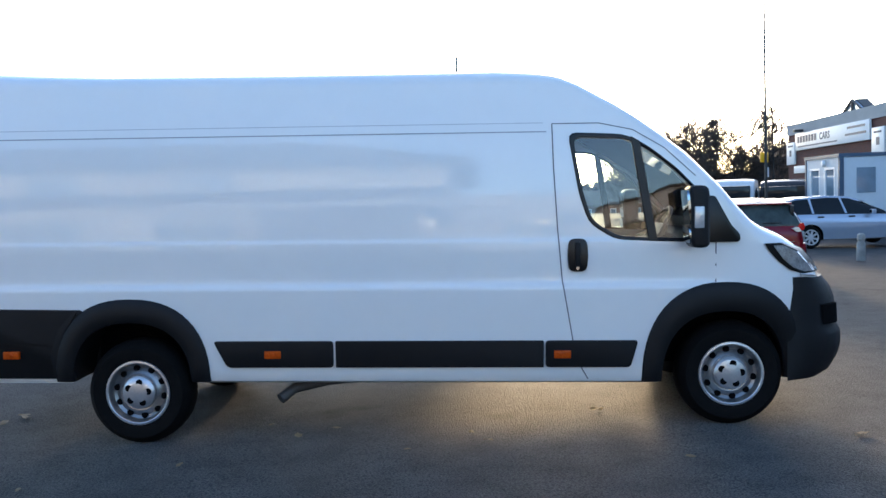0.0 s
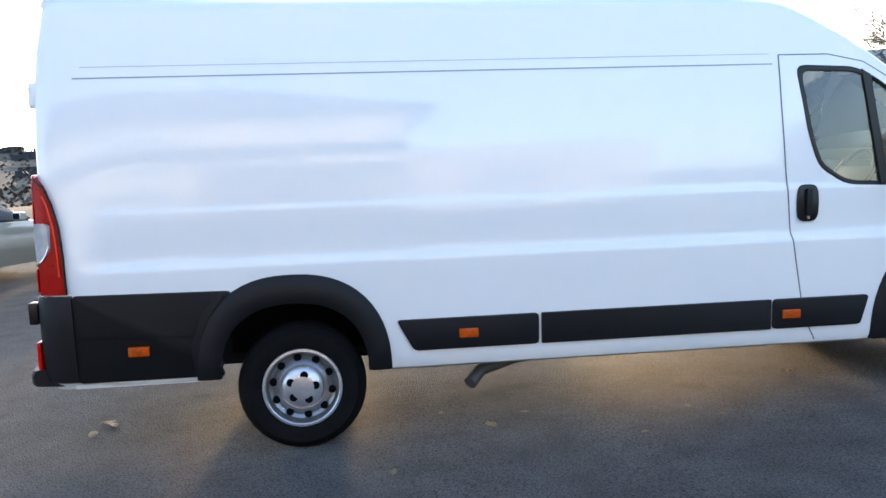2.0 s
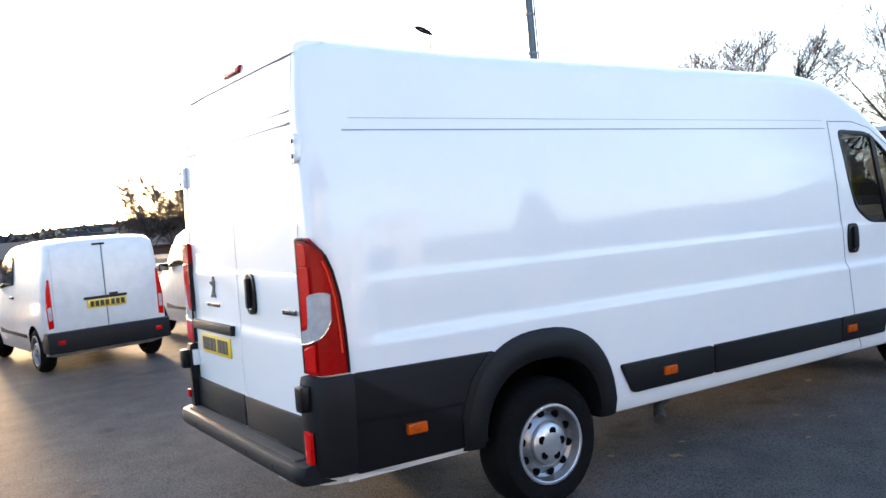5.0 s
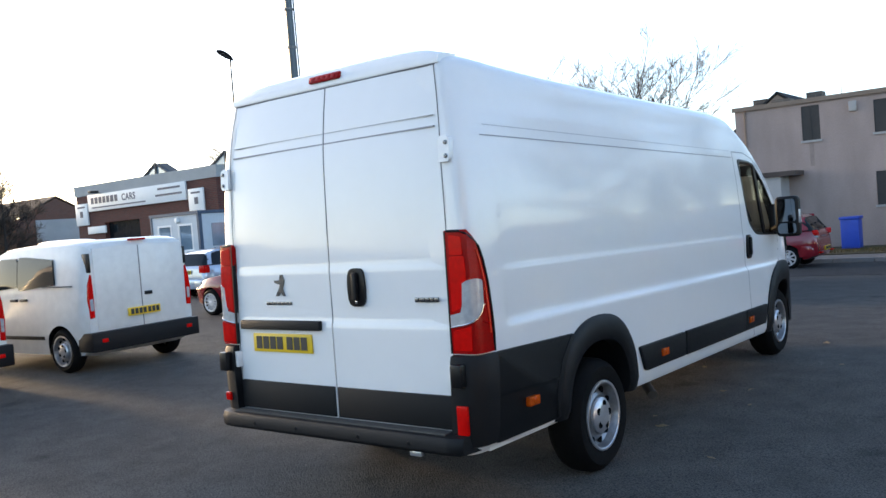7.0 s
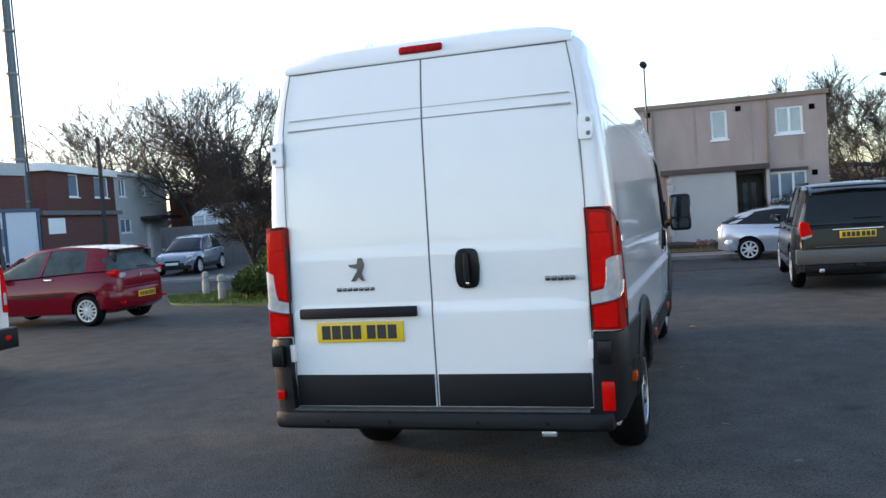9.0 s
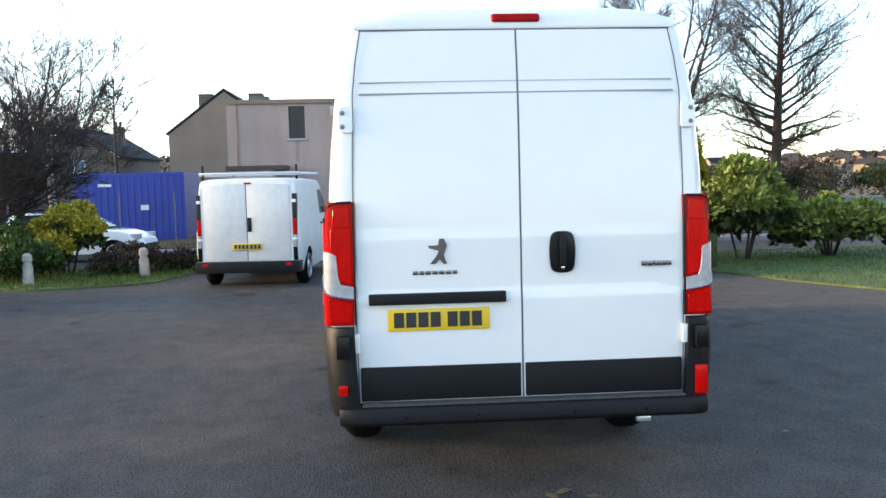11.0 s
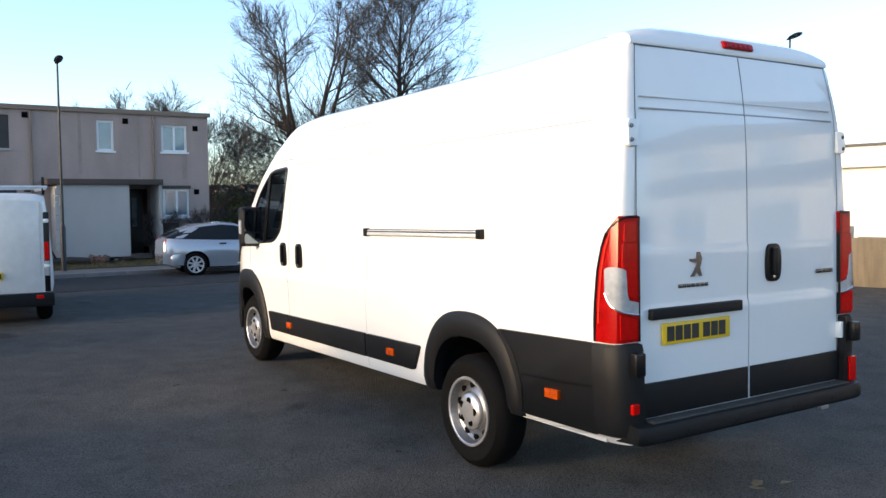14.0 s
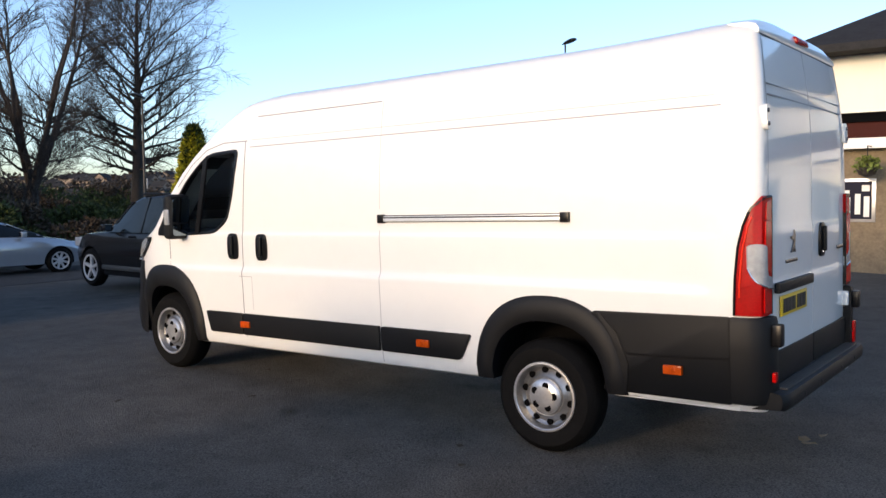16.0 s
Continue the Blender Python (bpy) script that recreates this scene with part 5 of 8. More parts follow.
# red hatchback
vehicle("hatchback_car", "dark red three-door hatchback parked on the asphalt", "car", 7.28, 9.08, heading_of(-0.045, 1.0), RED, fill(hatch_spec(1.49, scale=0.955, wheelbase=2.575, wheel=0.30, glass=TINT_GLASS, spokes=13, plate=(-0.725, 0.53), soft_bumper=(-0.715, 0.30, 0.66), width=1.68, handles=[(0.80, 0.90)], handle_paint=CHROME, strip=(0.45, 1.9, 0.585, 0.625), mirror=(1.85, 1.0), mirror_paint=TRIM,
        top=[(-0.64, 0.60), (-0.635, 0.86), (-0.585, 0.98), (-0.45, 1.03), (-0.1, 1.025), (0.6, 1.0), (1.7, 0.95), (2.2, 0.93), (2.75, 0.86), (3.1, 0.74), (3.3, 0.58), (3.36, 0.45)],
        plan=[(-0.64, 0.74), (-0.585, 0.84), (-0.4, 0.945), (0.0, 1.0), (2.4, 1.0), (2.9, 0.92), (3.2, 0.80), (3.36, 0.60)],
        cabin=[(-0.585, 1.00, 1.03, 0.66, 0.60), (-0.49, 1.02, 1.21, 0.71, 0.57), (-0.37, 1.025, 1.385, 0.745, 0.56), (-0.15, 1.025, 1.445, 0.775, 0.58), (0.35, 1.01, 1.485, 0.795, 0.60), (0.8, 0.99, 1.49, 0.80, 0.61), (1.2, 0.97, 1.455, 0.80, 0.60), (1.55, 0.96, 1.34, 0.80, 0.60), (2.25, 0.93, 0.96, 0.76, 0.70)], roof_from=2, roof_to=8,
        pillars=[((-0.20, 1.015), (-0.16, 1.42), 0.40), ((0.98, 0.98), (0.86, 1.44), 0.08), ((2.15, 0.95), (1.52, 1.34), 0.06)],
        shapes=[("tail_lamp", (-0.605, -0.40), [(0.60, 0.955), (0.65, 0.885), (0.715, 0.90), (0.728, 0.965), (0.705, 1.030), (0.65, 1.025)], RED_LENS, "red tail lamp at the corner"), ("reversing_lens", (-0.652, -0.53), [(0.47, 0.93), (0.56, 0.865), (0.65, 0.875), (0.60, 0.955), (0.54, 0.965)], CLEAR_LENS, "clear pointed lens"), ("bumper_reflector", (-0.70, -0.60), [(0.60, 0.40), (0.68, 0.40), (0.68, 0.44), (0.60, 0.44)], RED_LENS, "red reflector")],
        boxes=[("rear_spoiler", (-0.485, -0.30, -0.53, 0.53, 1.378, 1.405), None, "body-coloured roof spoiler"), ("window_surround", (-0.50, -0.40, 0.50, 0.575, 1.10, 1.36), TRIM, ""), ("tailgate_line", (-0.645, -0.60, -0.52, 0.52, 0.69, 0.697), GAP, ""), ("badge", (-0.652, -0.62, -0.035, 0.035, 0.83, 0.91), CHROME, "chrome badge"), ("headlamp", (2.98, 3.22, 0.46, 0.72, 0.62, 0.78), CLEAR_LENS, "clear headlamp"), ("grille", (3.26, 3.37, -0.5, 0.5, 0.32, 0.50), TRIM, "dark grille"), ("rear_wiper", (-0.60, -0.56, -0.3, 0.05, 1.035, 1.05), TRIM, "")]), RED))
# white hatchback
vehicle("hatchback_car", "white five-door hatchback seen from behind, parked on the asphalt", "car", -2.92, 7.45, heading_of(-0.08, 1), WHITE2, fill(hatch_spec(1.50, scale=0.96, plate=(-0.735, 0.70), width=1.69), WHITE2))
# red car by the road, mostly hidden
vehicle("hatchback_car", "bright red hatchback parked at the roadside", "car", 17.7, 2.55, heading_of(0, 1), SCARLET, fill(hatch_spec(1.45, scale=0.95), SCARLET))
# champagne saloon
vehicle("saloon_car", "pale champagne saloon parked on the asphalt", "car", -6.2, 6.9, heading_of(0.42, 0.91), CHAMPAGNE, fill(hatch_spec(1.42, scale=1.0, wheelbase=2.6,
        cabin=[(-0.30, 0.99, 1.01, 0.74, 0.70), (0.1, 0.98, 1.30, 0.77, 0.60), (0.45, 0.98, 1.41, 0.79, 0.60), (0.9, 0.98, 1.42, 0.80, 0.62), (1.25, 0.97, 1.39, 0.80, 0.60), (1.55, 0.96, 1.28, 0.80, 0.60), (2.15, 0.94, 0.97, 0.76, 0.70)], pillars=[((-0.05, 1.0), (0.35, 1.36), 0.12), ((0.95, 0.97), (0.85, 1.38), 0.07), ((2.05, 0.96), (1.52, 1.28), 0.06)]), CHAMPAGNE))
# silver coupe at the roadside
vehicle("coupe_car", "silver three-door coupe parked by the kerb", "car", 18.05, -2.45, heading_of(-0.10, -1), SILVER, fill(hatch_spec(1.41, scale=0.97, width=1.80, wheelbase=2.64, wheel=0.32,
        top=[(-0.80, 0.62), (-0.78, 0.94), (-0.66, 1.04), (-0.3, 1.02), (0.6, 0.98), (1.8, 0.95), (2.3, 0.92), (2.85, 0.84), (3.2, 0.72), (3.42, 0.56), (3.48, 0.42)],
        plan=[(-0.80, 0.80), (-0.66, 0.90), (-0.3, 0.98), (0.3, 1.0), (2.5, 1.0), (3.0, 0.92), (3.3, 0.80), (3.48, 0.60)],
        cabin=[(-0.68, 1.03, 1.06, 0.70, 0.62), (-0.35, 1.02, 1.22, 0.76, 0.58), (0.1, 1.0, 1.35, 0.79, 0.58), (0.7, 0.98, 1.41, 0.80, 0.60), (1.1, 0.97, 1.38, 0.80, 0.60), (1.5, 0.96, 1.26, 0.80, 0.60), (2.3, 0.94, 0.96, 0.76, 0.70)],
        pillars=[((-0.40, 1.02), (0.05, 1.28), 0.20), ((2.2, 0.95), (1.48, 1.26), 0.05)]), SILVER))
# pale blue estate
vehicle("estate_car", "pale blue-silver estate car parked by the cabin", "car", 11.2, 17.9, heading_of(1, 0.12), BLUESILVER, fill(hatch_spec(1.45, scale=0.98, width=1.77, wheelbase=2.76, wheel=0.32,
        top=[(-1.0, 0.62), (-0.98, 0.90), (-0.88, 1.0), (-0.3, 0.99), (0.6, 0.98), (1.9, 0.95), (2.4, 0.93), (2.95, 0.86), (3.35, 0.74), (3.55, 0.58), (3.6, 0.45)],
        plan=[(-1.0, 0.84), (-0.88, 0.92), (-0.5, 0.98), (0.3, 1.0), (2.7, 1.0), (3.2, 0.92), (3.45, 0.80), (3.6, 0.62)],
        cabin=[(-0.90, 0.99, 1.02, 0.74, 0.66), (-0.70, 0.99, 1.33, 0.77, 0.60), (-0.3, 0.99, 1.43, 0.79, 0.62), (0.6, 0.98, 1.47, 0.80, 0.62), (1.2, 0.97, 1.44, 0.80, 0.60), (1.6, 0.96, 1.32, 0.80, 0.60), (2.35, 0.94, 0.97, 0.76, 0.70)],
        pillars=[((-0.72, 1.0), (-0.55, 1.38), 0.14), ((0.1, 0.98), (0.05, 1.42), 0.06), ((1.05, 0.97), (0.95, 1.42), 0.06), ((2.25, 0.96), (1.58, 1.32), 0.06)], handles=[(0.3, 0.88), (1.2, 0.88)],
        boxes=[("tail_lamp", (-1.0, -0.78, 0.58, 0.82, 0.76, 0.98), RED_LENS, "red tail lamp"), ("rear_bumper", (-1.06, -0.85, -0.76, 0.76, 0.30, 0.58), None, "painted rear bumper"), ("headlamp", (3.22, 3.46, 0.46, 0.72, 0.62, 0.78), CLEAR_LENS, "clear headlamp"), ("grille", (3.5, 3.61, -0.5, 0.5, 0.32, 0.50), TRIM, "dark grille")], plate=(-1.02, 0.80)), BLUESILVER))
# compact crossover facing the car park
crossover = hatch_spec(1.56, scale=1.06, width=1.78, wheelbase=2.6, wheel=0.33)
crossover["boxes"] = crossover["boxes"] + [("lower_trim", (0.40, 2.20, 0.865, 0.900, 0.24, 0.42), PLASTIC, "black sill cladding"), ("front_bumper", (3.05, 3.345, -0.70, 0.70, 0.24, 0.40), PLASTIC, "black lower front bumper"), ("grille_bar", (3.20, 3.325, -0.30, 0.30, 0.52, 0.60), TRIM, "black upper grille"), ("front_plate", (3.325, 3.335, -0.26, 0.26, 0.42, 0.52), SIGN, "white front plate")]
vehicle("crossover_car", "two-tone grey-blue crossover parked across the road", "car", 27.9, 20.9, heading_of(-0.966, -0.22), DUSK, fill(crossover, DUSK))
vehicle("hatchback_car", "white hatchback parked behind the bushes", "car", 17.7, 10.2, heading_of(-0.05, -1), WHITE2, fill(hatch_spec(1.42, scale=0.95), WHITE2))
vehicle("saloon_car", "blue car parked behind the brown fence", "car", 11.2, -14.0, heading_of(1, -0.25), NAVY, fill(hatch_spec(1.45, scale=1.0), NAVY))
# dark four-wheel drive
vehicle("sport_utility_car", "charcoal four-wheel-drive estate car with silver trim beside the lawn", "car", 9.13, -3.55, heading_of(1, -0.005), CHARCOAL, fill(dict(width=1.86, wheelbase=2.70, wheel=0.365, scale=0.96, tumble=0.95, round=0.06, spokes=5,
        top=[(-0.98, 0.70), (-0.96, 1.02), (-0.86, 1.10), (0.0, 1.08), (1.9, 1.06), (2.3, 1.06), (2.9, 1.02), (3.3, 0.92), (3.48, 0.72), (3.52, 0.55)],
        plan=[(-0.98, 0.88), (-0.86, 0.95), (-0.4, 1.0), (2.7, 1.0), (3.2, 0.93), (3.42, 0.82), (3.52, 0.66)],
        cabin=[(-0.90, 1.09, 1.12, 0.82, 0.76), (-0.74, 1.08, 1.55, 0.84, 0.68), (-0.4, 1.08, 1.69, 0.86, 0.70), (0.6, 1.07, 1.73, 0.86, 0.70), (1.2, 1.06, 1.71, 0.86, 0.69), (1.6, 1.06, 1.60, 0.86, 0.68), (2.3, 1.05, 1.09, 0.82, 0.74)], roof_from=1, roof_to=6,
        pillars=[((-0.78, 1.08), (-0.60, 1.64), 0.16), ((0.15, 1.07), (0.10, 1.69), 0.07), ((1.1, 1.06), (1.02, 1.68), 0.07), ((2.2, 1.07), (1.56, 1.60), 0.07)], mirror=(1.95, 1.13), handles=[(0.35, 0.98), (1.30, 0.98)],
        shapes=[("tail_lamp", (-0.995, -0.84), [(0.64, 0.93), (0.79, 0.89), (0.825, 0.92), (0.835, 1.10), (0.80, 1.15), (0.70, 1.13)], RED_LENS, "red wrap-round tail lamp"), ("reversing_lens", (-1.0, -0.88), [(0.66, 0.90), (0.79, 0.86), (0.82, 0.885), (0.79, 0.905), (0.66, 0.935)], CLEAR_LENS, "clear lower lens")],
        boxes=[("tailgate_line", (-0.992, -0.95, -0.62, 0.62, 0.735, 0.742), GAP, ""), ("rear_spoiler", (-0.80, -0.55, -0.60, 0.60, 1.655, 1.69), None, "body-coloured roof spoiler"), ("exhaust_tip", (-1.06, -0.95, 0.50, 0.58, 0.34, 0.40), STEEL, "bright exhaust tip"), ("bumper_lip", (-1.05, -0.82, -0.80, 0.80, 0.36, 0.47), PLASTIC, "black lower bumper"), ("rear_bumper", (-1.08, -0.78, -0.90, 0.90, 0.47, 0.70), GREY_TRIM, "grey rear bumper"), ("tow_bar", (-1.15, -0.95, -0.06, 0.06, 0.40, 0.47), TRIM, "tow bar"), ("trim_bar", (-1.0, -0.96, -0.36, 0.36, 0.985, 1.01), CHROME, "chrome trim bar"),
               ("roof_rail", (-0.5, 1.3, 0.62, 0.66, 1.72, 1.76), TRIM, "dark roof rail"), ("lower_trim", (0.45, 2.25, 0.90, 0.95, 0.36, 0.44), GREY_TRIM, "grey side step"), ("headlamp", (3.1, 3.4, 0.55, 0.82, 0.74, 0.92), CLEAR_LENS, "clear headlamp"), ("rear_wiper", (-0.93, -0.90, -0.35, 0.05, 1.16, 1.175), TRIM, "")],
        plate=(-0.99, 0.92)), CHARCOAL))


# small vans
def van_spec(H, L0, L1, wb, W, **kw):
    nose = L1
    s = dict(width=W, wheelbase=wb, wheel=0.31, tumble=0.90, round=0.10, wheels="steel",
             top=[(L0, H - 0.10), (L0 + 0.05, H - 0.04), (L0 + 0.2, H), (0.6, H + 0.01), (1.35, H - 0.02), (1.65, H - 0.09), (2.45, 1.13), (2.6, 1.06), (3.0, 0.98), (nose - 0.12, 0.82), (nose - 0.02, 0.6), (nose, 0.45)],
             plan=[(L0, 0.93), (L0 + 0.08, 0.975), (L0 + 0.3, 1.0), (2.5, 1.0), (3.0, 0.93), (nose - 0.1, 0.8), (nose, 0.66)], mirror=(1.95, 1.16), mirror_paint=TRIM, handle_paint=TRIM)
    s.update(kw)
    return s


def rear_doors(L0, H, W, lamp_z0, lamp_z1, lamp_w, bump_z=0.55):
    return [("rear_door", (L0 - 0.012, L0 + 0.05, 0.006, W / 2 * 0.80, bump_z + 0.02, H - 0.11), None, ""), 
            ("rear_bumper", (L0 - 0.10, L0 + 0.25, -W / 2 * 0.97, W / 2 * 0.97, 0.30, bump_z), PLASTIC, BUMP), ("bumper_reflector", (L0 - 0.108, L0 - 0.09, W / 2 * 0.72, W / 2 * 0.82, 0.42, 0.47), RED_LENS, "red reflector"), ("door_gap", (L0 - 0.004, L0 + 0.03, -0.006, 0.006, bump_z, H - 0.11), GAP, ""),
            ("headlamp", (2.75, 3.0, 0.50, 0.78, 0.78, 0.98), CLEAR_LENS, "clear headlamp"), ("door_handle", (L0 - 0.035, L0 - 0.01, -0.16, -0.04, 0.98, 1.03), TRIM, "black door handle")]


def lamp_shapes(L0, W, z0, z1):
    """Tall slim tail lamps that lean in with the body's corner."""
    h, dz = W / 2, z1 - z0
    return [("tail_lamp", (L0 - 0.018, L0 + 0.12), [(h * 0.835, z0), (h * 0.915, z0 - 0.01), (h * 0.925, z0 + dz * 0.4), (h * 0.905, z0 + dz * 0.75), (h * 0.87, z1), (h * 0.845, z1 - 0.01), (h * 0.84, z0 + dz * 0.6)], RED_LENS, "tall slim red tail lamp"),
            ("reversing_lens", (L0 - 0.022, L0 + 0.06), [(h * 0.845, z0 + dz * 0.16), (h * 0.905, z0 + dz * 0.15), (h * 0.91, z0 + dz * 0.42), (h * 0.85, z0 + dz * 0.44)], CLEAR_LENS, "clear lens")]


cab_glass = [(1.0, 1.16), (1.0, 1.62), (1.45, 1.62), (1.80, 1.50), (2.10, 1.20), (2.05, 1.15)]
sp = van_spec(1.80, -0.62, 3.30, 2.66, 1.80, scale=0.97, side_glass=[cab_glass, [(0.05, 1.20), (0.12, 1.62), (0.985, 1.63), (0.985, 1.16)]], strip=(0.40, 2.2, 0.46, 0.56), handles=[(0.85, 1.02), (1.10, 1.02)], plate=(-0.655, 0.77), shapes=lamp_shapes(-0.62, 1.80, 0.76, 1.34),
              boxes=rear_doors(-0.62, 1.80, 1.80, 0.74, 1.30, 0.10, 0.56) + [("high_brake_lamp", (-0.64, -0.58, -0.13, 0.13, 1.755, 1.785), RED_DARK, "red high brake lamp"), ("lamp_top", (-0.63, -0.5, 0.755, 0.80, 1.36, 1.62), TRIM, ""), ("rail_cover", (-0.35, 0.35, 0.87, 0.90, 1.19, 1.205), GAP, "")])
vehicle("crew_van", "white crew van with tinted side windows and black bumpers", "van", 1.80, 7.45, heading_of(-0.06, 0.998), PAINT_DIRTY, fill(sp, PAINT_DIRTY))
sp = van_spec(1.82, -0.58, 3.20, 2.60, 1.70, scale=0.95, side_glass=[cab_glass], strip=(0.40, 2.1, 0.46, 0.56), handles=[(1.10, 1.02)], plate=(-0.60, 0.90), round=0.16, shapes=lamp_shapes(-0.58, 1.70, 0.64, 1.30),
              boxes=rear_doors(-0.58, 1.82, 1.70, 0.62, 1.26, 0.10, 0.58) + [("high_brake_lamp", (-0.60, -0.54, -0.05, 0.12, 1.70, 1.73), TRIM, ""), ("plate_lamp_bar", (-0.62, -0.58, -0.28, 0.30, 0.965, 1.0), TRIM, "black plate light bar")])
vehicle("small_van", "small white delivery van with black bumpers on the asphalt", "van", -0.62, 7.75, heading_of(-0.10, 0.995), PAINT_DIRTY, fill(sp, PAINT_DIRTY))
sp = van_spec(1.96, -0.85, 3.90, 3.10, 1.90, scale=0.95, wheel=0.325, side_glass=[[(1.55, 1.24), (1.55, 1.72), (2.0, 1.72), (2.35, 1.55), (2.65, 1.28), (2.6, 1.24)]], plate=(-0.89, 0.76), round=0.09, mirror=(2.5, 1.30), shapes=[("tail_lamp", (-0.868, -0.80), [(0.81, 0.98), (0.875, 0.98), (0.87, 1.24), (0.815, 1.24)], RED_LENS, "narrow red tail lamp"), ("reversing_lens", (-0.868, -0.80), [(0.81, 0.74), (0.875, 0.74), (0.875, 0.96), (0.81, 0.96)], CLEAR_LENS, "clear lens")],
              top=[(-0.85, 1.86), (-0.80, 1.92), (-0.65, 1.96), (0.6, 1.97), (1.8, 1.95), (2.1, 1.88), (2.95, 1.24), (3.1, 1.16), (3.5, 1.04), (3.78, 0.86), (3.88, 0.6), (3.90, 0.45)],
              plan=[(-0.85, 0.94), (-0.77, 0.98), (-0.55, 1.0), (3.0, 1.0), (3.5, 0.93), (3.8, 0.8), (3.90, 0.66)], handles=[(1.6, 1.05)],
              boxes=[b for b in rear_doors(-0.85, 1.96, 1.90, 0.74, 1.24, 0.05, 0.50) if b[0] not in ("headlamp", "door_handle")] + [("door_handle", (-0.885, -0.85, -0.085, -0.015, 1.02, 1.27), TRIM, "black door handle"), ("high_brake_lamp", (-0.87, -0.80, -0.09, 0.03, 1.855, 1.885), RED_DARK, "red high brake lamp"),
                     ("hinge", (-0.87, -0.80, 0.80, 0.88, 1.52, 1.58), PAINT, "white hinge"), ("hinge", (-0.87, -0.80, 0.80, 0.88, 0.86, 0.92), PAINT, "white hinge"), ("corner_trim", (-0.857, -0.72, 0.80, 0.885, 0.50, 1.68), TRIM, "dark corner pillar"), ("roof_bar", (-0.55, -0.49, -0.90, 0.90, 2.03, 2.07), STEEL, "grey roof bar"), ("roof_bar", (0.6, 0.66, -0.90, 0.90, 2.03, 2.07), STEEL, "grey roof bar"), ("roof_bar", (1.6, 1.66, -0.90, 0.90, 2.03, 2.07), STEEL, "grey roof bar"),
                     ("rack_side", (-0.62, 1.75, 0.84, 0.88, 2.00, 2.035), STEEL, "grey roof rack rail"), ("rack_upright", (-0.52, -0.47, 0.82, 0.86, 1.93, 2.20), TRIM, "black rack upright")])
vehicle("panel_van_small", "white panel van with roof rack and black corners", "van", 9.45, 3.0, heading_of(1, -0.07), PAINT_DIRTY, fill(sp, PAINT_DIRTY))
# two vans far across, noses towards the car park
sp = van_spec(1.95, -0.85, 3.6, 2.9, 1.9, scale=1.1, side_glass=[cab_glass], boxes=[("windscreen", (2.0, 2.3, -0.75, 0.75, 1.25, 1.70), DARK_GLASS, "dark windscreen")])
vehicle("panel_van_small", "white panel van parked beside the showroom", "van", 12.6, 28.9, heading_of(-0.35, -0.93), PAINT_DIRTY, fill(sp, PAINT_DIRTY))
vehicle("panel_van_small", "dark-nosed van parked beside the showroom", "van", 15.2, 30.2, heading_of(-0.35, -0.93), CHARCOAL, fill(dict(sp), CHARCOAL))


# ---- buildings ----
def wall_panel(L, H, openings, t=0.28, z0=0.0, bm=None, x0=0.0, y0=0.0):
    """A wall along +x with its face at y0 looking to -y; openings: (u0, u1, z0, z1)."""
    bm = bm or bmesh.new()
    us = sorted({0.0, L, *[v for o in openings for v in o[:2]]})
    zs_ = sorted({z0, H, *[v for o in openings for v in o[2:4]]})
    nu, nz = len(us) - 1, len(zs_) - 1

    def solid(i, k):
        if not (0 <= i < nu and 0 <= k < nz):
            return False
        a, c = (us[i] + us[i + 1]) / 2, (zs_[k] + zs_[k + 1]) / 2
        return not any(o[0] <= a <= o[1] and o[2] <= c <= o[3] for o in openings)
    F, B = {}, {}

    def at(i, k):
        if (i, k) not in F:
            F[i, k], B[i, k] = (bm.verts.new((x0 + us[i], y, zs_[k])) for y in (y0, y0 + t))
        return F[i, k], B[i, k]
    for i in range(nu):
        for k in range(nz):
            if not solid(i, k):
                continue
            c = [(i, k), (i + 1, k), (i + 1, k + 1), (i, k + 1)]
            bm.faces.new([at(*p)[0] for p in c]), bm.faces.new([at(*p)[1] for p in c[::-1]])
            for p, q, (di, dk) in ((c[0], c[1], (0, -1)), (c[1], c[2], (1, 0)), (c[2], c[3], (0, 1)), (c[3], c[0], (-1, 0))):
                if not solid(i + di, k + dk):
                    bm.faces.new((at(*p)[0], at(*p)[1], at(*q)[1], at(*q)[0]))
    return bm


def window(parent, u0, u1, z0, z1, panes=2, y=0.10, cloth=True, face=None):
    f = 0.075
    w = (u1 - u0) / panes
    lights_ = [((f if k == 0 else k * w + f / 2), ((u1 - u0) - f if k == panes - 1 else (k + 1) * w - f / 2), z0 + f, z1 - f) for k in range(panes)]
    bm = wall_panel(u1 - u0, z1, lights_, 0.07, z0, None, u0, y - 0.04)
    ob = part("window", bm, UPVC, parent, "white framed window")
    for k in range(panes):
        part("pane", box(u0 + k * w + f * 0.4, u0 + (k + 1) * w - f * 0.4, y, y + 0.012, z0 + f * 0.5, z1 - f * 0.5), PANE, ob)
        if cloth:
            part("curtain", box(u0 + k * w + 0.06, u0 + k * w + w * 0.55, y + 0.05, y + 0.07, z0 + 0.05, z1 - 0.05), CURTAIN, ob)
    part("sill", box(u0 - 0.05, u1 + 0.05, y - 0.14, y + 0.02, z0 - 0.06, z0), UPVC, ob)
    return ob


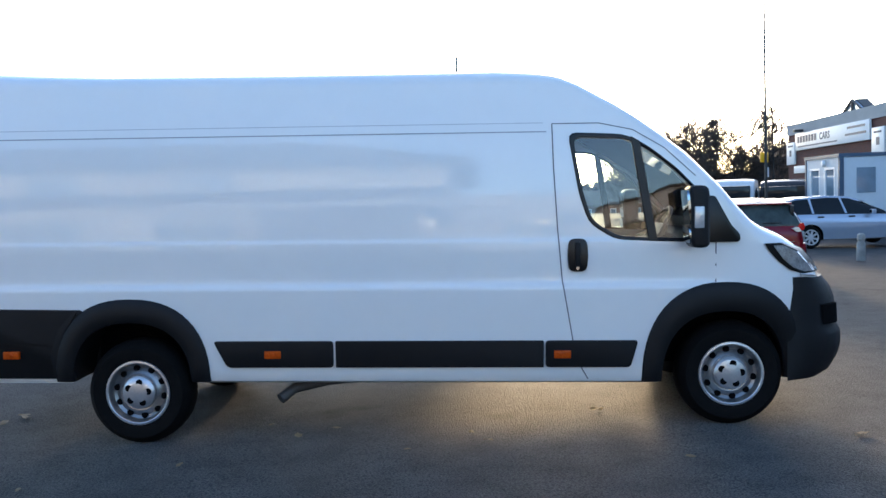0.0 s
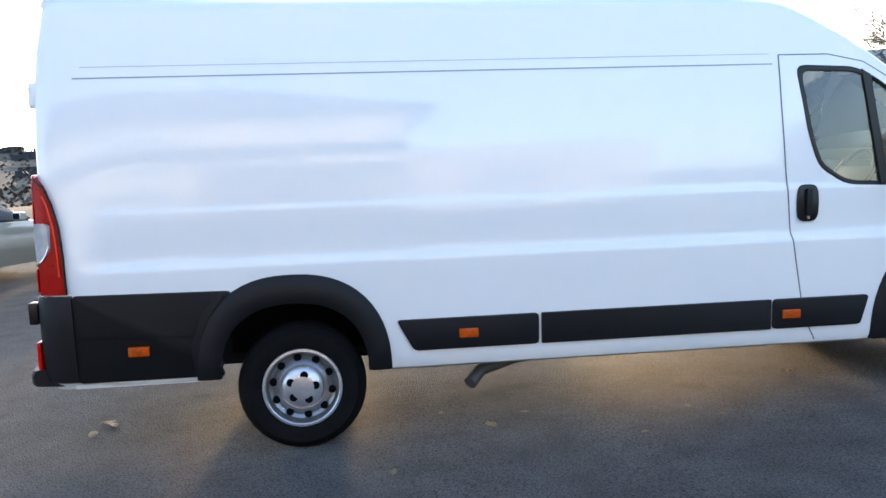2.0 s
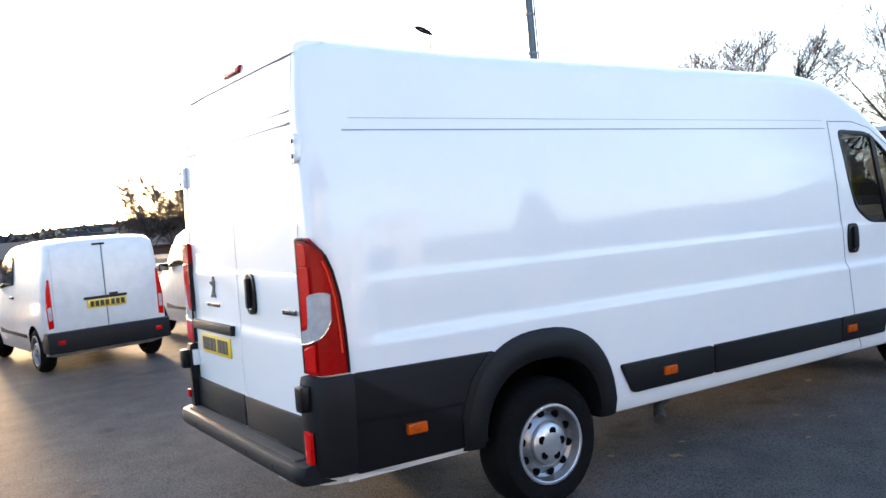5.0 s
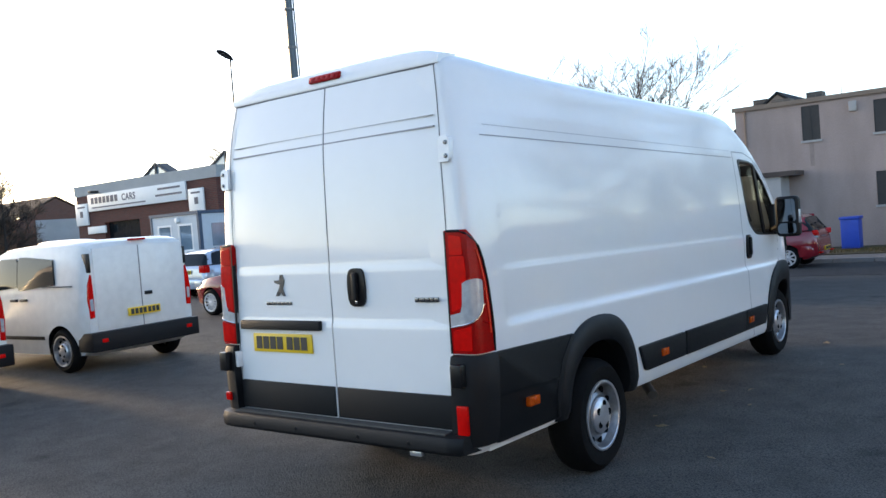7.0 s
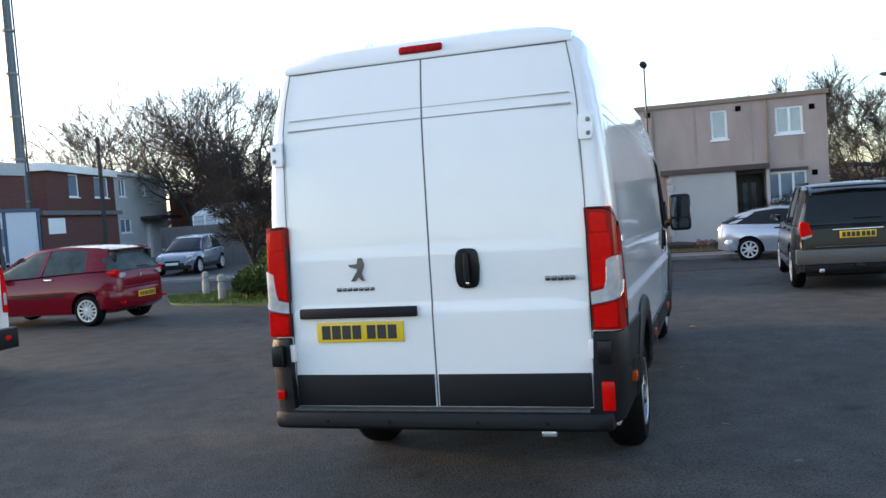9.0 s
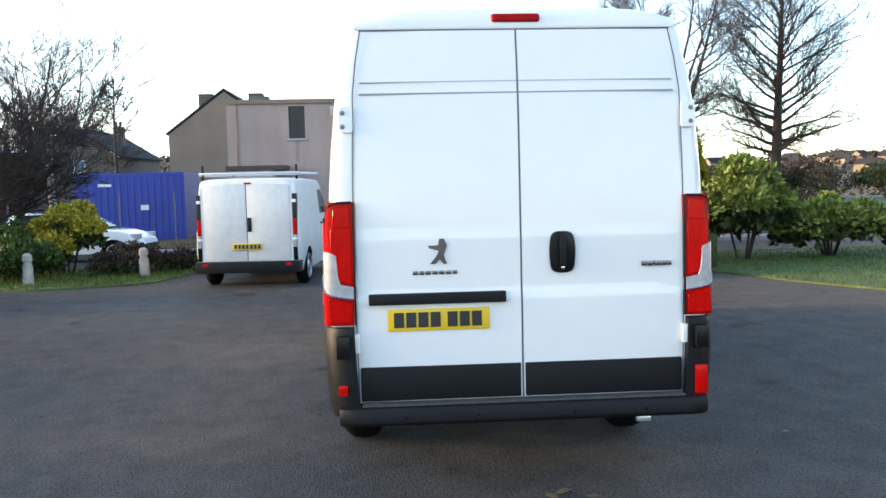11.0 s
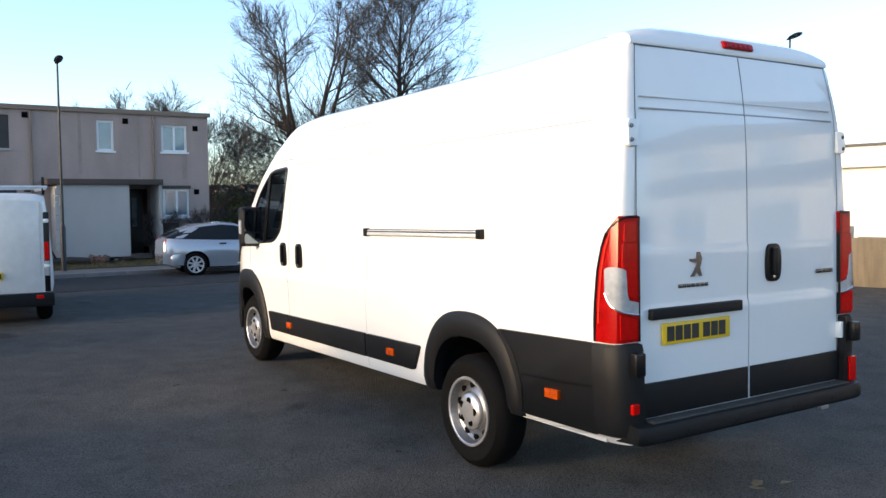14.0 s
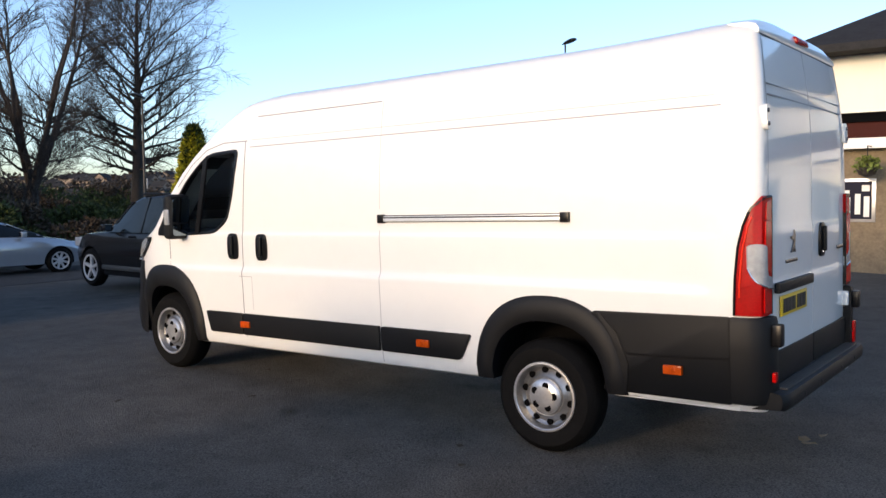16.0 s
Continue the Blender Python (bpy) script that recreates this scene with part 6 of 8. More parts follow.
def boarded(parent, u0, u1, z0, z1):
    b = part("window_board", box(u0 + 0.004, u1 - 0.004, 0.02, 0.06, z0 + 0.004, z1 - 0.004), BOARD, parent, "dark board over a window")
    part("board_batten", box((u0 + u1) / 2 - 0.02, (u0 + u1) / 2 + 0.02, 0.008, 0.022, z0 + 0.02, z1 - 0.02), BOARD, b)
    part("sill", box(u0 - 0.05, u1 + 0.05, -0.05, 0.06, z0 - 0.07, z0), RENDER_PALE, b)


def shell(parent, L, D, H, openings, material, z0=0.0, t=0.28):
    part("front_wall", wall_panel(L, H, openings, t, z0), material, parent)
    for nm, b in (("side_wall", box(0, t, t, D, z0, H)), ("side_wall", box(L - t, L, t, D, z0, H)), ("rear_wall", box(t, L - t, D - t, D, z0, H)), ("inner_floor", box(t, L - t, t, D - t, z0, z0 + 0.05))):
        part(nm, b, material, parent)


def gable_roof(parent, x0, x1, y0, y1, zE, zR, material, along="x", over=0.3, t=0.12, name="roof"):
    if along == "x":
        ym = (y0 + y1) / 2
        pts = [(y0 - over, zE - 0.1), (ym, zR), (y1 + over, zE - 0.1), (y1 + over, zE - 0.1 + t), (ym, zR + t), (y0 - over, zE - 0.1 + t)]
        return part(name, prism(pts, x0 - over * 0.5, x1 + over * 0.5, "x"), material, parent)
    xm = (x0 + x1) / 2
    pts = [(x0 - over, zE - 0.1), (xm, zR), (x1 + over, zE - 0.1), (x1 + over, zE - 0.1 + t), (xm, zR + t), (x0 - over, zE - 0.1 + t)]
    return part(name, prism(pts, y0 - over * 0.5, y1 + over * 0.5, "y"), material, parent)


DAMP = mat("damp_render", (0.30, 0.228, 0.20), 0.9, var=0.3, scale=2, bump=0.5, bscale=45)
CANOPY = mat("dark_canopy", (0.07, 0.052, 0.045), 0.85, var=0.3, scale=2)
# rendered flat-roofed terrace opposite; u runs from its near gable
terr = thing("terraced_house", "flat-roofed pebble-dashed terrace with boarded windows", "house", 25.5, 6.45, -0.42, -90)
ops = [(2.22, 2.80, 3.76, 4.92), (4.44, 5.48, 3.78, 4.83), (8.08, 8.62, 3.77, 4.79), (10.18, 11.06, 3.78, 4.71), (4.40, 5.65, 1.44, 2.53), (9.80, 11.10, 1.53, 2.51), (8.86, 9.72, 0.3, 2.50)]
shell(terr, 11.80, 4.6, 5.10, ops, RENDER)
part("roof", box(-0.06, 11.86, -0.06, 4.66, 5.10, 5.16), FELT, terr, "flat felt roof")
part("roof_edge", box(-0.08, 11.88, -0.085, -0.06, 5.02, 5.17), RENDER_BROWN, terr)
for o in (ops[0], ops[1], ops[4]):
    boarded(terr, *o)
window(terr, *ops[2], 1)
window(terr, *ops[3], 2)
window(terr, *ops[5], 3)
door_t = part("front_door", box(8.95, 9.62, 0.9, 0.96, 0.3, 2.4), DOOR_BLACK, terr, "black panelled front door")
for u in (9.06, 9.34):
    part("door_light", box(u, u + 0.16, 0.885, 0.90, 1.2, 2.2), PANE, door_t)
part("porch_lining", box(8.86, 9.72, 0.98, 1.02, 0.0, 2.6), DOOR_BLACK, terr)
part("store_wall", box(6.62, 8.78, -1.30, 0.0, 0.3, 2.62), RENDER_PALE, terr, "pale rendered store")
for k in range(9):
    part("quoin_block", box(6.55, 6.80 if k % 2 else 6.72, -1.33, -1.25, 0.55 + 0.22 * k, 0.75 + 0.22 * k, 0.01), RENDER_PALE, terr)
part("canopy", box(6.35, 9.85, -1.40, 0.1, 2.62, 2.80, 0.01), CANOPY, terr, "dark flat porch canopy")
part("porch_screen", box(9.74, 9.84, -1.25, 0.0, 0.3, 2.62), RENDER_PALE, terr)
part("gutter_line", box(0.1, 2.2, -1.1, 0.05, 2.62, 2.78), CANOPY, terr, "dark flat garage canopy")
part("garage_wall", box(0.2, 1.7, -1.0, 0.0, 0.3, 2.62), RENDER_PALE, terr, "pale rendered garage")
part("alarm_box", box(3.72, 3.95, -0.10, 0.0, 4.55, 4.88, 0.02), RENDER_PALE, terr)
for u, z in ((5.95, 4.85), (9.0, 4.78), (11.35, 4.62), (5.95, 2.5), (11.35, 2.40)):
    part("wall_vent", box(u - 0.09, u + 0.09, -0.02, 0.0, z - 0.09, z + 0.09), HOLE, terr)
for u in (0.35, 6.1, 9.9):
    part("downpipe", tube([(u, -0.05, 0.3), (u, -0.05, 5.0)], 0.035, 6), RENDER_BROWN, terr)
for u, z0, z1, w in ((7.55, 3.0, 4.98, 0.05), (10.95, 2.85, 3.68, 0.09), (9.42, 2.9, 5.0, 0.03), (2.5, 2.9, 3.66, 0.07), (5.0, 2.7, 3.7, 0.06)):
    part("damp_stain", box(u - w, u + w, -0.004, 0.0, z0, z1), DAMP, terr, "dark damp streak down the render")
part("window_lintel", box(9.75, 11.15, -0.03, 0.0, 2.52, 2.62), CANOPY, terr)
part("chimney_pot", box(0.4, 1.1, 3, 3.6, 5.16, 5.6, 0.03), STONE, terr)
part("aerial", tube([(3.2, 1.5, 5.1), (3.2, 1.5, 5.6)], 0.015, 5), BLACK_POLE, terr)
part("wheelie_bin", box(9.95, 10.45, -1.0, -0.5, 0.3, 1.35, 0.04), DOOR_BLACK, terr)

gab = thing("gable_house", "tall brown gable-ended house behind the terrace", "house", 42.0, 12.7, -0.6, -90)
shell(gab, 6.2, 8.0, 5.16, [], RENDER_BROWN)
part("gable", prism([(0, 5.16), (6.2, 5.16), (3.1, 7.47)], 0.0, 0.3, "y"), RENDER_BROWN, gab)
gable_roof(gab, 0, 6.2, 0, 8, 5.22, 7.53, SLATE, "y", 0.12)
for u in (1.4, 4.2):
    part("chimney", box(u, u + 0.8, 1.4, 2.2, 5.8, 7.5, 0.02), STONE, gab, "dark stone chimney stack")

bbin = thing("wheelie_bin", "bright blue wheelie bin on the verge", "bin", 23.7, 2.5, ground_z(23.7, 2.5) + 0.13)
part("bin_body", box(-0.28, 0.28, -0.26, 0.26, 0.05, 0.95, 0.03), BLUE_BIN, bbin)
part("bin_lid", box(-0.32, 0.30, -0.29, 0.29, 0.95, 1.03, 0.02), BLUE_BIN, bbin)

# showroom
shop = thing("car_showroom", "red brick car showroom with a long white sign", "shop", 17.7, 37.0, -0.15, -90)
shell(shop, 11.3, 5.0, 4.35, [(2.4, 5.4, 0.0, 2.95), (6.6, 10.6, 0.6, 2.5)], BRICK_RED)
part("parapet", wall_panel(11.5, 4.87, [], 0.34, 4.35, None, -0.1, -0.04), RENDER_GREY, shop, "pale parapet band")
part("parapet_side", box(11.06, 11.40, 0.3, 5.0, 4.35, 4.87), RENDER_GREY, shop)
part("roof", box(0.2, 11.1, 0.3, 4.9, 4.30, 4.42), FELT, shop)
part("entrance", box(2.4, 5.4, 0.24, 0.28, 0.0, 2.95), DARK_GLASS, shop, "dark glazed entrance")
window(shop, 6.6, 10.6, 0.6, 2.5, 4)
sgn = part("sign_board", box(1.25, 9.25, -0.12, -0.02, 3.55, 4.36, 0.01), SIGN, shop, "long white sign board")
u = 1.55
for w in (0.34, 0.36, 0.36, 0.34, 0.34, 0.36, 0.34):
    part("sign_bar", box(u, u + w - 0.08, -0.128, -0.118, 3.90, 4.21), SIGN_INK, sgn)
    u += w
word = bpy.data.curves.new("sign_word", "FONT")
word.body, word.size, word.extrude, word.offset, word.space_character = "CARS", 0.44, 0.004, 0.012, 1.1
word.materials.append(SIGN_INK)
letters = new("sign_word", word)
letters.parent = sgn
letters.matrix_local = pose(u + 0.28, -0.124, 3.90, 90)
part("sign_bar", box(1.6, 6.2, -0.126, -0.118, 3.68, 3.74), SIGN_INK, sgn)
for a, b, z in ((7.2, 8.9, 4.12), (7.0, 9.0, 3.84)):
    part("sign_bar", box(a, b, -0.126, -0.118, z, z + 0.09), SIGN_INK, sgn)
for a, b in ((0.0, 1.1), (9.4, 10.45)):
    pb = part("poster_board", box(a, b, -0.10, -0.02, 2.90, 3.98, 0.01), SIGN, shop, "white poster board")
    part("poster_mark", box(a + 0.42, a + 0.68, -0.108, -0.098, 3.3, 3.6, 0.0), SIGN_INK, pb)
    part("poster_mark", box(a + 0.2, b - 0.2, -0.108, -0.098, 3.76, 3.84, 0.0), SIGN_INK, pb)
part("low_board", box(1.0, 2.6, -0.10, -0.02, 2.45, 2.80, 0.01), SIGN, shop)
part("spotlight", box(2.0, 2.3, -0.5, -0.1, 4.40, 4.52, 0.03), BLACK_POLE, shop)
for a in (5.3, 10.4):
    sk_ = part("rooflight", prism([(a, 4.87), (a + 2.1, 4.87), (a + 1.05, 5.40)], 0.5, 0.62, "y"), PANE, shop, "triangular glazed rooflight")
    for p, q in (((a, 4.87), (a + 1.05, 5.43)), ((a + 2.1, 4.87), (a + 1.05, 5.43)), ((a + 1.05, 4.87), (a + 1.05, 5.43))):
        part("rooflight_bar", tube([(p[0], 0.45, p[1]), (q[0], 0.45, q[1])], 0.05, 4), FELT, sk_)
    part("rooflight_slope", prism([(a - 0.05, 4.87), (a + 1.05, 5.45), (a + 2.15, 4.87), (a + 2.1, 4.80), (a + 1.05, 5.36), (a, 4.80)], 0.62, 1.1, "y"), FELT, sk_)

cabin = thing("portable_cabin", "pale grey portable office cabin with dark blue trim", "cabin", 14.3, 25.5, -0.15, -90)
shell(cabin, 3.0, 5.6, 2.72, [(0.40, 1.30, 1.35, 2.40), (1.70, 2.60, 1.35, 2.40)], CABIN, 0.15, 0.08)
window(cabin, 0.40, 1.30, 1.35, 2.40, 1, 0.03)
window(cabin, 1.70, 2.60, 1.35, 2.40, 1, 0.03)
part("cabin_roof", box(-0.05, 3.05, -0.05, 5.65, 2.72, 2.84), CABIN_TRIM, cabin)
for y0 in (0.0, 1.55, 3.9, 5.5):
    part("corner_post", box(2.97, 3.04, y0, y0 + 0.12, 0.1, 2.72), CABIN_TRIM, cabin)
part("corner_post", box(-0.03, 0.08, -0.03, 0.06, 0.1, 2.72), CABIN_TRIM, cabin)
part("corner_post", box(2.93, 3.045, -0.03, 0.06, 0.1, 2.72), CABIN_TRIM, cabin)
for y0 in (0.55, 3.3):
    part("cabin_window", box(2.99, 3.02, y0, y0 + 0.62, 1.50, 2.35), PANE, cabin, "small cabin window")
part("security_lamp", lathe([(0.001, 0), (0.12, 0), (0.10, 0.08), (0.001, 0.10)], 12, Matrix.Translation((1.75, -0.02, 2.55)) @ Matrix.Rotation(math.pi, 4, "Z")), UPVC, cabin)

gb = thing("brick_workshop", "brick workshop with a pitched roof", "building", 30.2, 70.0, -0.5, 0)
shell(gb, 7.6, 12.0, 4.9, [], BRICK_BROWN)
part("gable", prism([(0, 4.9), (7.6, 4.9), (3.8, 6.8)], 0.0, 0.3, "y"), BRICK_BROWN, gb)
gable_roof(gb, 0, 7.6, 0, 12, 5.0, 6.9, ROOF_TILE, "y", 0.2)
part("cladding_panel", box(1.8, 7.3, -0.06, 0.0, 2.0, 4.9), RENDER_GREY, gb, "grey cladding panel")

# brick flats in the dip behind the car park
flats = thing("block_of_flats", "two-storey brown brick flats with tiled roofs", "building", -4.4, 66.0, -3.1, 0)
ops = [(u0, u1, z0, z1) for u0, u1 in ((1.06, 1.46), (2.95, 3.35), (3.84, 4.24), (4.83, 5.54)) for z0, z1 in ((0.52, 1.90), (2.72, 3.97))]
shell(flats, 6.04, 9.0, 4.15, ops, BRICK_BROWN)
for o in ops:
    window(flats, *o, 1 if o[1] - o[0] < 0.6 else 2, 0.10, False)
part("roof", loft([[(-1, -0.4, 4.08), (6.4, -0.4, 4.08), (6.4, 9.4, 4.08), (-1, 9.4, 4.08)], [(-1, -0.4, 4.2), (6.4, -0.4, 4.2), (6.4, 9.4, 4.2), (-1, 9.4, 4.2)], [(-1, 4.4, 5.75), (3.7, 4.4, 5.75), (3.7, 4.6, 5.75), (-1, 4.6, 5.75)]]), ROOF_TILE, flats, "brown tiled hipped roof")
part("fascia", box(-0.4, 6.4, -0.45, -0.41, 4.0, 4.2), FASCIA, flats, "white eaves board")
part("downpipe", tube([(2.6, -0.06, 0), (2.6, -0.06, 4.0)], 0.05, 6), DOOR_BLACK, flats)
rear_flats = thing("block_of_flats", "lower brown brick flats with a long tiled roof", "building", 1.0, 77.0, -3.1, 0)
ops = [(1.5 + 2.4 * k, 2.1 + 2.4 * k, z, z + 1.1) for k in range(9) for z in (0.6, 2.2)]
shell(rear_flats, 24.0, 8.0, 3.6, ops, BRICK_BROWN)
for o in ops:
    window(rear_flats, *o, 1, 0.10, False)
gable_roof(rear_flats, 0, 24, 0, 8, 3.7, 5.0, ROOF_TILE, "x", 0.4)
for u in (2.0, 9.0):
    part("chimney", box(u, u + 0.9, 3.7, 4.3, 4.6, 5.4), BRICK_BROWN, rear_flats)
wing = thing("block_of_flats", "gable end of the brown brick flats", "building", -11.3, 62.0, -3.1, 0)
shell(wing, 6.9, 12.0, 4.85, [(2.3, 4.6, 2.9, 4.3)], BRICK_BROWN)
part("gable", prism([(0, 4.85), (6.9, 4.85), (3.45, 6.75)], 0.0, 0.3, "y"), BRICK_BROWN, wing)
gable_roof(wing, 0, 6.9, 0, 12, 4.95, 6.85, ROOF_TILE, "y", 0.3)
window(wing, 2.3, 4.6, 2.9, 4.3, 2)
for s, (a, b) in ((1, (6.95, 3.45)), (-1, (-0.05, 3.45))):
    part("barge_board", tube([(a, -0.2, 4.85), (b, -0.2, 6.85)], 0.12, 4), FASCIA, wing, "white barge board")

# brick and grey terrace beyond the cabin
tb = thing("terraced_house", "red brick flat-roofed house with white fascia", "house", 30.0, 31.3, -0.42, 18.8)
ops = [(2.75, 4.15, 4.12, 5.40), (6.35, 8.60, 4.14, 5.40)]
shell(tb, 9.6, 9.0, 5.45, ops, BRICK_RED)
window(tb, *ops[0], 1)
window(tb, *ops[1], 2)
part("fascia", box(-0.2, 9.6, -0.25, 9.2, 5.45, 5.86), FASCIA, tb, "deep white fascia")
part("brick_extension", box(-7.6, 1.5, -3.0, 0.0, 0.0, 2.95), BRICK_RED, tb, "low brick extension")
part("extension_roof", box(-7.8, 1.7, -3.2, 0.0, 2.95, 3.15), FELT, tb, "flat felt roof")
part("extension_window", box(-6.95, -5.25, -3.03, -3.0, 2.12, 2.82), UPVC, tb, "white boarded window")
tg = thing("terraced_house", "grey rendered flat-roofed house in the same row", "house", 30.0 + 9.62 * math.cos(radians(18.8)), 31.3 + 9.62 * math.sin(radians(18.8)), -0.42, 18.8)
ops = [(0.80, 2.05, 4.25, 5.42), (5.35, 6.05, 4.40, 5.42), (0.6, 2.6, 1.9, 2.85), (5.4, 6.6, 0.0, 2.4)]
shell(tg, 10.6, 9.0, 5.65, ops, RENDER_GREY)
for o, n_panes in zip(ops[:3], (2, 1, 2)):
    window(tg, *o, n_panes)
part("front_door", box(5.4, 6.6, 0.15, 0.2, 0.0, 2.4), UPVC, tg, "pale front door")
part("fascia", box(0.02, 10.7, -0.2, 9.2, 5.65, 5.86), FASCIA, tg)
part("canopy", box(4.4, 9.4, -1.4, 0.0, 2.72, 2.95), DOOR_BLACK, tg, "dark porch canopy")
for k in range(1, 3):
    st = thing("terraced_house", "distant red brick flat-roofed house", "house", 50.5 + 2 * k, 40 - 9.5 * k, -0.4, 20)
    shell(st, 9.0, 8.0, 4.6, [(1, 2.4, 3.2, 4.2), (5, 6.4, 3.2, 4.2)], BRICK_RED)
    window(st, 1, 2.4, 3.2, 4.2)
    window(st, 5, 6.4, 3.2, 4.2)
    part("fascia", box(-0.2, 9.2, -0.2, 8.2, 4.6, 4.9), FASCIA, st)

# dark stone house behind the container
sh = thing("stone_house", "dark stone house with slate roof and two chimneys", "house", 45.0, 21.6, -0.6, -90)
shell(sh, 5.2, 9.0, 4.1, [(2.6, 3.3, 3.25, 3.95)], STONE)
window(sh, 2.6, 3.3, 3.25, 3.95, 1)
part("gable", prism([(0, 4.1), (5.2, 4.1), (2.6, 5.75)], 0.0, 0.3, "y"), STONE, sh)
gable_roof(sh, 0, 5.2, 0, 9, 4.15, 5.8, SLATE, "y", 0.2)
for u, v in ((2.2, 0.3), (3.4, 5.0)):
    part("chimney", box(u, u + 0.6, v, v + 0.6, 4.8, 6.3 if v < 1 else 6.2, 0.02), STONE, sh, "stone chimney stack")
    for k in (0.12, 0.4):
        part("chimney_pot", tube([(u + k, v + 0.3, 6.2), (u + k, v + 0.3, 6.55)], 0.09, 8), BRICK_BROWN, sh)

cont = thing("shipping_container", "bright blue ribbed steel container", "container", 27.0, 12.5, ground_z(27.0, 12) + 0.05, -90)
part("container_body", box(0, 4.1, 0, 2.44, 0.0, 2.6), BLUE_BOX, cont)
for k in range(16):
    part("wall_rib", box(0.1 + 0.25 * k, 0.22 + 0.25 * k, -0.03, 0.0, 0.15, 2.42), BLUE_BOX, cont)
part("top_rail", box(0, 4.1, -0.04, 0.02, 2.50, 2.61), BLUE_BOX, cont)
part("container_mark", box(0.9, 1.4, -0.045, -0.03, 2.1, 2.2), SIGN, cont, "white marking bar")
part("container_mark", box(2.45, 2.75, -0.045, -0.03, 1.2, 1.4), SIGN, cont, "white marking bar")

gh = thing("glasshouse", "white-framed glasshouse with pitched roof", "greenhouse", 32.0, 24.0, ground_z(32, 22), -90)
for k in range(6):
    u = 0.7 * k
    fr = part("glasshouse_frame", tube([(u, 0, 0), (u, 0, 2.55), (u, 1.2, 3.05), (u, 2.4, 2.55), (u, 2.4, 0)], 0.04, 4), UPVC, gh)
for y0, z in ((0, 2.55), (1.2, 3.05), (2.4, 2.55), (0, 1.1)):
    part("glasshouse_rail", tube([(0, y0, z), (3.5, y0, z)], 0.04, 4), UPVC, gh)
part("glasshouse_pane", box(0.02, 3.48, 0.0, 0.012, 0.1, 2.5), CURTAIN, gh)
part("glasshouse_roof", prism([(0.0, 2.57), (1.2, 3.07), (1.2, 3.10), (0.0, 2.60)], 0.02, 3.48, "x"), CURTAIN, gh)

# public house behind the first camera place: cream walls under a dark roof
pub = thing("public_house", "cream-walled public house with a dark hipped roof", "pub", 1.7, -12.6, -0.03, 180)
ops = [(4.4 + 3.2 * k, 5.8 + 3.2 * k, 3.05, 4.0) for k in range(4)] + [(4.4 + 3.2 * k, 6.2 + 3.2 * k, 0.95, 2.2) for k in range(4)]
shell(pub, 17.5, 9.0, 4.35, ops, CREAM)
for o in ops:
    window(pub, *o, 2)
rows = [[(-0.6, -0.7, 4.25), (18.1, -0.7, 4.25), (18.1, 9.7, 4.25), (-0.6, 9.7, 4.25)], [(-0.6, -0.7, 4.40), (18.1, -0.7, 4.40), (18.1, 9.7, 4.40), (-0.6, 9.7, 4.40)], [(4.2, 4.4, 7.0), (13.3, 4.4, 7.0), (13.3, 4.6, 7.0), (4.2, 4.6, 7.0)]]
part("roof", loft(rows), SLATE, pub, "dark slate hipped roof")
part("fascia_band", box(-0.02, 17.5, -0.35, 0.0, 2.62, 2.92), mat("oxblood_fascia", (0.045, 0.007, 0.005), 0.6, spec=0.12), pub, "dark red fascia band")
part("sign_strip", box(-0.02, 6.0, -0.36, -0.30, 2.42, 2.62), SIGN, pub)
part("stone_plinth", box(4.0, 17.53, -0.06, 0.0, 0.0, 0.85), STONE, pub)
part("stone_facing", box(-0.03, 4.0, -0.06, 0.0, 0.0, 2.42), mat("buff_stone", (0.20, 0.155, 0.10), 0.9, var=0.3, scale=4, bump=0.5, bscale=20), pub, "buff stone ground-floor facing")
pst = part("poster_frame", box(0.35, 1.05, -0.08, -0.02, 1.0, 1.85, 0.01), STEEL, pub, "framed dark poster")
part("poster_sheet", box(0.42, 0.98, -0.088, -0.078, 1.06, 1.79), mat("navy_poster", (0.012, 0.013, 0.028), 0.6, spec=0.15), pst, "dark blue poster sheet")
for uu, w, z0, z1 in ((0.47, 0.13, 1.12, 1.48), (0.49, 0.09, 1.52, 1.62), (0.68, 0.10, 1.15, 1.55), (0.84, 0.10, 1.10, 1.50), (0.80, 0.14, 1.60, 1.72)):
    part("poster_mark", box(uu, uu + w, -0.092, -0.087, z0, z1), SIGN, pst)
# band along the canopy edge in near-black, the shadow there painted as its colour
part("soffit", box(-0.02, 17.5, -0.42, 0.0, 2.92, 3.10), HOLE, pub, "canopy edge with its shadow as near-black colour")
ext = thing("single_storey_annexe", "low cream flat-roofed pub annexe", "building", 6.6, -12.9, -0.03, 180)
shell(ext, 4.85, 6.0, 2.30, [(2.6, 3.8, 1.0, 1.9)], CREAM)
window(ext, 2.6, 3.8, 1.0, 1.9, 2)
part("fascia", box(-0.15, 4.85, -0.2, 6.2, 2.30, 2.72), FASCIA, ext, "white flat roof edge")
part("roof_line", box(-0.2, 4.85, -0.24, 6.24, 2.72, 2.78), FELT, ext)


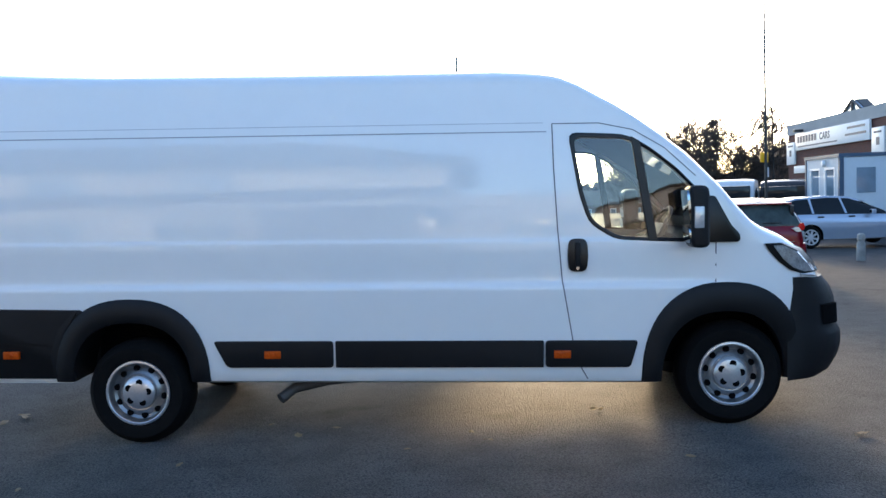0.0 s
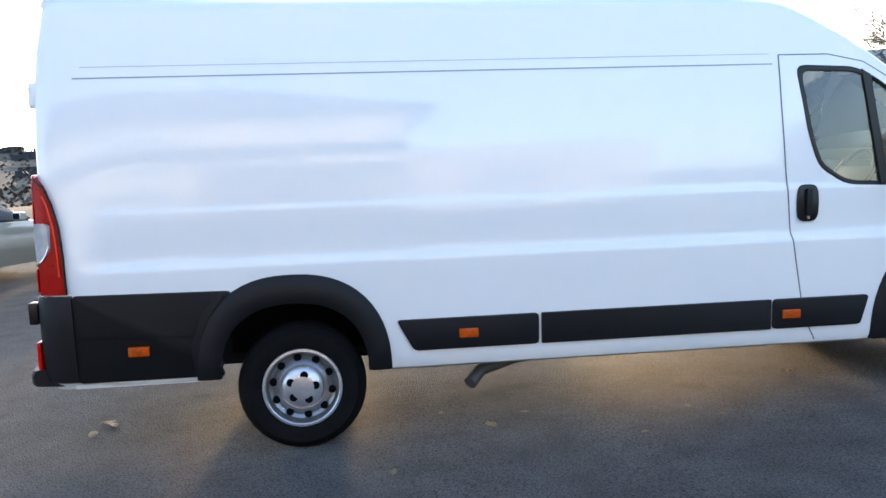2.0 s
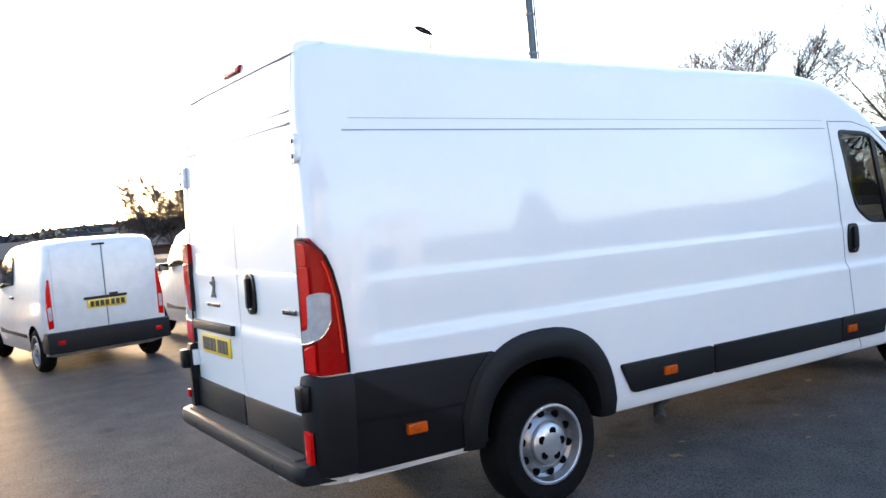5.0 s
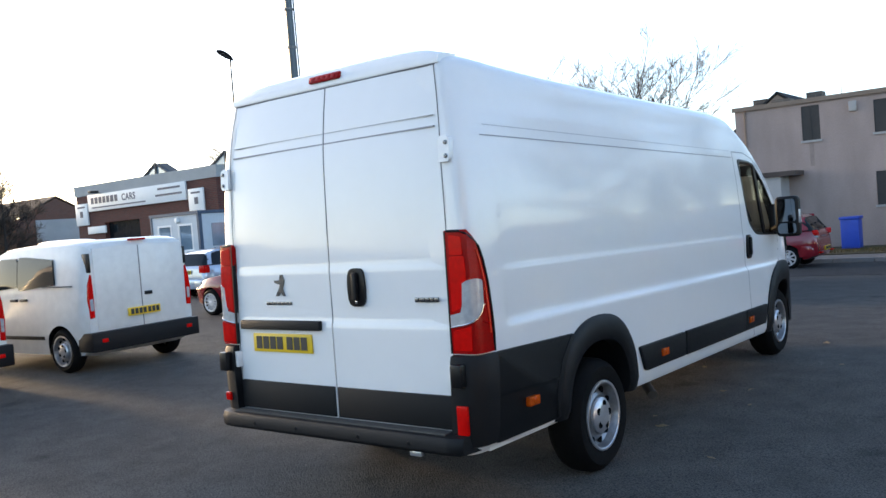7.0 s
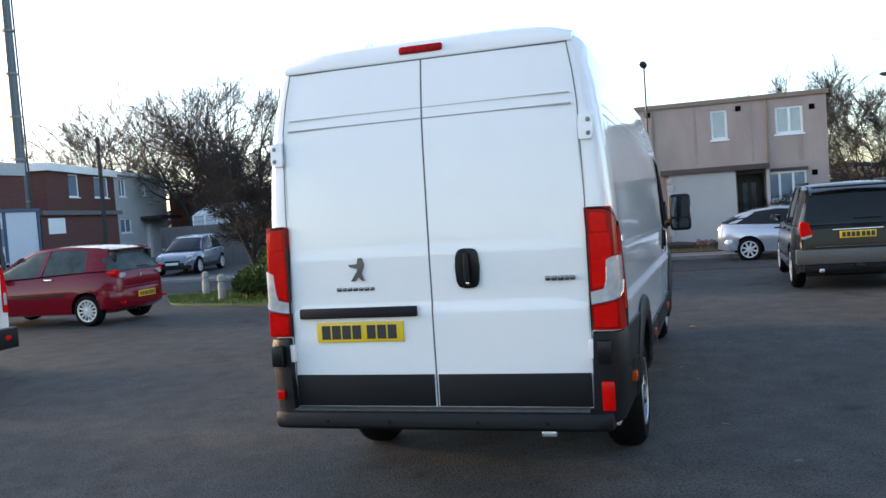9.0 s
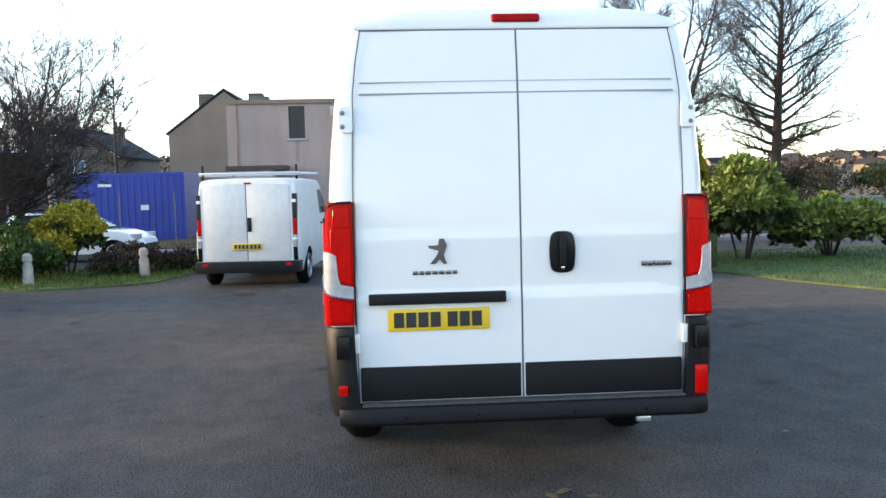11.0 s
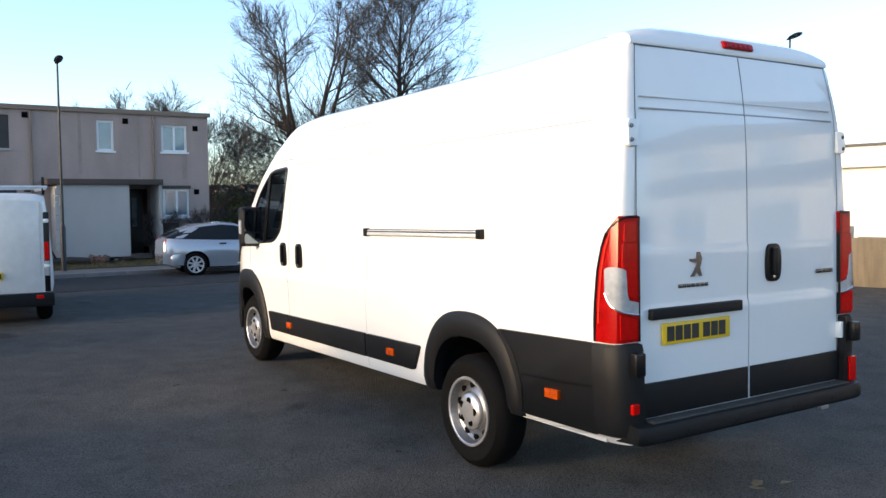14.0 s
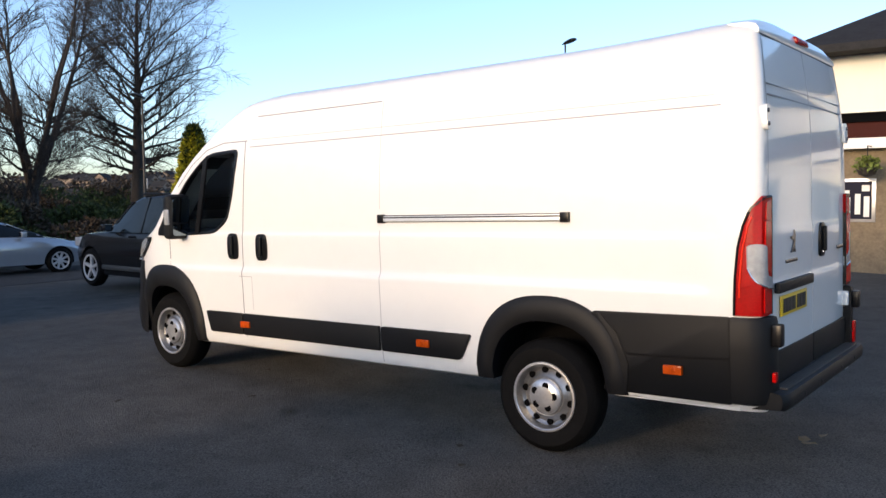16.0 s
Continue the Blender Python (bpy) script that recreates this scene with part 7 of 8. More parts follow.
def hanging_basket(x, y, z):
    hb = thing("hanging_basket", "hanging basket of green plants on a bracket", "plant", x, y, z, 0, "hanging baskets")
    part("basket", lathe([(0.02, -0.16), (0.14, -0.12), (0.20, 0.0), (0.18, 0.01)], 14, Matrix.Rotation(math.pi / 2, 4, "X")), BARK, hb)
    part("bracket", tube([(0, 0, 0.0), (0, 0, 0.42), (0, -0.35, 0.42)], 0.012, 5), BLACK_POLE, hb)
    vs, fs = [], []
    rr = random.Random(5)
    for k in range(260):
        a, e, r_ = rr.uniform(0, math.tau), rr.uniform(-0.5, 1.3), rr.uniform(0.12, 0.26)
        c = Vector((r_ * math.cos(a) * math.cos(e), r_ * math.sin(a) * math.cos(e), r_ * math.sin(e) * 0.9 + 0.02))
        d, q = Vector((rr.uniform(-1, 1), rr.uniform(-1, 1), rr.uniform(-1, 1))).normalized() * 0.05, Vector((rr.uniform(-1, 1), rr.uniform(-1, 1), rr.uniform(-1, 1))).normalized() * 0.03
        i = len(vs)
        vs += [c - d, c + q, c + d, c - q]
        fs.append((i, i + 1, i + 2, i + 3))
    raw("foliage", vs, fs, LEAF_LAUREL, hb)


hanging_basket(4.1, -12.4, 1.75)
hanging_basket(0.7, -11.9, 2.0)
ab = thing("pavement_sign", "white pavement sign board on timber legs", "sign", 4.3, -10.9, -0.12, 15)
for s in (-1, 1):
    pn = part("sign_panel", box(-0.32, 0.32, -0.02, 0.02, 0.1, 1.05, 0.008), TIMBER, ab, m=Matrix.Rotation(radians(10 * s), 4, "X"))
    part("sheet", box(-0.25, 0.25, s * 0.021, s * 0.026, 0.2, 0.98), SIGN, pn)
    for k in range(3):
        part("sheet_bar", box(-0.2, 0.2, s * 0.026, s * 0.029, 0.32 + 0.22 * k, 0.34 + 0.22 * k), SIGN_INK, pn)


# ---- street furniture ----
def street_lamp(x, y, h, label, r=0.05, arm=0.5, rz=0, dark=True, plate=False):
    z = ground_z(x, y)
    sl = thing("street_lamp", label, "lamp", x, y, z, rz, "street lamps")
    m_ = BLACK_POLE if dark else POLE
    part("base_section", tube([(0, 0, 0), (0, 0, 1.3), (0, 0, 1.4)], [r * 1.7, r * 1.7, r], 10), m_, sl)
    part("column", tube([(0, 0, 1.3), (0, 0, h)], [r, r * 0.6], 10), m_, sl)
    head = loft([[(u, w * math.cos(q), h + 0.02 + 0.20 * u + 0.55 * w * math.sin(q) * (1.0 if math.sin(q) > 0 else 0.5)) for q in [math.tau * i / 10 for i in range(10)]]
                 for u, w in ((-arm * 0.28, 0.025), (-arm * 0.10, 0.055), (arm * 0.15, 0.10), (arm * 0.55, 0.115), (arm * 0.85, 0.085), (arm, 0.03))])
    hd = part("lamp_head", head, m_, sl)
    part("lens", prism([(arm * 0.2, h - 0.005 + 0.04 * arm), (arm * 0.75, h - 0.005 + 0.15 * arm), (arm * 0.75, h + 0.02 + 0.15 * arm), (arm * 0.2, h + 0.02 + 0.04 * arm)], -0.06, 0.06, "y"), CLEAR_LENS, hd)
    part("inspection_label", box(-r - 0.008, -r + 0.004, -0.05, 0.05, 1.9, 2.12), SIGN, sl)
    if plate:
        part("yellow_plate", box(-0.10, 0.10, -r - 0.04, -r, 2.24, 2.46, 0.01), YELLOW_BOX, sl, "yellow notice plate")
    return sl


street_lamp(8.85, 13.2, 6.05, "slim black street lamp with a yellow notice plate", 0.034, 0.55, 200, True, True)
street_lamp(20.7, 0.22, 5.75, "tall black street lamp on the pavement", 0.042, 0.5, 180)
street_lamp(13.8, -5.2, 3.85, "short black lamp post beside the lawn", 0.035, 0.28, 90)
street_lamp(8.44, -14.26, 5.5, "slim black street lamp beside the pub", 0.038, 0.36, 170)
mast = thing("lattice_mast", "tall grey segmented mast behind the cabin", "mast", 23.2, 26.3, -0.4)
for k in range(12):
    part("mast_section", tube([(0, 0, 1.8 * k), (0, 0, 1.8 * k + 1.74)], [0.26 - 0.011 * k, 0.25 - 0.011 * k], 8), POLE, mast)
    part("mast_collar", tube([(0, 0, 1.8 * k + 1.70), (0, 0, 1.8 * k + 1.80)], 0.285 - 0.011 * k, 8), KERB, mast)
part("cable_riser", tube([(0.20, -0.26, 0), (0.10, -0.16, 21)], 0.04, 5), BLACK_POLE, mast)
for x, y, h, m_, lab in ((21.3, 20.7, 5.6, BARK, "timber telegraph pole"), (15.6, 8.9, 3.9, CONCRETE, "pale concrete post"), (1.0, 40.0, 11.0, POLE, "tall thin grey pole beyond the car park")):
    tp = thing("pole", lab + " standing on the verge" if h < 9 else lab, "pole", x, y, ground_z(x, y))
    part("pole_shaft", tube([(0, 0, 0), (0, 0, h)], [0.10, 0.07], 8), m_, tp)
    part("pole_bracket", box(-0.3, 0.05, -0.04, 0.04, h * 0.88, h * 0.88 + 0.06), POLE, tp)


def bollard(x, y, h=0.62, r=0.095, tilt=0.0, material=CONCRETE, label="weathered concrete bollard at the edge of the asphalt"):
    bo = thing("bollard", label, "bollard", x, y, ground_z(x, y), 0, "bollards")
    b = lathe([(r * 1.05, -0.1), (r, 0.05), (r * 0.95, h * 0.62), (r * 0.72, h * 0.68), (r * 0.72, h * 0.74), (r * 0.92, h * 0.78), (r * 0.85, h * 0.94), (r * 0.4, h)], 14, Matrix.Rotation(math.pi / 2, 4, "X"))
    part("bollard_post", b, material, bo, m=Matrix.Rotation(radians(tilt), 4, "Y"))


for x, y, tl in ((-1.95, 10.4, 2), (9.95, 14.0, -2), (10.75, 12.7, 1), (12.35, 10.5, 3), (10.5, 8.85, -2), (10.05, 7.25, 1), (11.2, 5.5, -4), (13.1, 4.75, 2), (-4.6, 10.6, 1)):
    bollard(x, y, 0.62, 0.095, tl)
tpst = thing("timber_post", "broad weathered timber post on the lawn edge", "post", 5.3, -7.5, 0.03)
part("post_block", box(-0.14, 0.14, -0.10, 0.10, -0.1, 0.50, 0.02), TIMBER, tpst)
tpst = thing("timber_post", "dark green timber post beside the lawn", "post", 9.6, -5.25, -0.03)
part("post_block", box(-0.09, 0.09, -0.09, 0.09, -0.1, 0.62, 0.02), LEAF_DARK, tpst)

fence = thing("panel_fence", "dark brown panel fence with concrete posts", "fence", 5.2, -11.6, -0.03, -4)
for k in range(6):
    u = 1.85 * k
    part("fence_post", box(u - 0.06, u + 0.06, -0.06, 0.06, 0.0, 1.12, 0.01), CONCRETE, fence, "pale concrete post")
    if k < 5:
        part("gravel_board", box(u + 0.06, u + 1.79, -0.025, 0.025, 0.02, 0.20), CONCRETE, fence)
        for j in range(11):
            part("fence_board", box(u + 0.065 + 0.157 * j, u + 0.215 + 0.157 * j, -0.014 if j % 2 else -0.004, 0.014 if j % 2 else 0.022, 0.20, 1.0), FENCE, fence)
site = thing("wire_fence", "grey mesh site fence beside the container", "fence", 24.6, 8.2, ground_z(24.6, 8), 90)
for k in range(4):
    part("fence_post", tube([(1.9 * k, 0, 0), (1.9 * k, 0, 1.9)], 0.03, 6), POLE, site)
    if k < 3:
        for j in range(10):
            part("fence_wire", tube([(1.9 * k, 0, 0.15 + 0.19 * j), (1.9 * k + 1.9, 0, 0.15 + 0.19 * j)], 0.006, 3), POLE, site)

GREY_BOARD = mat("weathered_grey_board", (0.125, 0.125, 0.122), 0.85, var=0.3, scale=3, stretch=(4, 4, 0.4))
yard = thing("timber_fence", "grey weathered board fence beside the glasshouse", "fence", 31.4, 25.6, ground_z(31.4, 23), -90)
for k in range(32):
    part("fence_board", box(0.16 * k, 0.16 * k + 0.15, -0.012 if k % 2 else 0.0, 0.012 if k % 2 else 0.02, 0.0, 2.05), GREY_BOARD, yard)
for k in range(4):
    part("fence_post", box(1.6 * k, 1.6 * k + 0.09, 0.03, 0.12, 0.0, 2.0), TIMBER, yard)


# ---- trees and plants ----
def add_limb(vs, fs, path, radii, sides):
    base = len(vs)
    u = None
    for i, p in enumerate(path):
        d = (path[min(i + 1, len(path) - 1)] - path[max(i - 1, 0)]).normalized()
        u = d.orthogonal().normalized() if u is None else (u - d * u.dot(d)).normalized()
        w = d.cross(u)
        for k in range(sides):
            a = math.tau * k / sides
            vs.append(p + (u * math.cos(a) + w * math.sin(a)) * radii[i])
    for i in range(len(path) - 1):
        for k in range(sides):
            a, b = base + i * sides + k, base + i * sides + (k + 1) % sides
            fs.append((a, b, b + sides, a + sides))


def winter_tree(name, label, seed, height, trunk_r, reach, form="round", stems=1, limbs=22, shoots=10, twigs=8, thin=0.006, bare=0.25, lift=0.05, twig=TWIG):
    """A leafless tree: a tapered trunk, limbs that fill an oval crown, and shoots and twigs along them.
    form: 'leader' for one straight trunk to the top, 'round' for a trunk that forks into rising boughs."""
    rr = random.Random(seed)
    tv, tf, cv, cf = [], [], [], []

    def way(p, d, length, n, up, wob):
        pts, q, dd = [p.copy()], p.copy(), d.normalized()
        for _ in range(n):
            dd = (dd + Vector((rr.gauss(0, wob), rr.gauss(0, wob), rr.gauss(0, wob) + up))).normalized()
            q = q + dd * (length / n)
            pts.append(q.copy())
        return pts

    def taper(r, n, end):
        return [r + (end - r) * k / n for k in range(n + 1)]

    def spot(pts, t):
        f = min(len(pts) - 1.001, t * (len(pts) - 1))
        i = int(f)
        return pts[i].lerp(pts[i + 1], f - i), (pts[i + 1] - pts[i]).normalized()

    def fan(d, angle, up):
        side = d.cross(Vector((rr.gauss(0, 1), rr.gauss(0, 1), rr.gauss(0, 1))))
        side = side.normalized() if side.length > 1e-4 else d.orthogonal()
        return (d * math.cos(angle) + side * math.sin(angle) + Vector((0, 0, up))).normalized()

    def brush(pts, length, r):
        """Shoots and twigs along one limb."""
        for _ in range(shoots):
            t = rr.uniform(0.18, 1.0)
            p, d = spot(pts, t)
            L = length * (0.52 - 0.26 * t) * rr.uniform(0.65, 1.25)
            shoot = way(p, fan(d, rr.uniform(0.5, 1.0), 0.18), L, 3, lift, 0.12)
            rs = max(thin * 1.3, r * (1 - 0.75 * t) * 0.42)
            add_limb(cv, cf, shoot, taper(rs, 3, thin), 3)
            for _ in range(twigs):
                p2, d2 = spot(shoot, rr.uniform(0.15, 1.0))
                tw = way(p2, fan(d2, rr.uniform(0.4, 0.9), 0.15), L * rr.uniform(0.25, 0.6), 1, lift, 0.10)
                add_limb(cv, cf, tw, taper(thin, 1, thin * 0.5), 3)

    def bough(p, d, length, r, up=0.06):
        pts = way(p, d, length, 5, up, 0.09)
        add_limb(tv, tf, pts, taper(r, 5, thin * 1.6), 5)
        brush(pts, length, r)
        return pts

    def crown(z):
        k = (z / height - bare) / (1 - bare)
        return reach * max(0.12, math.sin(math.pi * min(0.97, 0.20 + 0.78 * k)) ** 0.8)

    if form == "leader":
        trunk = way(Vector((0, 0, -0.15)), Vector((0.01, 0.01, 1)), height * 0.98, 12, 0.03, 0.022)
        add_limb(tv, tf, trunk, taper(trunk_r, 12, thin * 2), 8)
        for k in range(limbs):
            t = bare + (0.97 - bare) * (k + rr.random()) / limbs
            p, d = spot(trunk, t)
            a = k * 2.4 + rr.uniform(-0.5, 0.5)
            rise = 0.25 + 1.3 * ((t - bare) / (1 - bare)) ** 1.4 + rr.uniform(-0.1, 0.2)
            L = crown(t * height) * rr.uniform(0.8, 1.12)
            bough(p, Vector((math.cos(a), math.sin(a), rise)), L * (1 + 0.25 * rise), max(thin * 2, trunk_r * (1 - t) * 0.42), 0.03)
    else:
        for j in range(stems):
            a0 = math.tau * j / stems + rr.uniform(-0.4, 0.4)
            base = Vector((0.12 * math.cos(a0), 0.12 * math.sin(a0), -0.15)) if stems > 1 else Vector((0, 0, -0.15))
            tilt = 0.22 if stems > 1 else 0.02
            stem = way(base, Vector((tilt * math.cos(a0), tilt * math.sin(a0), 1)), height * (bare + 0.05), 4, 0.03, 0.05)
            add_limb(tv, tf, stem, taper(trunk_r, 4, trunk_r * 0.74), 8)
            mains = max(2, round(6 / stems))
            for m in range(mains):
                a = a0 + math.tau * m / mains / (1 if stems == 1 else 2) + rr.uniform(-0.4, 0.4)
                out = reach * rr.uniform(0.30, 0.72)
                tall = height * rr.uniform(0.78, 0.98) - stem[-1].z
                d = Vector((math.cos(a) * out * 1.5, math.sin(a) * out * 1.5, tall))
                main = way(spot(stem, rr.uniform(0.72, 1.0))[0], d, math.hypot(out, tall), 7, 0.05, 0.08)
                rm = trunk_r * rr.uniform(0.45, 0.62)
                add_limb(tv, tf, main, taper(rm, 7, thin * 1.6), 6)
                brush(main, tall * 0.55, rm * 0.6)
                for _ in range(max(2, limbs // (mains * stems))):
                    t = rr.uniform(0.12, 0.95)
                    p, dd = spot(main, t)
                    b = a + rr.gauss(0, 1.2)
                    L = crown(p.z) * rr.uniform(0.55, 0.95)
                    bough(p, Vector((math.cos(b), math.sin(b), 0.20 + 0.6 * t)), L, max(thin * 1.8, rm * (1 - 0.8 * t) * 0.5))
    t = thing(name, label, "tree", 0, 0, 0, 0, "bare trees")
    raw("trunk", tv, tf, BARK, t, "dark bark trunk and limbs", True)
    raw("crown", cv, cf, twig, t, "bare twiggy crown", True)
    return t


def plant_tree(src, spots):
    first = True
    for x, y, k, rz in spots:
        if first:
            src.matrix_basis = pose(x, y, ground_z(x, y) - 0.05, 0, 0, rz) @ Matrix.Scale(k, 4)
            first = False
        else:
            c = copy_thing(src, pose(x, y, ground_z(x, y) - 0.05, 0, 0, rz))
            c.scale = (k, k, k)


oval = winter_tree("tree", "tall bare tree with a straight trunk and oval crown", 61, 13.2, 0.34, 3.9, "leader", 1, 60, 20, 12, 0.0060, 0.24, 0.0)
plant_tree(oval, [(33.9, -17.8, 1.0, 40)])
vase = winter_tree("tree", "bare winter tree forking into upswept limbs", 29, 11.8, 0.30, 3.6, "round", 1, 60, 15, 9, 0.0065, 0.16, 0.08)
plant_tree(vase, [(31.5, -11.7, 1.0, 0)])
small = winter_tree("tree", "smaller bare tree with a rounded twiggy crown", 83, 7.0, 0.10, 3.6, "round", 2, 40, 15, 10, 0.0065, 0.14, 0.04)
plant_tree(small, [(39.0, -6.6, 1.05, 0), (35.5, -8.2, 0.88, 120), (42.0, -10.5, 1.0, 250), (28.6, -9.6, 0.72, 75), (24.7, -3.3, 0.26, 80), (24.4, -5.2, 0.27, 310)])
belt = winter_tree("tree", "rounded bare winter tree behind the houses", 17, 10.0, 0.19, 5.0, "round", 1, 50, 12, 7, 0.0080, 0.20, 0.05, TWIG_HAZED)
plant_tree(belt, [(48.1, 46.5, 1.0, 0), (54.0, 48.8, 1.18, 70), (57.2, 48.0, 1.26, 150), (58.7, 46.1, 1.32, 220), (45.6, 33.8, 1.18, 300), (49.0, 34.0, 1.28, 30), (47.6, 29.6, 1.18, 190),
                  (64.0, 29.9, 1.40, 260), (68.6, 29.4, 1.58, 330), (46.7, 58.3, 1.06, 130), (50.2, 57.9, 1.08, 90)])
thicket = winter_tree("tree", "dense many-stemmed bare thicket tree", 37, 7.0, 0.09, 4.2, "round", 4, 56, 14, 10, 0.0105, 0.06, 0.03, TWIG_HAZED)
plant_tree(thicket, [(20.8, 62.0, 1.15, 0), (18.0, 61.5, 1.05, 60), (22.9, 63.0, 1.0, 140), (15.8, 62.0, 0.95, 200), (13.6, 62.4, 0.78, 260), (25.0, 62.5, 0.85, 320)])
slim = winter_tree("tree", "slim bare tree standing beside the thicket", 43, 8.6, 0.12, 1.5, "leader", 1, 22, 8, 6, 0.014, 0.3, 0.05)
plant_tree(slim, [(24.3, 59.5, 1.0, 0), (33.5, 12.9, 0.85, 200)])
gnarl = winter_tree("tree", "small gnarled bare tree on the grass island", 57, 4.1, 0.13, 2.3, "round", 2, 56, 20, 11, 0.0062, 0.24, -0.01)
plant_tree(gnarl, [(13.4, 9.35, 1.0, 0)])
nests = random.Random(3)
for x, y, z in ((20.8, 62.6, 7.0), (18.2, 61.6, 5.2)):
    nb = thing("bird_nest", "dark twig nest high in the bare thicket", "nest", x, y, z)
    vs, fs = [], []
    for k in range(90):
        a, b = Vector([nests.gauss(0, 0.22) for _ in range(3)]), Vector([nests.gauss(0, 0.22) for _ in range(3)])
        add_limb(vs, fs, [a, (a + b) / 2, b], [0.03, 0.035, 0.03], 3)
    raw("nest_twigs", vs, fs, TWIG, nb)


def leaf_mass(seed, count, shape, size, elong=1.6):
    """Leaves as small folded quads; shape(rr) gives a place and the way outwards."""
    rr = random.Random(seed)
    vs, fs = [], []
    for _ in range(count):
        c, out = shape(rr)
        t = (out + Vector((rr.gauss(0, 0.7), rr.gauss(0, 0.7), rr.gauss(0, 0.7)))).normalized()
        s = t.orthogonal().normalized()
        s = (s * math.cos(rr.uniform(0, 6)) + t.cross(s) * math.sin(rr.uniform(0, 6))).normalized()
        k = size * rr.uniform(0.6, 1.4)
        i = len(vs)
        nrm = t.cross(s) * k * 0.25
        vs += [c, c + t * k * elong * 0.5 + s * k * 0.5 + nrm, c + t * k * elong, c + t * k * elong * 0.5 - s * k * 0.5 + nrm]
        fs.append((i, i + 1, i + 2, i + 3))
    return vs, fs


def clumpy(centres):
    def shape(rr):
        cx, cy, cz, r, sq = rr.choice(centres)
        d = Vector((rr.gauss(0, 1), rr.gauss(0, 1), abs(rr.gauss(0.2, 1)))).normalized()
        k = r * rr.uniform(0.72, 1.05)
        return Vector((cx, cy, cz)) + Vector((d.x * k, d.y * k, d.z * k * sq)), d
    return shape


def bush(label, x, y, rx, ry, h, material, count, size, seed, name="bush"):
    rr = random.Random(seed)
    z = ground_z(x, y)
    b = thing(name, label, "bush", x, y, z, 0, "bushes")
    centres = []
    for k in range(16):
        a, q = rr.uniform(0, math.tau), rr.uniform(0.0, 0.75) ** 0.6
        r = rr.uniform(0.26, 0.42) * min(rx, ry, h)
        centres.append((rx * q * math.cos(a), ry * q * math.sin(a), max(0.02, (h - r) * math.sqrt(max(0, 1 - q * q)) * rr.uniform(0.55, 1.0)), r, 1.0))
    # core leaves take the dark green, so the bush's inner shade is painted in
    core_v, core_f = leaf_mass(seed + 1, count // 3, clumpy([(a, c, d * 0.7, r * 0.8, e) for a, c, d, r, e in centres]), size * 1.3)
    vs, fs = leaf_mass(seed, count, clumpy(centres), size)
    raw("foliage", vs, fs, material, b)
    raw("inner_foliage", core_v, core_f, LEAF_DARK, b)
    sv, sf = [], []
    for k in range(9):
        a = rr.uniform(0, math.tau)
        add_limb(sv, sf, [Vector((0.1 * math.cos(a), 0.1 * math.sin(a), 0)), Vector((rx * 0.3 * math.cos(a), ry * 0.3 * math.sin(a), h * 0.4)), Vector((rx * 0.5 * math.cos(a), ry * 0.5 * math.sin(a), h * 0.7))], [0.025, 0.018, 0.008], 4)
    raw("branching_stem", sv, sf, BARK, b)
    return b


def conifer(label, x, y, r, h, material, count, seed):
    z = ground_z(x, y)
    c = thing("conifer", label, "tree", x, y, z, 0, "conifers")

    def shape(rr):
        t = rr.random() ** 1.3
        a = rr.uniform(0, math.tau)
        w = r * (1 - t) ** 0.62 * min(1, 0.55 + t * 4) * (1 + 0.22 * math.sin(5 * a + 9 * t) + 0.14 * math.sin(11 * a - 14 * t)) * rr.uniform(0.75, 1.03)
        return Vector((w * math.cos(a), w * math.sin(a), 0.12 * h + t * h * 0.88)), Vector((math.cos(a) * 0.7, math.sin(a) * 0.7, 0.9)).normalized()
    vs, fs = leaf_mass(seed, count, shape, 0.045, 2.6)
    raw("foliage", vs, fs, material, c)

    def inner(rr):
        p, o = shape(rr)
        return Vector((p.x * 0.7, p.y * 0.7, p.z)), o
    # inner leaves in dark green: shade within the cone is put into the colour
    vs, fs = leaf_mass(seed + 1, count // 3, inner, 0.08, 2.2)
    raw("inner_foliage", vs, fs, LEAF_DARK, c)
    part("trunk", tube([(0, 0, 0), (0, 0, h * 0.8)], [0.08, 0.02], 6), BARK, c)


conifer("yellow-green conifer beside the lawn", 13.1, -6.0, 0.58, 3.15, LEAF_CONIFER, 19000, 4)
conifer("brown and yellow-green conifer beside the brown fence", 10.1, -13.1, 0.74, 3.3, LEAF_MIXED, 8000, 7)
bush("broad laurel bush with pale mottled leaves", 11.2, -6.55, 1.25, 1.0, 2.15, LEAF_LAUREL, 5200, 0.10, 21)
bush("laurel bush behind the dark car", 11.6, -8.6, 1.2, 1.1, 1.35, LEAF_LAUREL, 3200, 0.10, 22)
bush("low rounded green bush on the grass island", 10.9, 7.9, 1.05, 0.85, 1.0, LEAF_GREEN, 5200, 0.06, 23)
bush("bright yellow-green bush on the grass island", 12.5, 7.45, 0.8, 0.82, 1.68, LEAF_YELLOW, 7000, 0.06, 24)
bush("green bush beside the yellow one", 12.5, 8.35, 0.75, 0.7, 1.25, LEAF_GREEN, 2600, 0.07, 25)
bush("low brown winter hedge on the grass island", 12.0, 6.0, 0.9, 0.75, 0.72, LEAF_BROWN, 3000, 0.05, 26)
bush("low brown winter hedge on the grass island", 12.6, 5.1, 0.7, 0.5, 0.55, LEAF_BROWN, 1800, 0.05, 27)
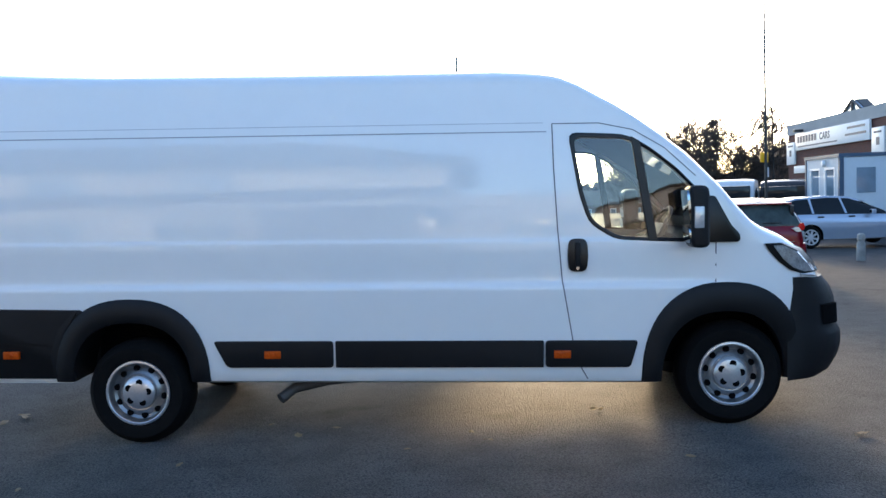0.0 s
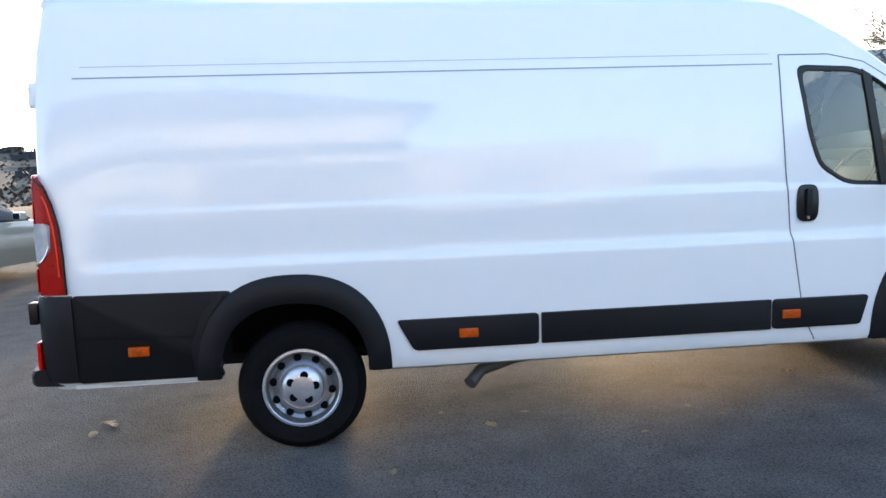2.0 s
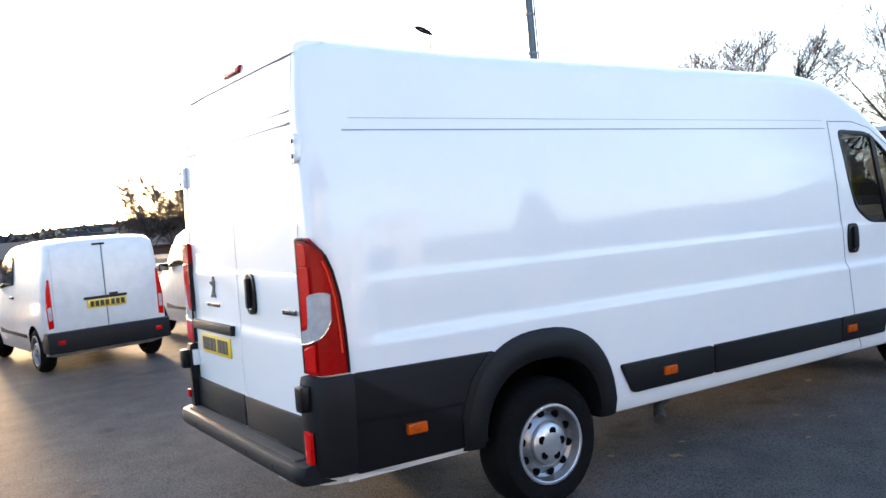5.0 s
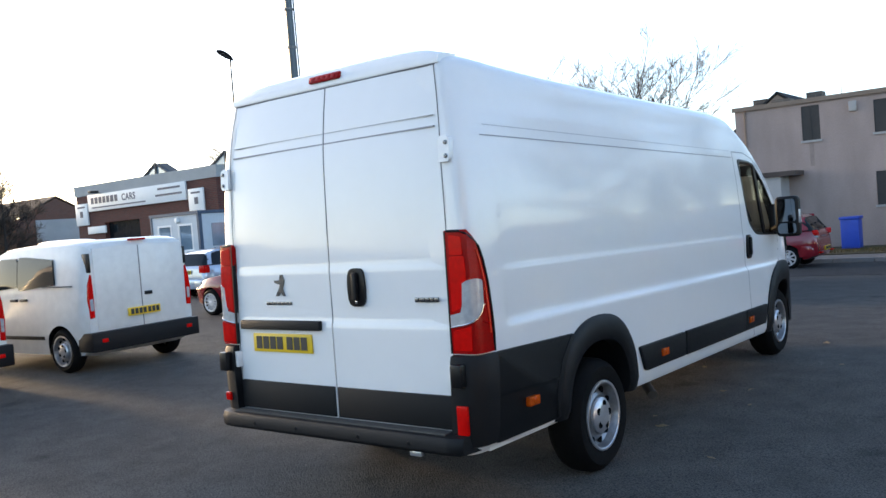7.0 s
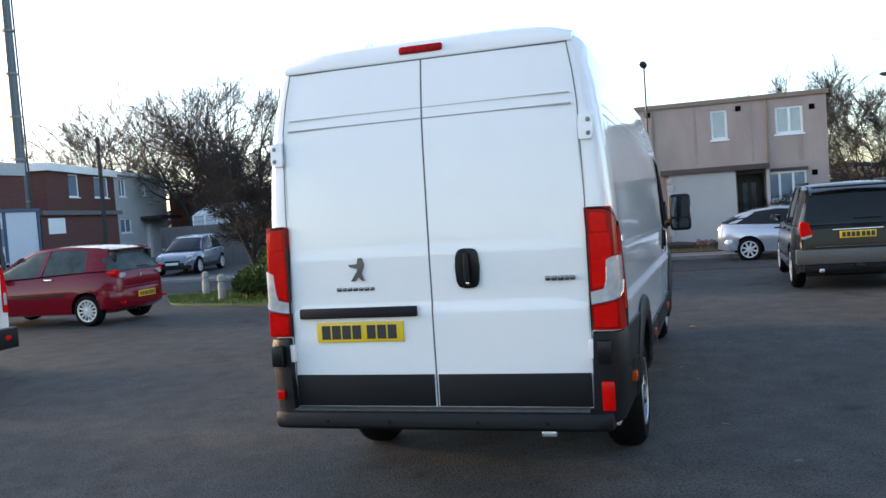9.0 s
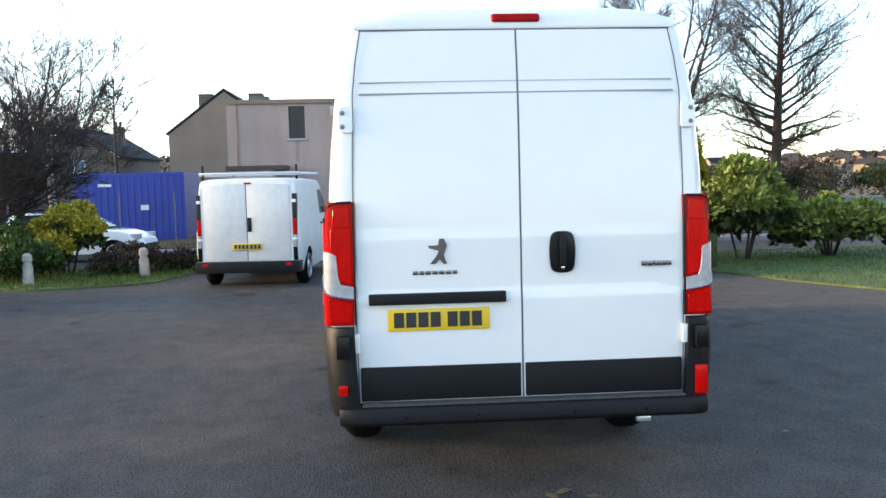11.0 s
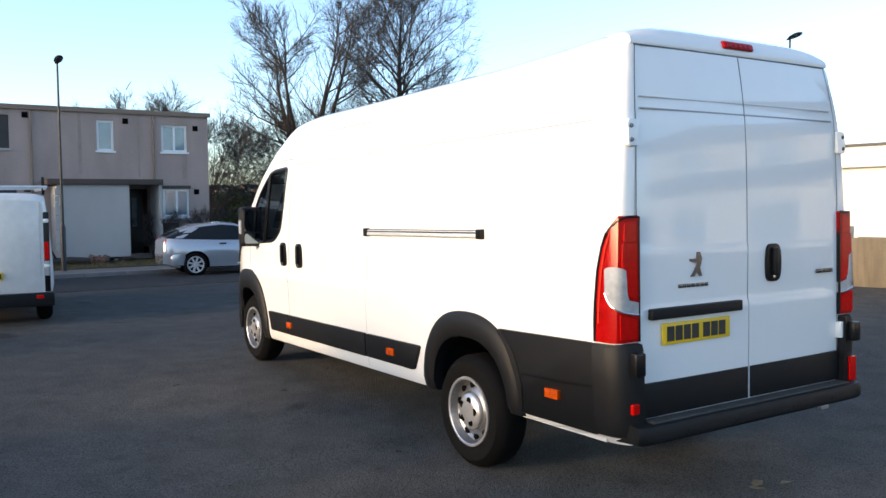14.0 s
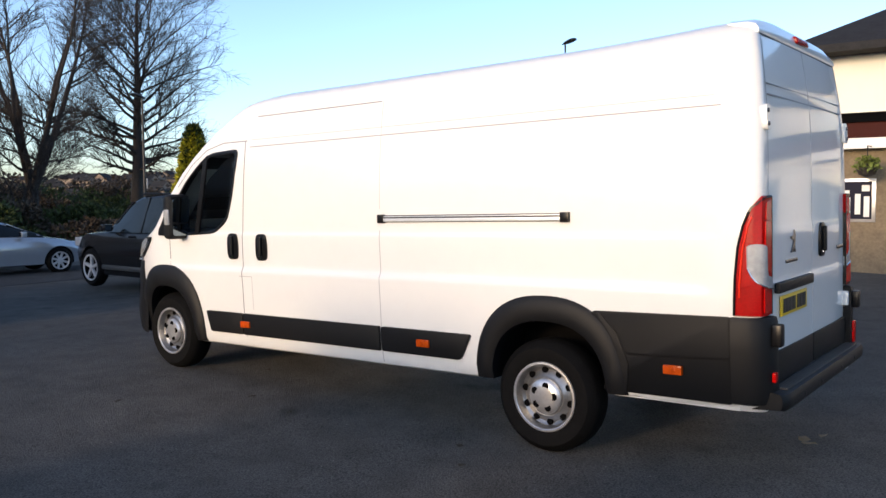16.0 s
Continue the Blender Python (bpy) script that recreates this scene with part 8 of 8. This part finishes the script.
for k, (x, y, r, h) in enumerate(((24.0, -6.6, 1.6, 1.9), (26.5, -7.6, 1.8, 2.2), (29.0, -8.6, 1.8, 2.0), (31.5, -10.0, 2.0, 2.3), (22.6, -9.0, 1.2, 1.3), (24.6, -3.9, 0.6, 0.9), (26.0, -11.0, 1.8, 1.8), (34.0, -13.0, 2.2, 2.3), (27.5, -15.5, 2.0, 1.6), (38.0, -18.5, 2.4, 2.0))):
    bush("dark brown overgrown shrub below the trees", x, y, r, r, h, LEAF_BROWN if k % 3 else LEAF_DARK, 2600, 0.10, 40 + k)

for k, (x, y, r, h) in enumerate(((49.0, -14.5, 3.2, 3.0), (51.5, -19.0, 3.4, 3.3), (53.5, -24.0, 3.4, 3.0), (54.5, -29.5, 3.6, 3.4), (53.5, -35.5, 3.6, 3.1), (51.0, -41.5, 3.6, 3.3), (46.5, -47.0, 3.6, 3.0), (46.0, -9.5, 3.0, 2.8), (44.0, -4.5, 2.6, 2.4))):
    bush("dark winter hedge along the far side of the park", x, y, r, r, h, LEAF_BROWN if k % 2 else LEAF_DARK, 3400, 0.13, 80 + k, "hedge")


# grass blades on the lawns and the rough verge
def inside(p, poly):
    c = False
    for (x1, y1), (x2, y2) in zip(poly, poly[1:] + poly[:1]):
        if (y1 > p[1]) != (y2 > p[1]) and p[0] < (x2 - x1) * (p[1] - y1) / (y2 - y1) + x1:
            c = not c
    return c


def blades(name, label, place, count, h, seed, material=BLADES):
    rr = random.Random(seed)
    vs, fs = [], []
    for _ in range(count):
        x, y = place(rr)
        z = ground_z(x, y) + 0.03
        a, k = rr.uniform(0, math.tau), h * rr.uniform(0.5, 1.5)
        d = Vector((math.cos(a), math.sin(a), 0))
        lean = Vector((rr.gauss(0, 0.35), rr.gauss(0, 0.35), 1)) * k
        p = Vector((x, y, z))
        i = len(vs)
        vs += [p - d * 0.012, p + d * 0.012, p + lean]
        fs.append((i, i + 1, i + 2))
    tagged(raw(name, vs, fs, material), label, "grass", kind="stuff")


def in_poly(poly):
    xs_, ys_ = [p[0] for p in poly], [p[1] for p in poly]

    def place(rr):
        while True:
            p = (rr.uniform(min(xs_), max(xs_)), rr.uniform(min(ys_), max(ys_)))
            if inside(p, poly):
                return p
    return place


blades("grass_blades", "short green grass blades on the lawn", in_poly(LAWN), 26000, 0.05, 61)
blades("grass_blades", "rough yellow-green grass on the island", in_poly(ISLAND), 14000, 0.07, 62)
blades("grass_blades", "rough grass on the verge below the terrace", lambda rr: (rr.uniform(21.3, 24.2), rr.uniform(-8, 8)), 16000, 0.15, 63, VERGE_BLADES)

# fallen leaves and scraps on the asphalt
lr = random.Random(77)
for x, y, s in ((1.11, -0.91, 0.05), (-1.2, -0.22, 0.06), (-1.28, -0.38, 0.05), (2.41, -1.15, 0.035), (3.2, -0.45, 0.05), (4.75, -1.2, 0.06), (0.85, -0.6, 0.03), (1.35, -0.75, 0.03), (-1.9, 1.42, 0.05), (2.3, -0.95, 0.03), (3.27, 1.95, 0.045), (0.3, 1.52, 0.03), (1.9, -1.3, 0.025), (0.5, -1.5, 0.03), (3.6, -1.6, 0.03), (-0.3, -1.9, 0.03), (2.0, 1.35, 0.03), (2.6, 1.2, 0.03), (-2.4, 0.5, 0.03), (-1.25, -0.15, 0.05), (3.18, 0.52, 0.06), (3.64, 0.77, 0.035), (0.52, 1.23, 0.035)):
    lf = thing("fallen_leaf", "dry brown leaf lying on the asphalt" if y < 0 else "dark wet leaf lying on the asphalt", "leaf", x, y, ground_z(x, y) + 0.003, lr.uniform(0, 360), "fallen leaves")
    vs = [(s * c * (1 + 0.25 * lr.random()), s * 0.62 * d, 0.004 + 0.35 * s * lr.random()) for c, d in ((1, 0), (0.6, 0.7), (0, 1), (-0.6, 0.6), (-1, 0), (-0.5, -0.8), (0.1, -0.7), (0.7, -0.6))]
    raw("leaf_blade", vs + [(0, 0, 0.012)], [(i, (i + 1) % 8, 8) for i in range(8)], LEAF_LITTER if y < 0 else LEAF_WET, lf)

# rubble heap at the foot of the store wall
rub = random.Random(17)
heap = thing("rubble_heap", "low heap of broken bricks and slabs on the verge", "rubble", 23.75, -1.2, ground_z(23.75, -1.2) + 0.10)
for k in range(34):
    w, d, h = rub.uniform(0.10, 0.34), rub.uniform(0.08, 0.2), rub.uniform(0.05, 0.11)
    a, rad = rub.uniform(0, math.tau), abs(rub.gauss(0, 0.5))
    part("brick", box(-w / 2, w / 2, -d / 2, d / 2, 0, h, 0.012), STONE if rub.random() < 0.4 else BRICK_BROWN, heap, m=pose(0.45 * rad * math.cos(a), 1.3 * rad * math.sin(a), max(0, 0.22 - 0.28 * rad) * rub.random(), rub.uniform(-25, 25), rub.uniform(-25, 25), rub.uniform(0, 180)))
log = thing("rotten_log", "dark rotten log lying on the verge", "log", 23.5, -0.2, ground_z(23.5, -0.2) + 0.24, 78)
part("log_bark", tube([(-0.75, 0, 0), (-0.2, 0.03, 0.03), (0.4, -0.02, 0.0), (0.8, 0.05, 0.06)], [0.10, 0.12, 0.11, 0.085], 9), BARK, log)
part("snapped_branch", tube([(0.2, 0, 0.05), (0.3, 0.12, 0.3), (0.34, 0.2, 0.42)], [0.04, 0.03, 0.02], 6), BARK, log)

# far hillside: roofs and tree clumps, too many to count
fr = random.Random(8)
hv, hf, rv, rf, wv, wf = [], [], [], [], [], []
for k in range(1500):
    a = fr.uniform(0, math.tau)
    r = fr.uniform(330, 660)
    x, y = 2 + r * math.cos(a), 2 + r * math.sin(a)
    z = ground_z(x, y) - 0.3
    w, d, h, rot = fr.uniform(5, 12), fr.uniform(5, 7), fr.uniform(3.6, 5), fr.choice((0.3, 0.35, 1.9)) + fr.gauss(0, 0.06)
    c, s = math.cos(rot), math.sin(rot)

    def P(u, v, q):
        return (x + c * u - s * v, y + s * u + c * v, z + q)
    i = len(hv)
    hv += [P(-w / 2, -d / 2, 0), P(w / 2, -d / 2, 0), P(w / 2, d / 2, 0), P(-w / 2, d / 2, 0), P(-w / 2, -d / 2, h), P(w / 2, -d / 2, h), P(w / 2, d / 2, h), P(-w / 2, d / 2, h), P(-w / 2, 0, h + 2.2), P(w / 2, 0, h + 2.2)]
    hf += [(i, i + 1, i + 5, i + 4), (i + 2, i + 3, i + 7, i + 6), (i + 1, i + 2, i + 6, i + 9, i + 5), (i + 3, i, i + 4, i + 8, i + 7)]
    j = len(rv)
    rv += [P(-w / 2 - 0.3, -d / 2 - 0.4, h - 0.2), P(w / 2 + 0.3, -d / 2 - 0.4, h - 0.2), P(w / 2 + 0.3, 0, h + 2.35), P(-w / 2 - 0.3, 0, h + 2.35), P(w / 2 + 0.3, d / 2 + 0.4, h - 0.2), P(-w / 2 - 0.3, d / 2 + 0.4, h - 0.2)]
    rf += [(j, j + 1, j + 2, j + 3), (j + 3, j + 2, j + 4, j + 5)]
tagged(raw("distant_houses", hv, hf, leafy("far_house_walls", (0.24, 0.19, 0.15), 0.3)), "rows of pale stone houses on the far hillside", "houses", kind="stuff")
tagged(raw("distant_roofs", rv, rf, SLATE), "dark roofs of the far hillside houses", "roofs", kind="stuff")
for k in range(5600):
    a, r = fr.uniform(0, math.tau), fr.uniform(150, 640)
    x, y = 2 + r * math.cos(a), 2 + r * math.sin(a)
    z = ground_z(x, y)
    h, q = fr.uniform(3.5, 8), fr.uniform(2, 5)
    for j in range(18):
        b, e = fr.uniform(0, math.tau), fr.uniform(0, math.tau)
        p = Vector((x + fr.gauss(0, q * 0.5), y + fr.gauss(0, q * 0.5), z + h * fr.uniform(0.2, 1.0)))
        s = fr.uniform(0.35, 0.95) * (0.6 + r / 640)
        i = len(wv)
        wv += [p + Vector((s * math.cos(b), s * math.sin(b), -s * 0.5)), p + Vector((-s * math.sin(b), s * math.cos(b), 0)), p + Vector((-s * math.cos(b) * 0.6, -s * math.sin(b) * 0.6, s)), p + Vector((s * math.sin(b), -s * math.cos(b), s * 0.2))]
        wf.append((i, i + 1, i + 2, i + 3))
tagged(raw("distant_trees", wv, wf, leafy("far_tree_mass", (0.060, 0.047, 0.036), 0.3)), "brown winter tree clumps on the far hillside", "trees", kind="stuff")

# loose grit on the asphalt round the van
gr = random.Random(91)
gv, gf = [], []
for k in range(5200):
    x, y = gr.uniform(-5.5, 6.5), gr.gauss(0, 3.0)
    q = gr.uniform(0.0016, 0.0048) * (1.7 if gr.random() < 0.06 else 1)
    a = gr.uniform(0, math.tau)
    i = len(gv)
    for j in range(3):
        b = a + math.tau * j / 3 + gr.uniform(-0.4, 0.4)
        gv.append((x + q * math.cos(b) * gr.uniform(0.8, 1.5), y + q * math.sin(b), ground_z(x, y) - 0.001))
    gv.append((x, y, ground_z(x, y) + q * gr.uniform(0.5, 1.0)))
    gf += [(i, i + 1, i + 3), (i + 1, i + 2, i + 3), (i + 2, i, i + 3)]
tagged(raw("loose_grit", gv, gf, leafy("grit_stone", (0.16, 0.15, 0.135), 0.4)), "fine pale grit scattered over the asphalt", "grit", kind="stuff")
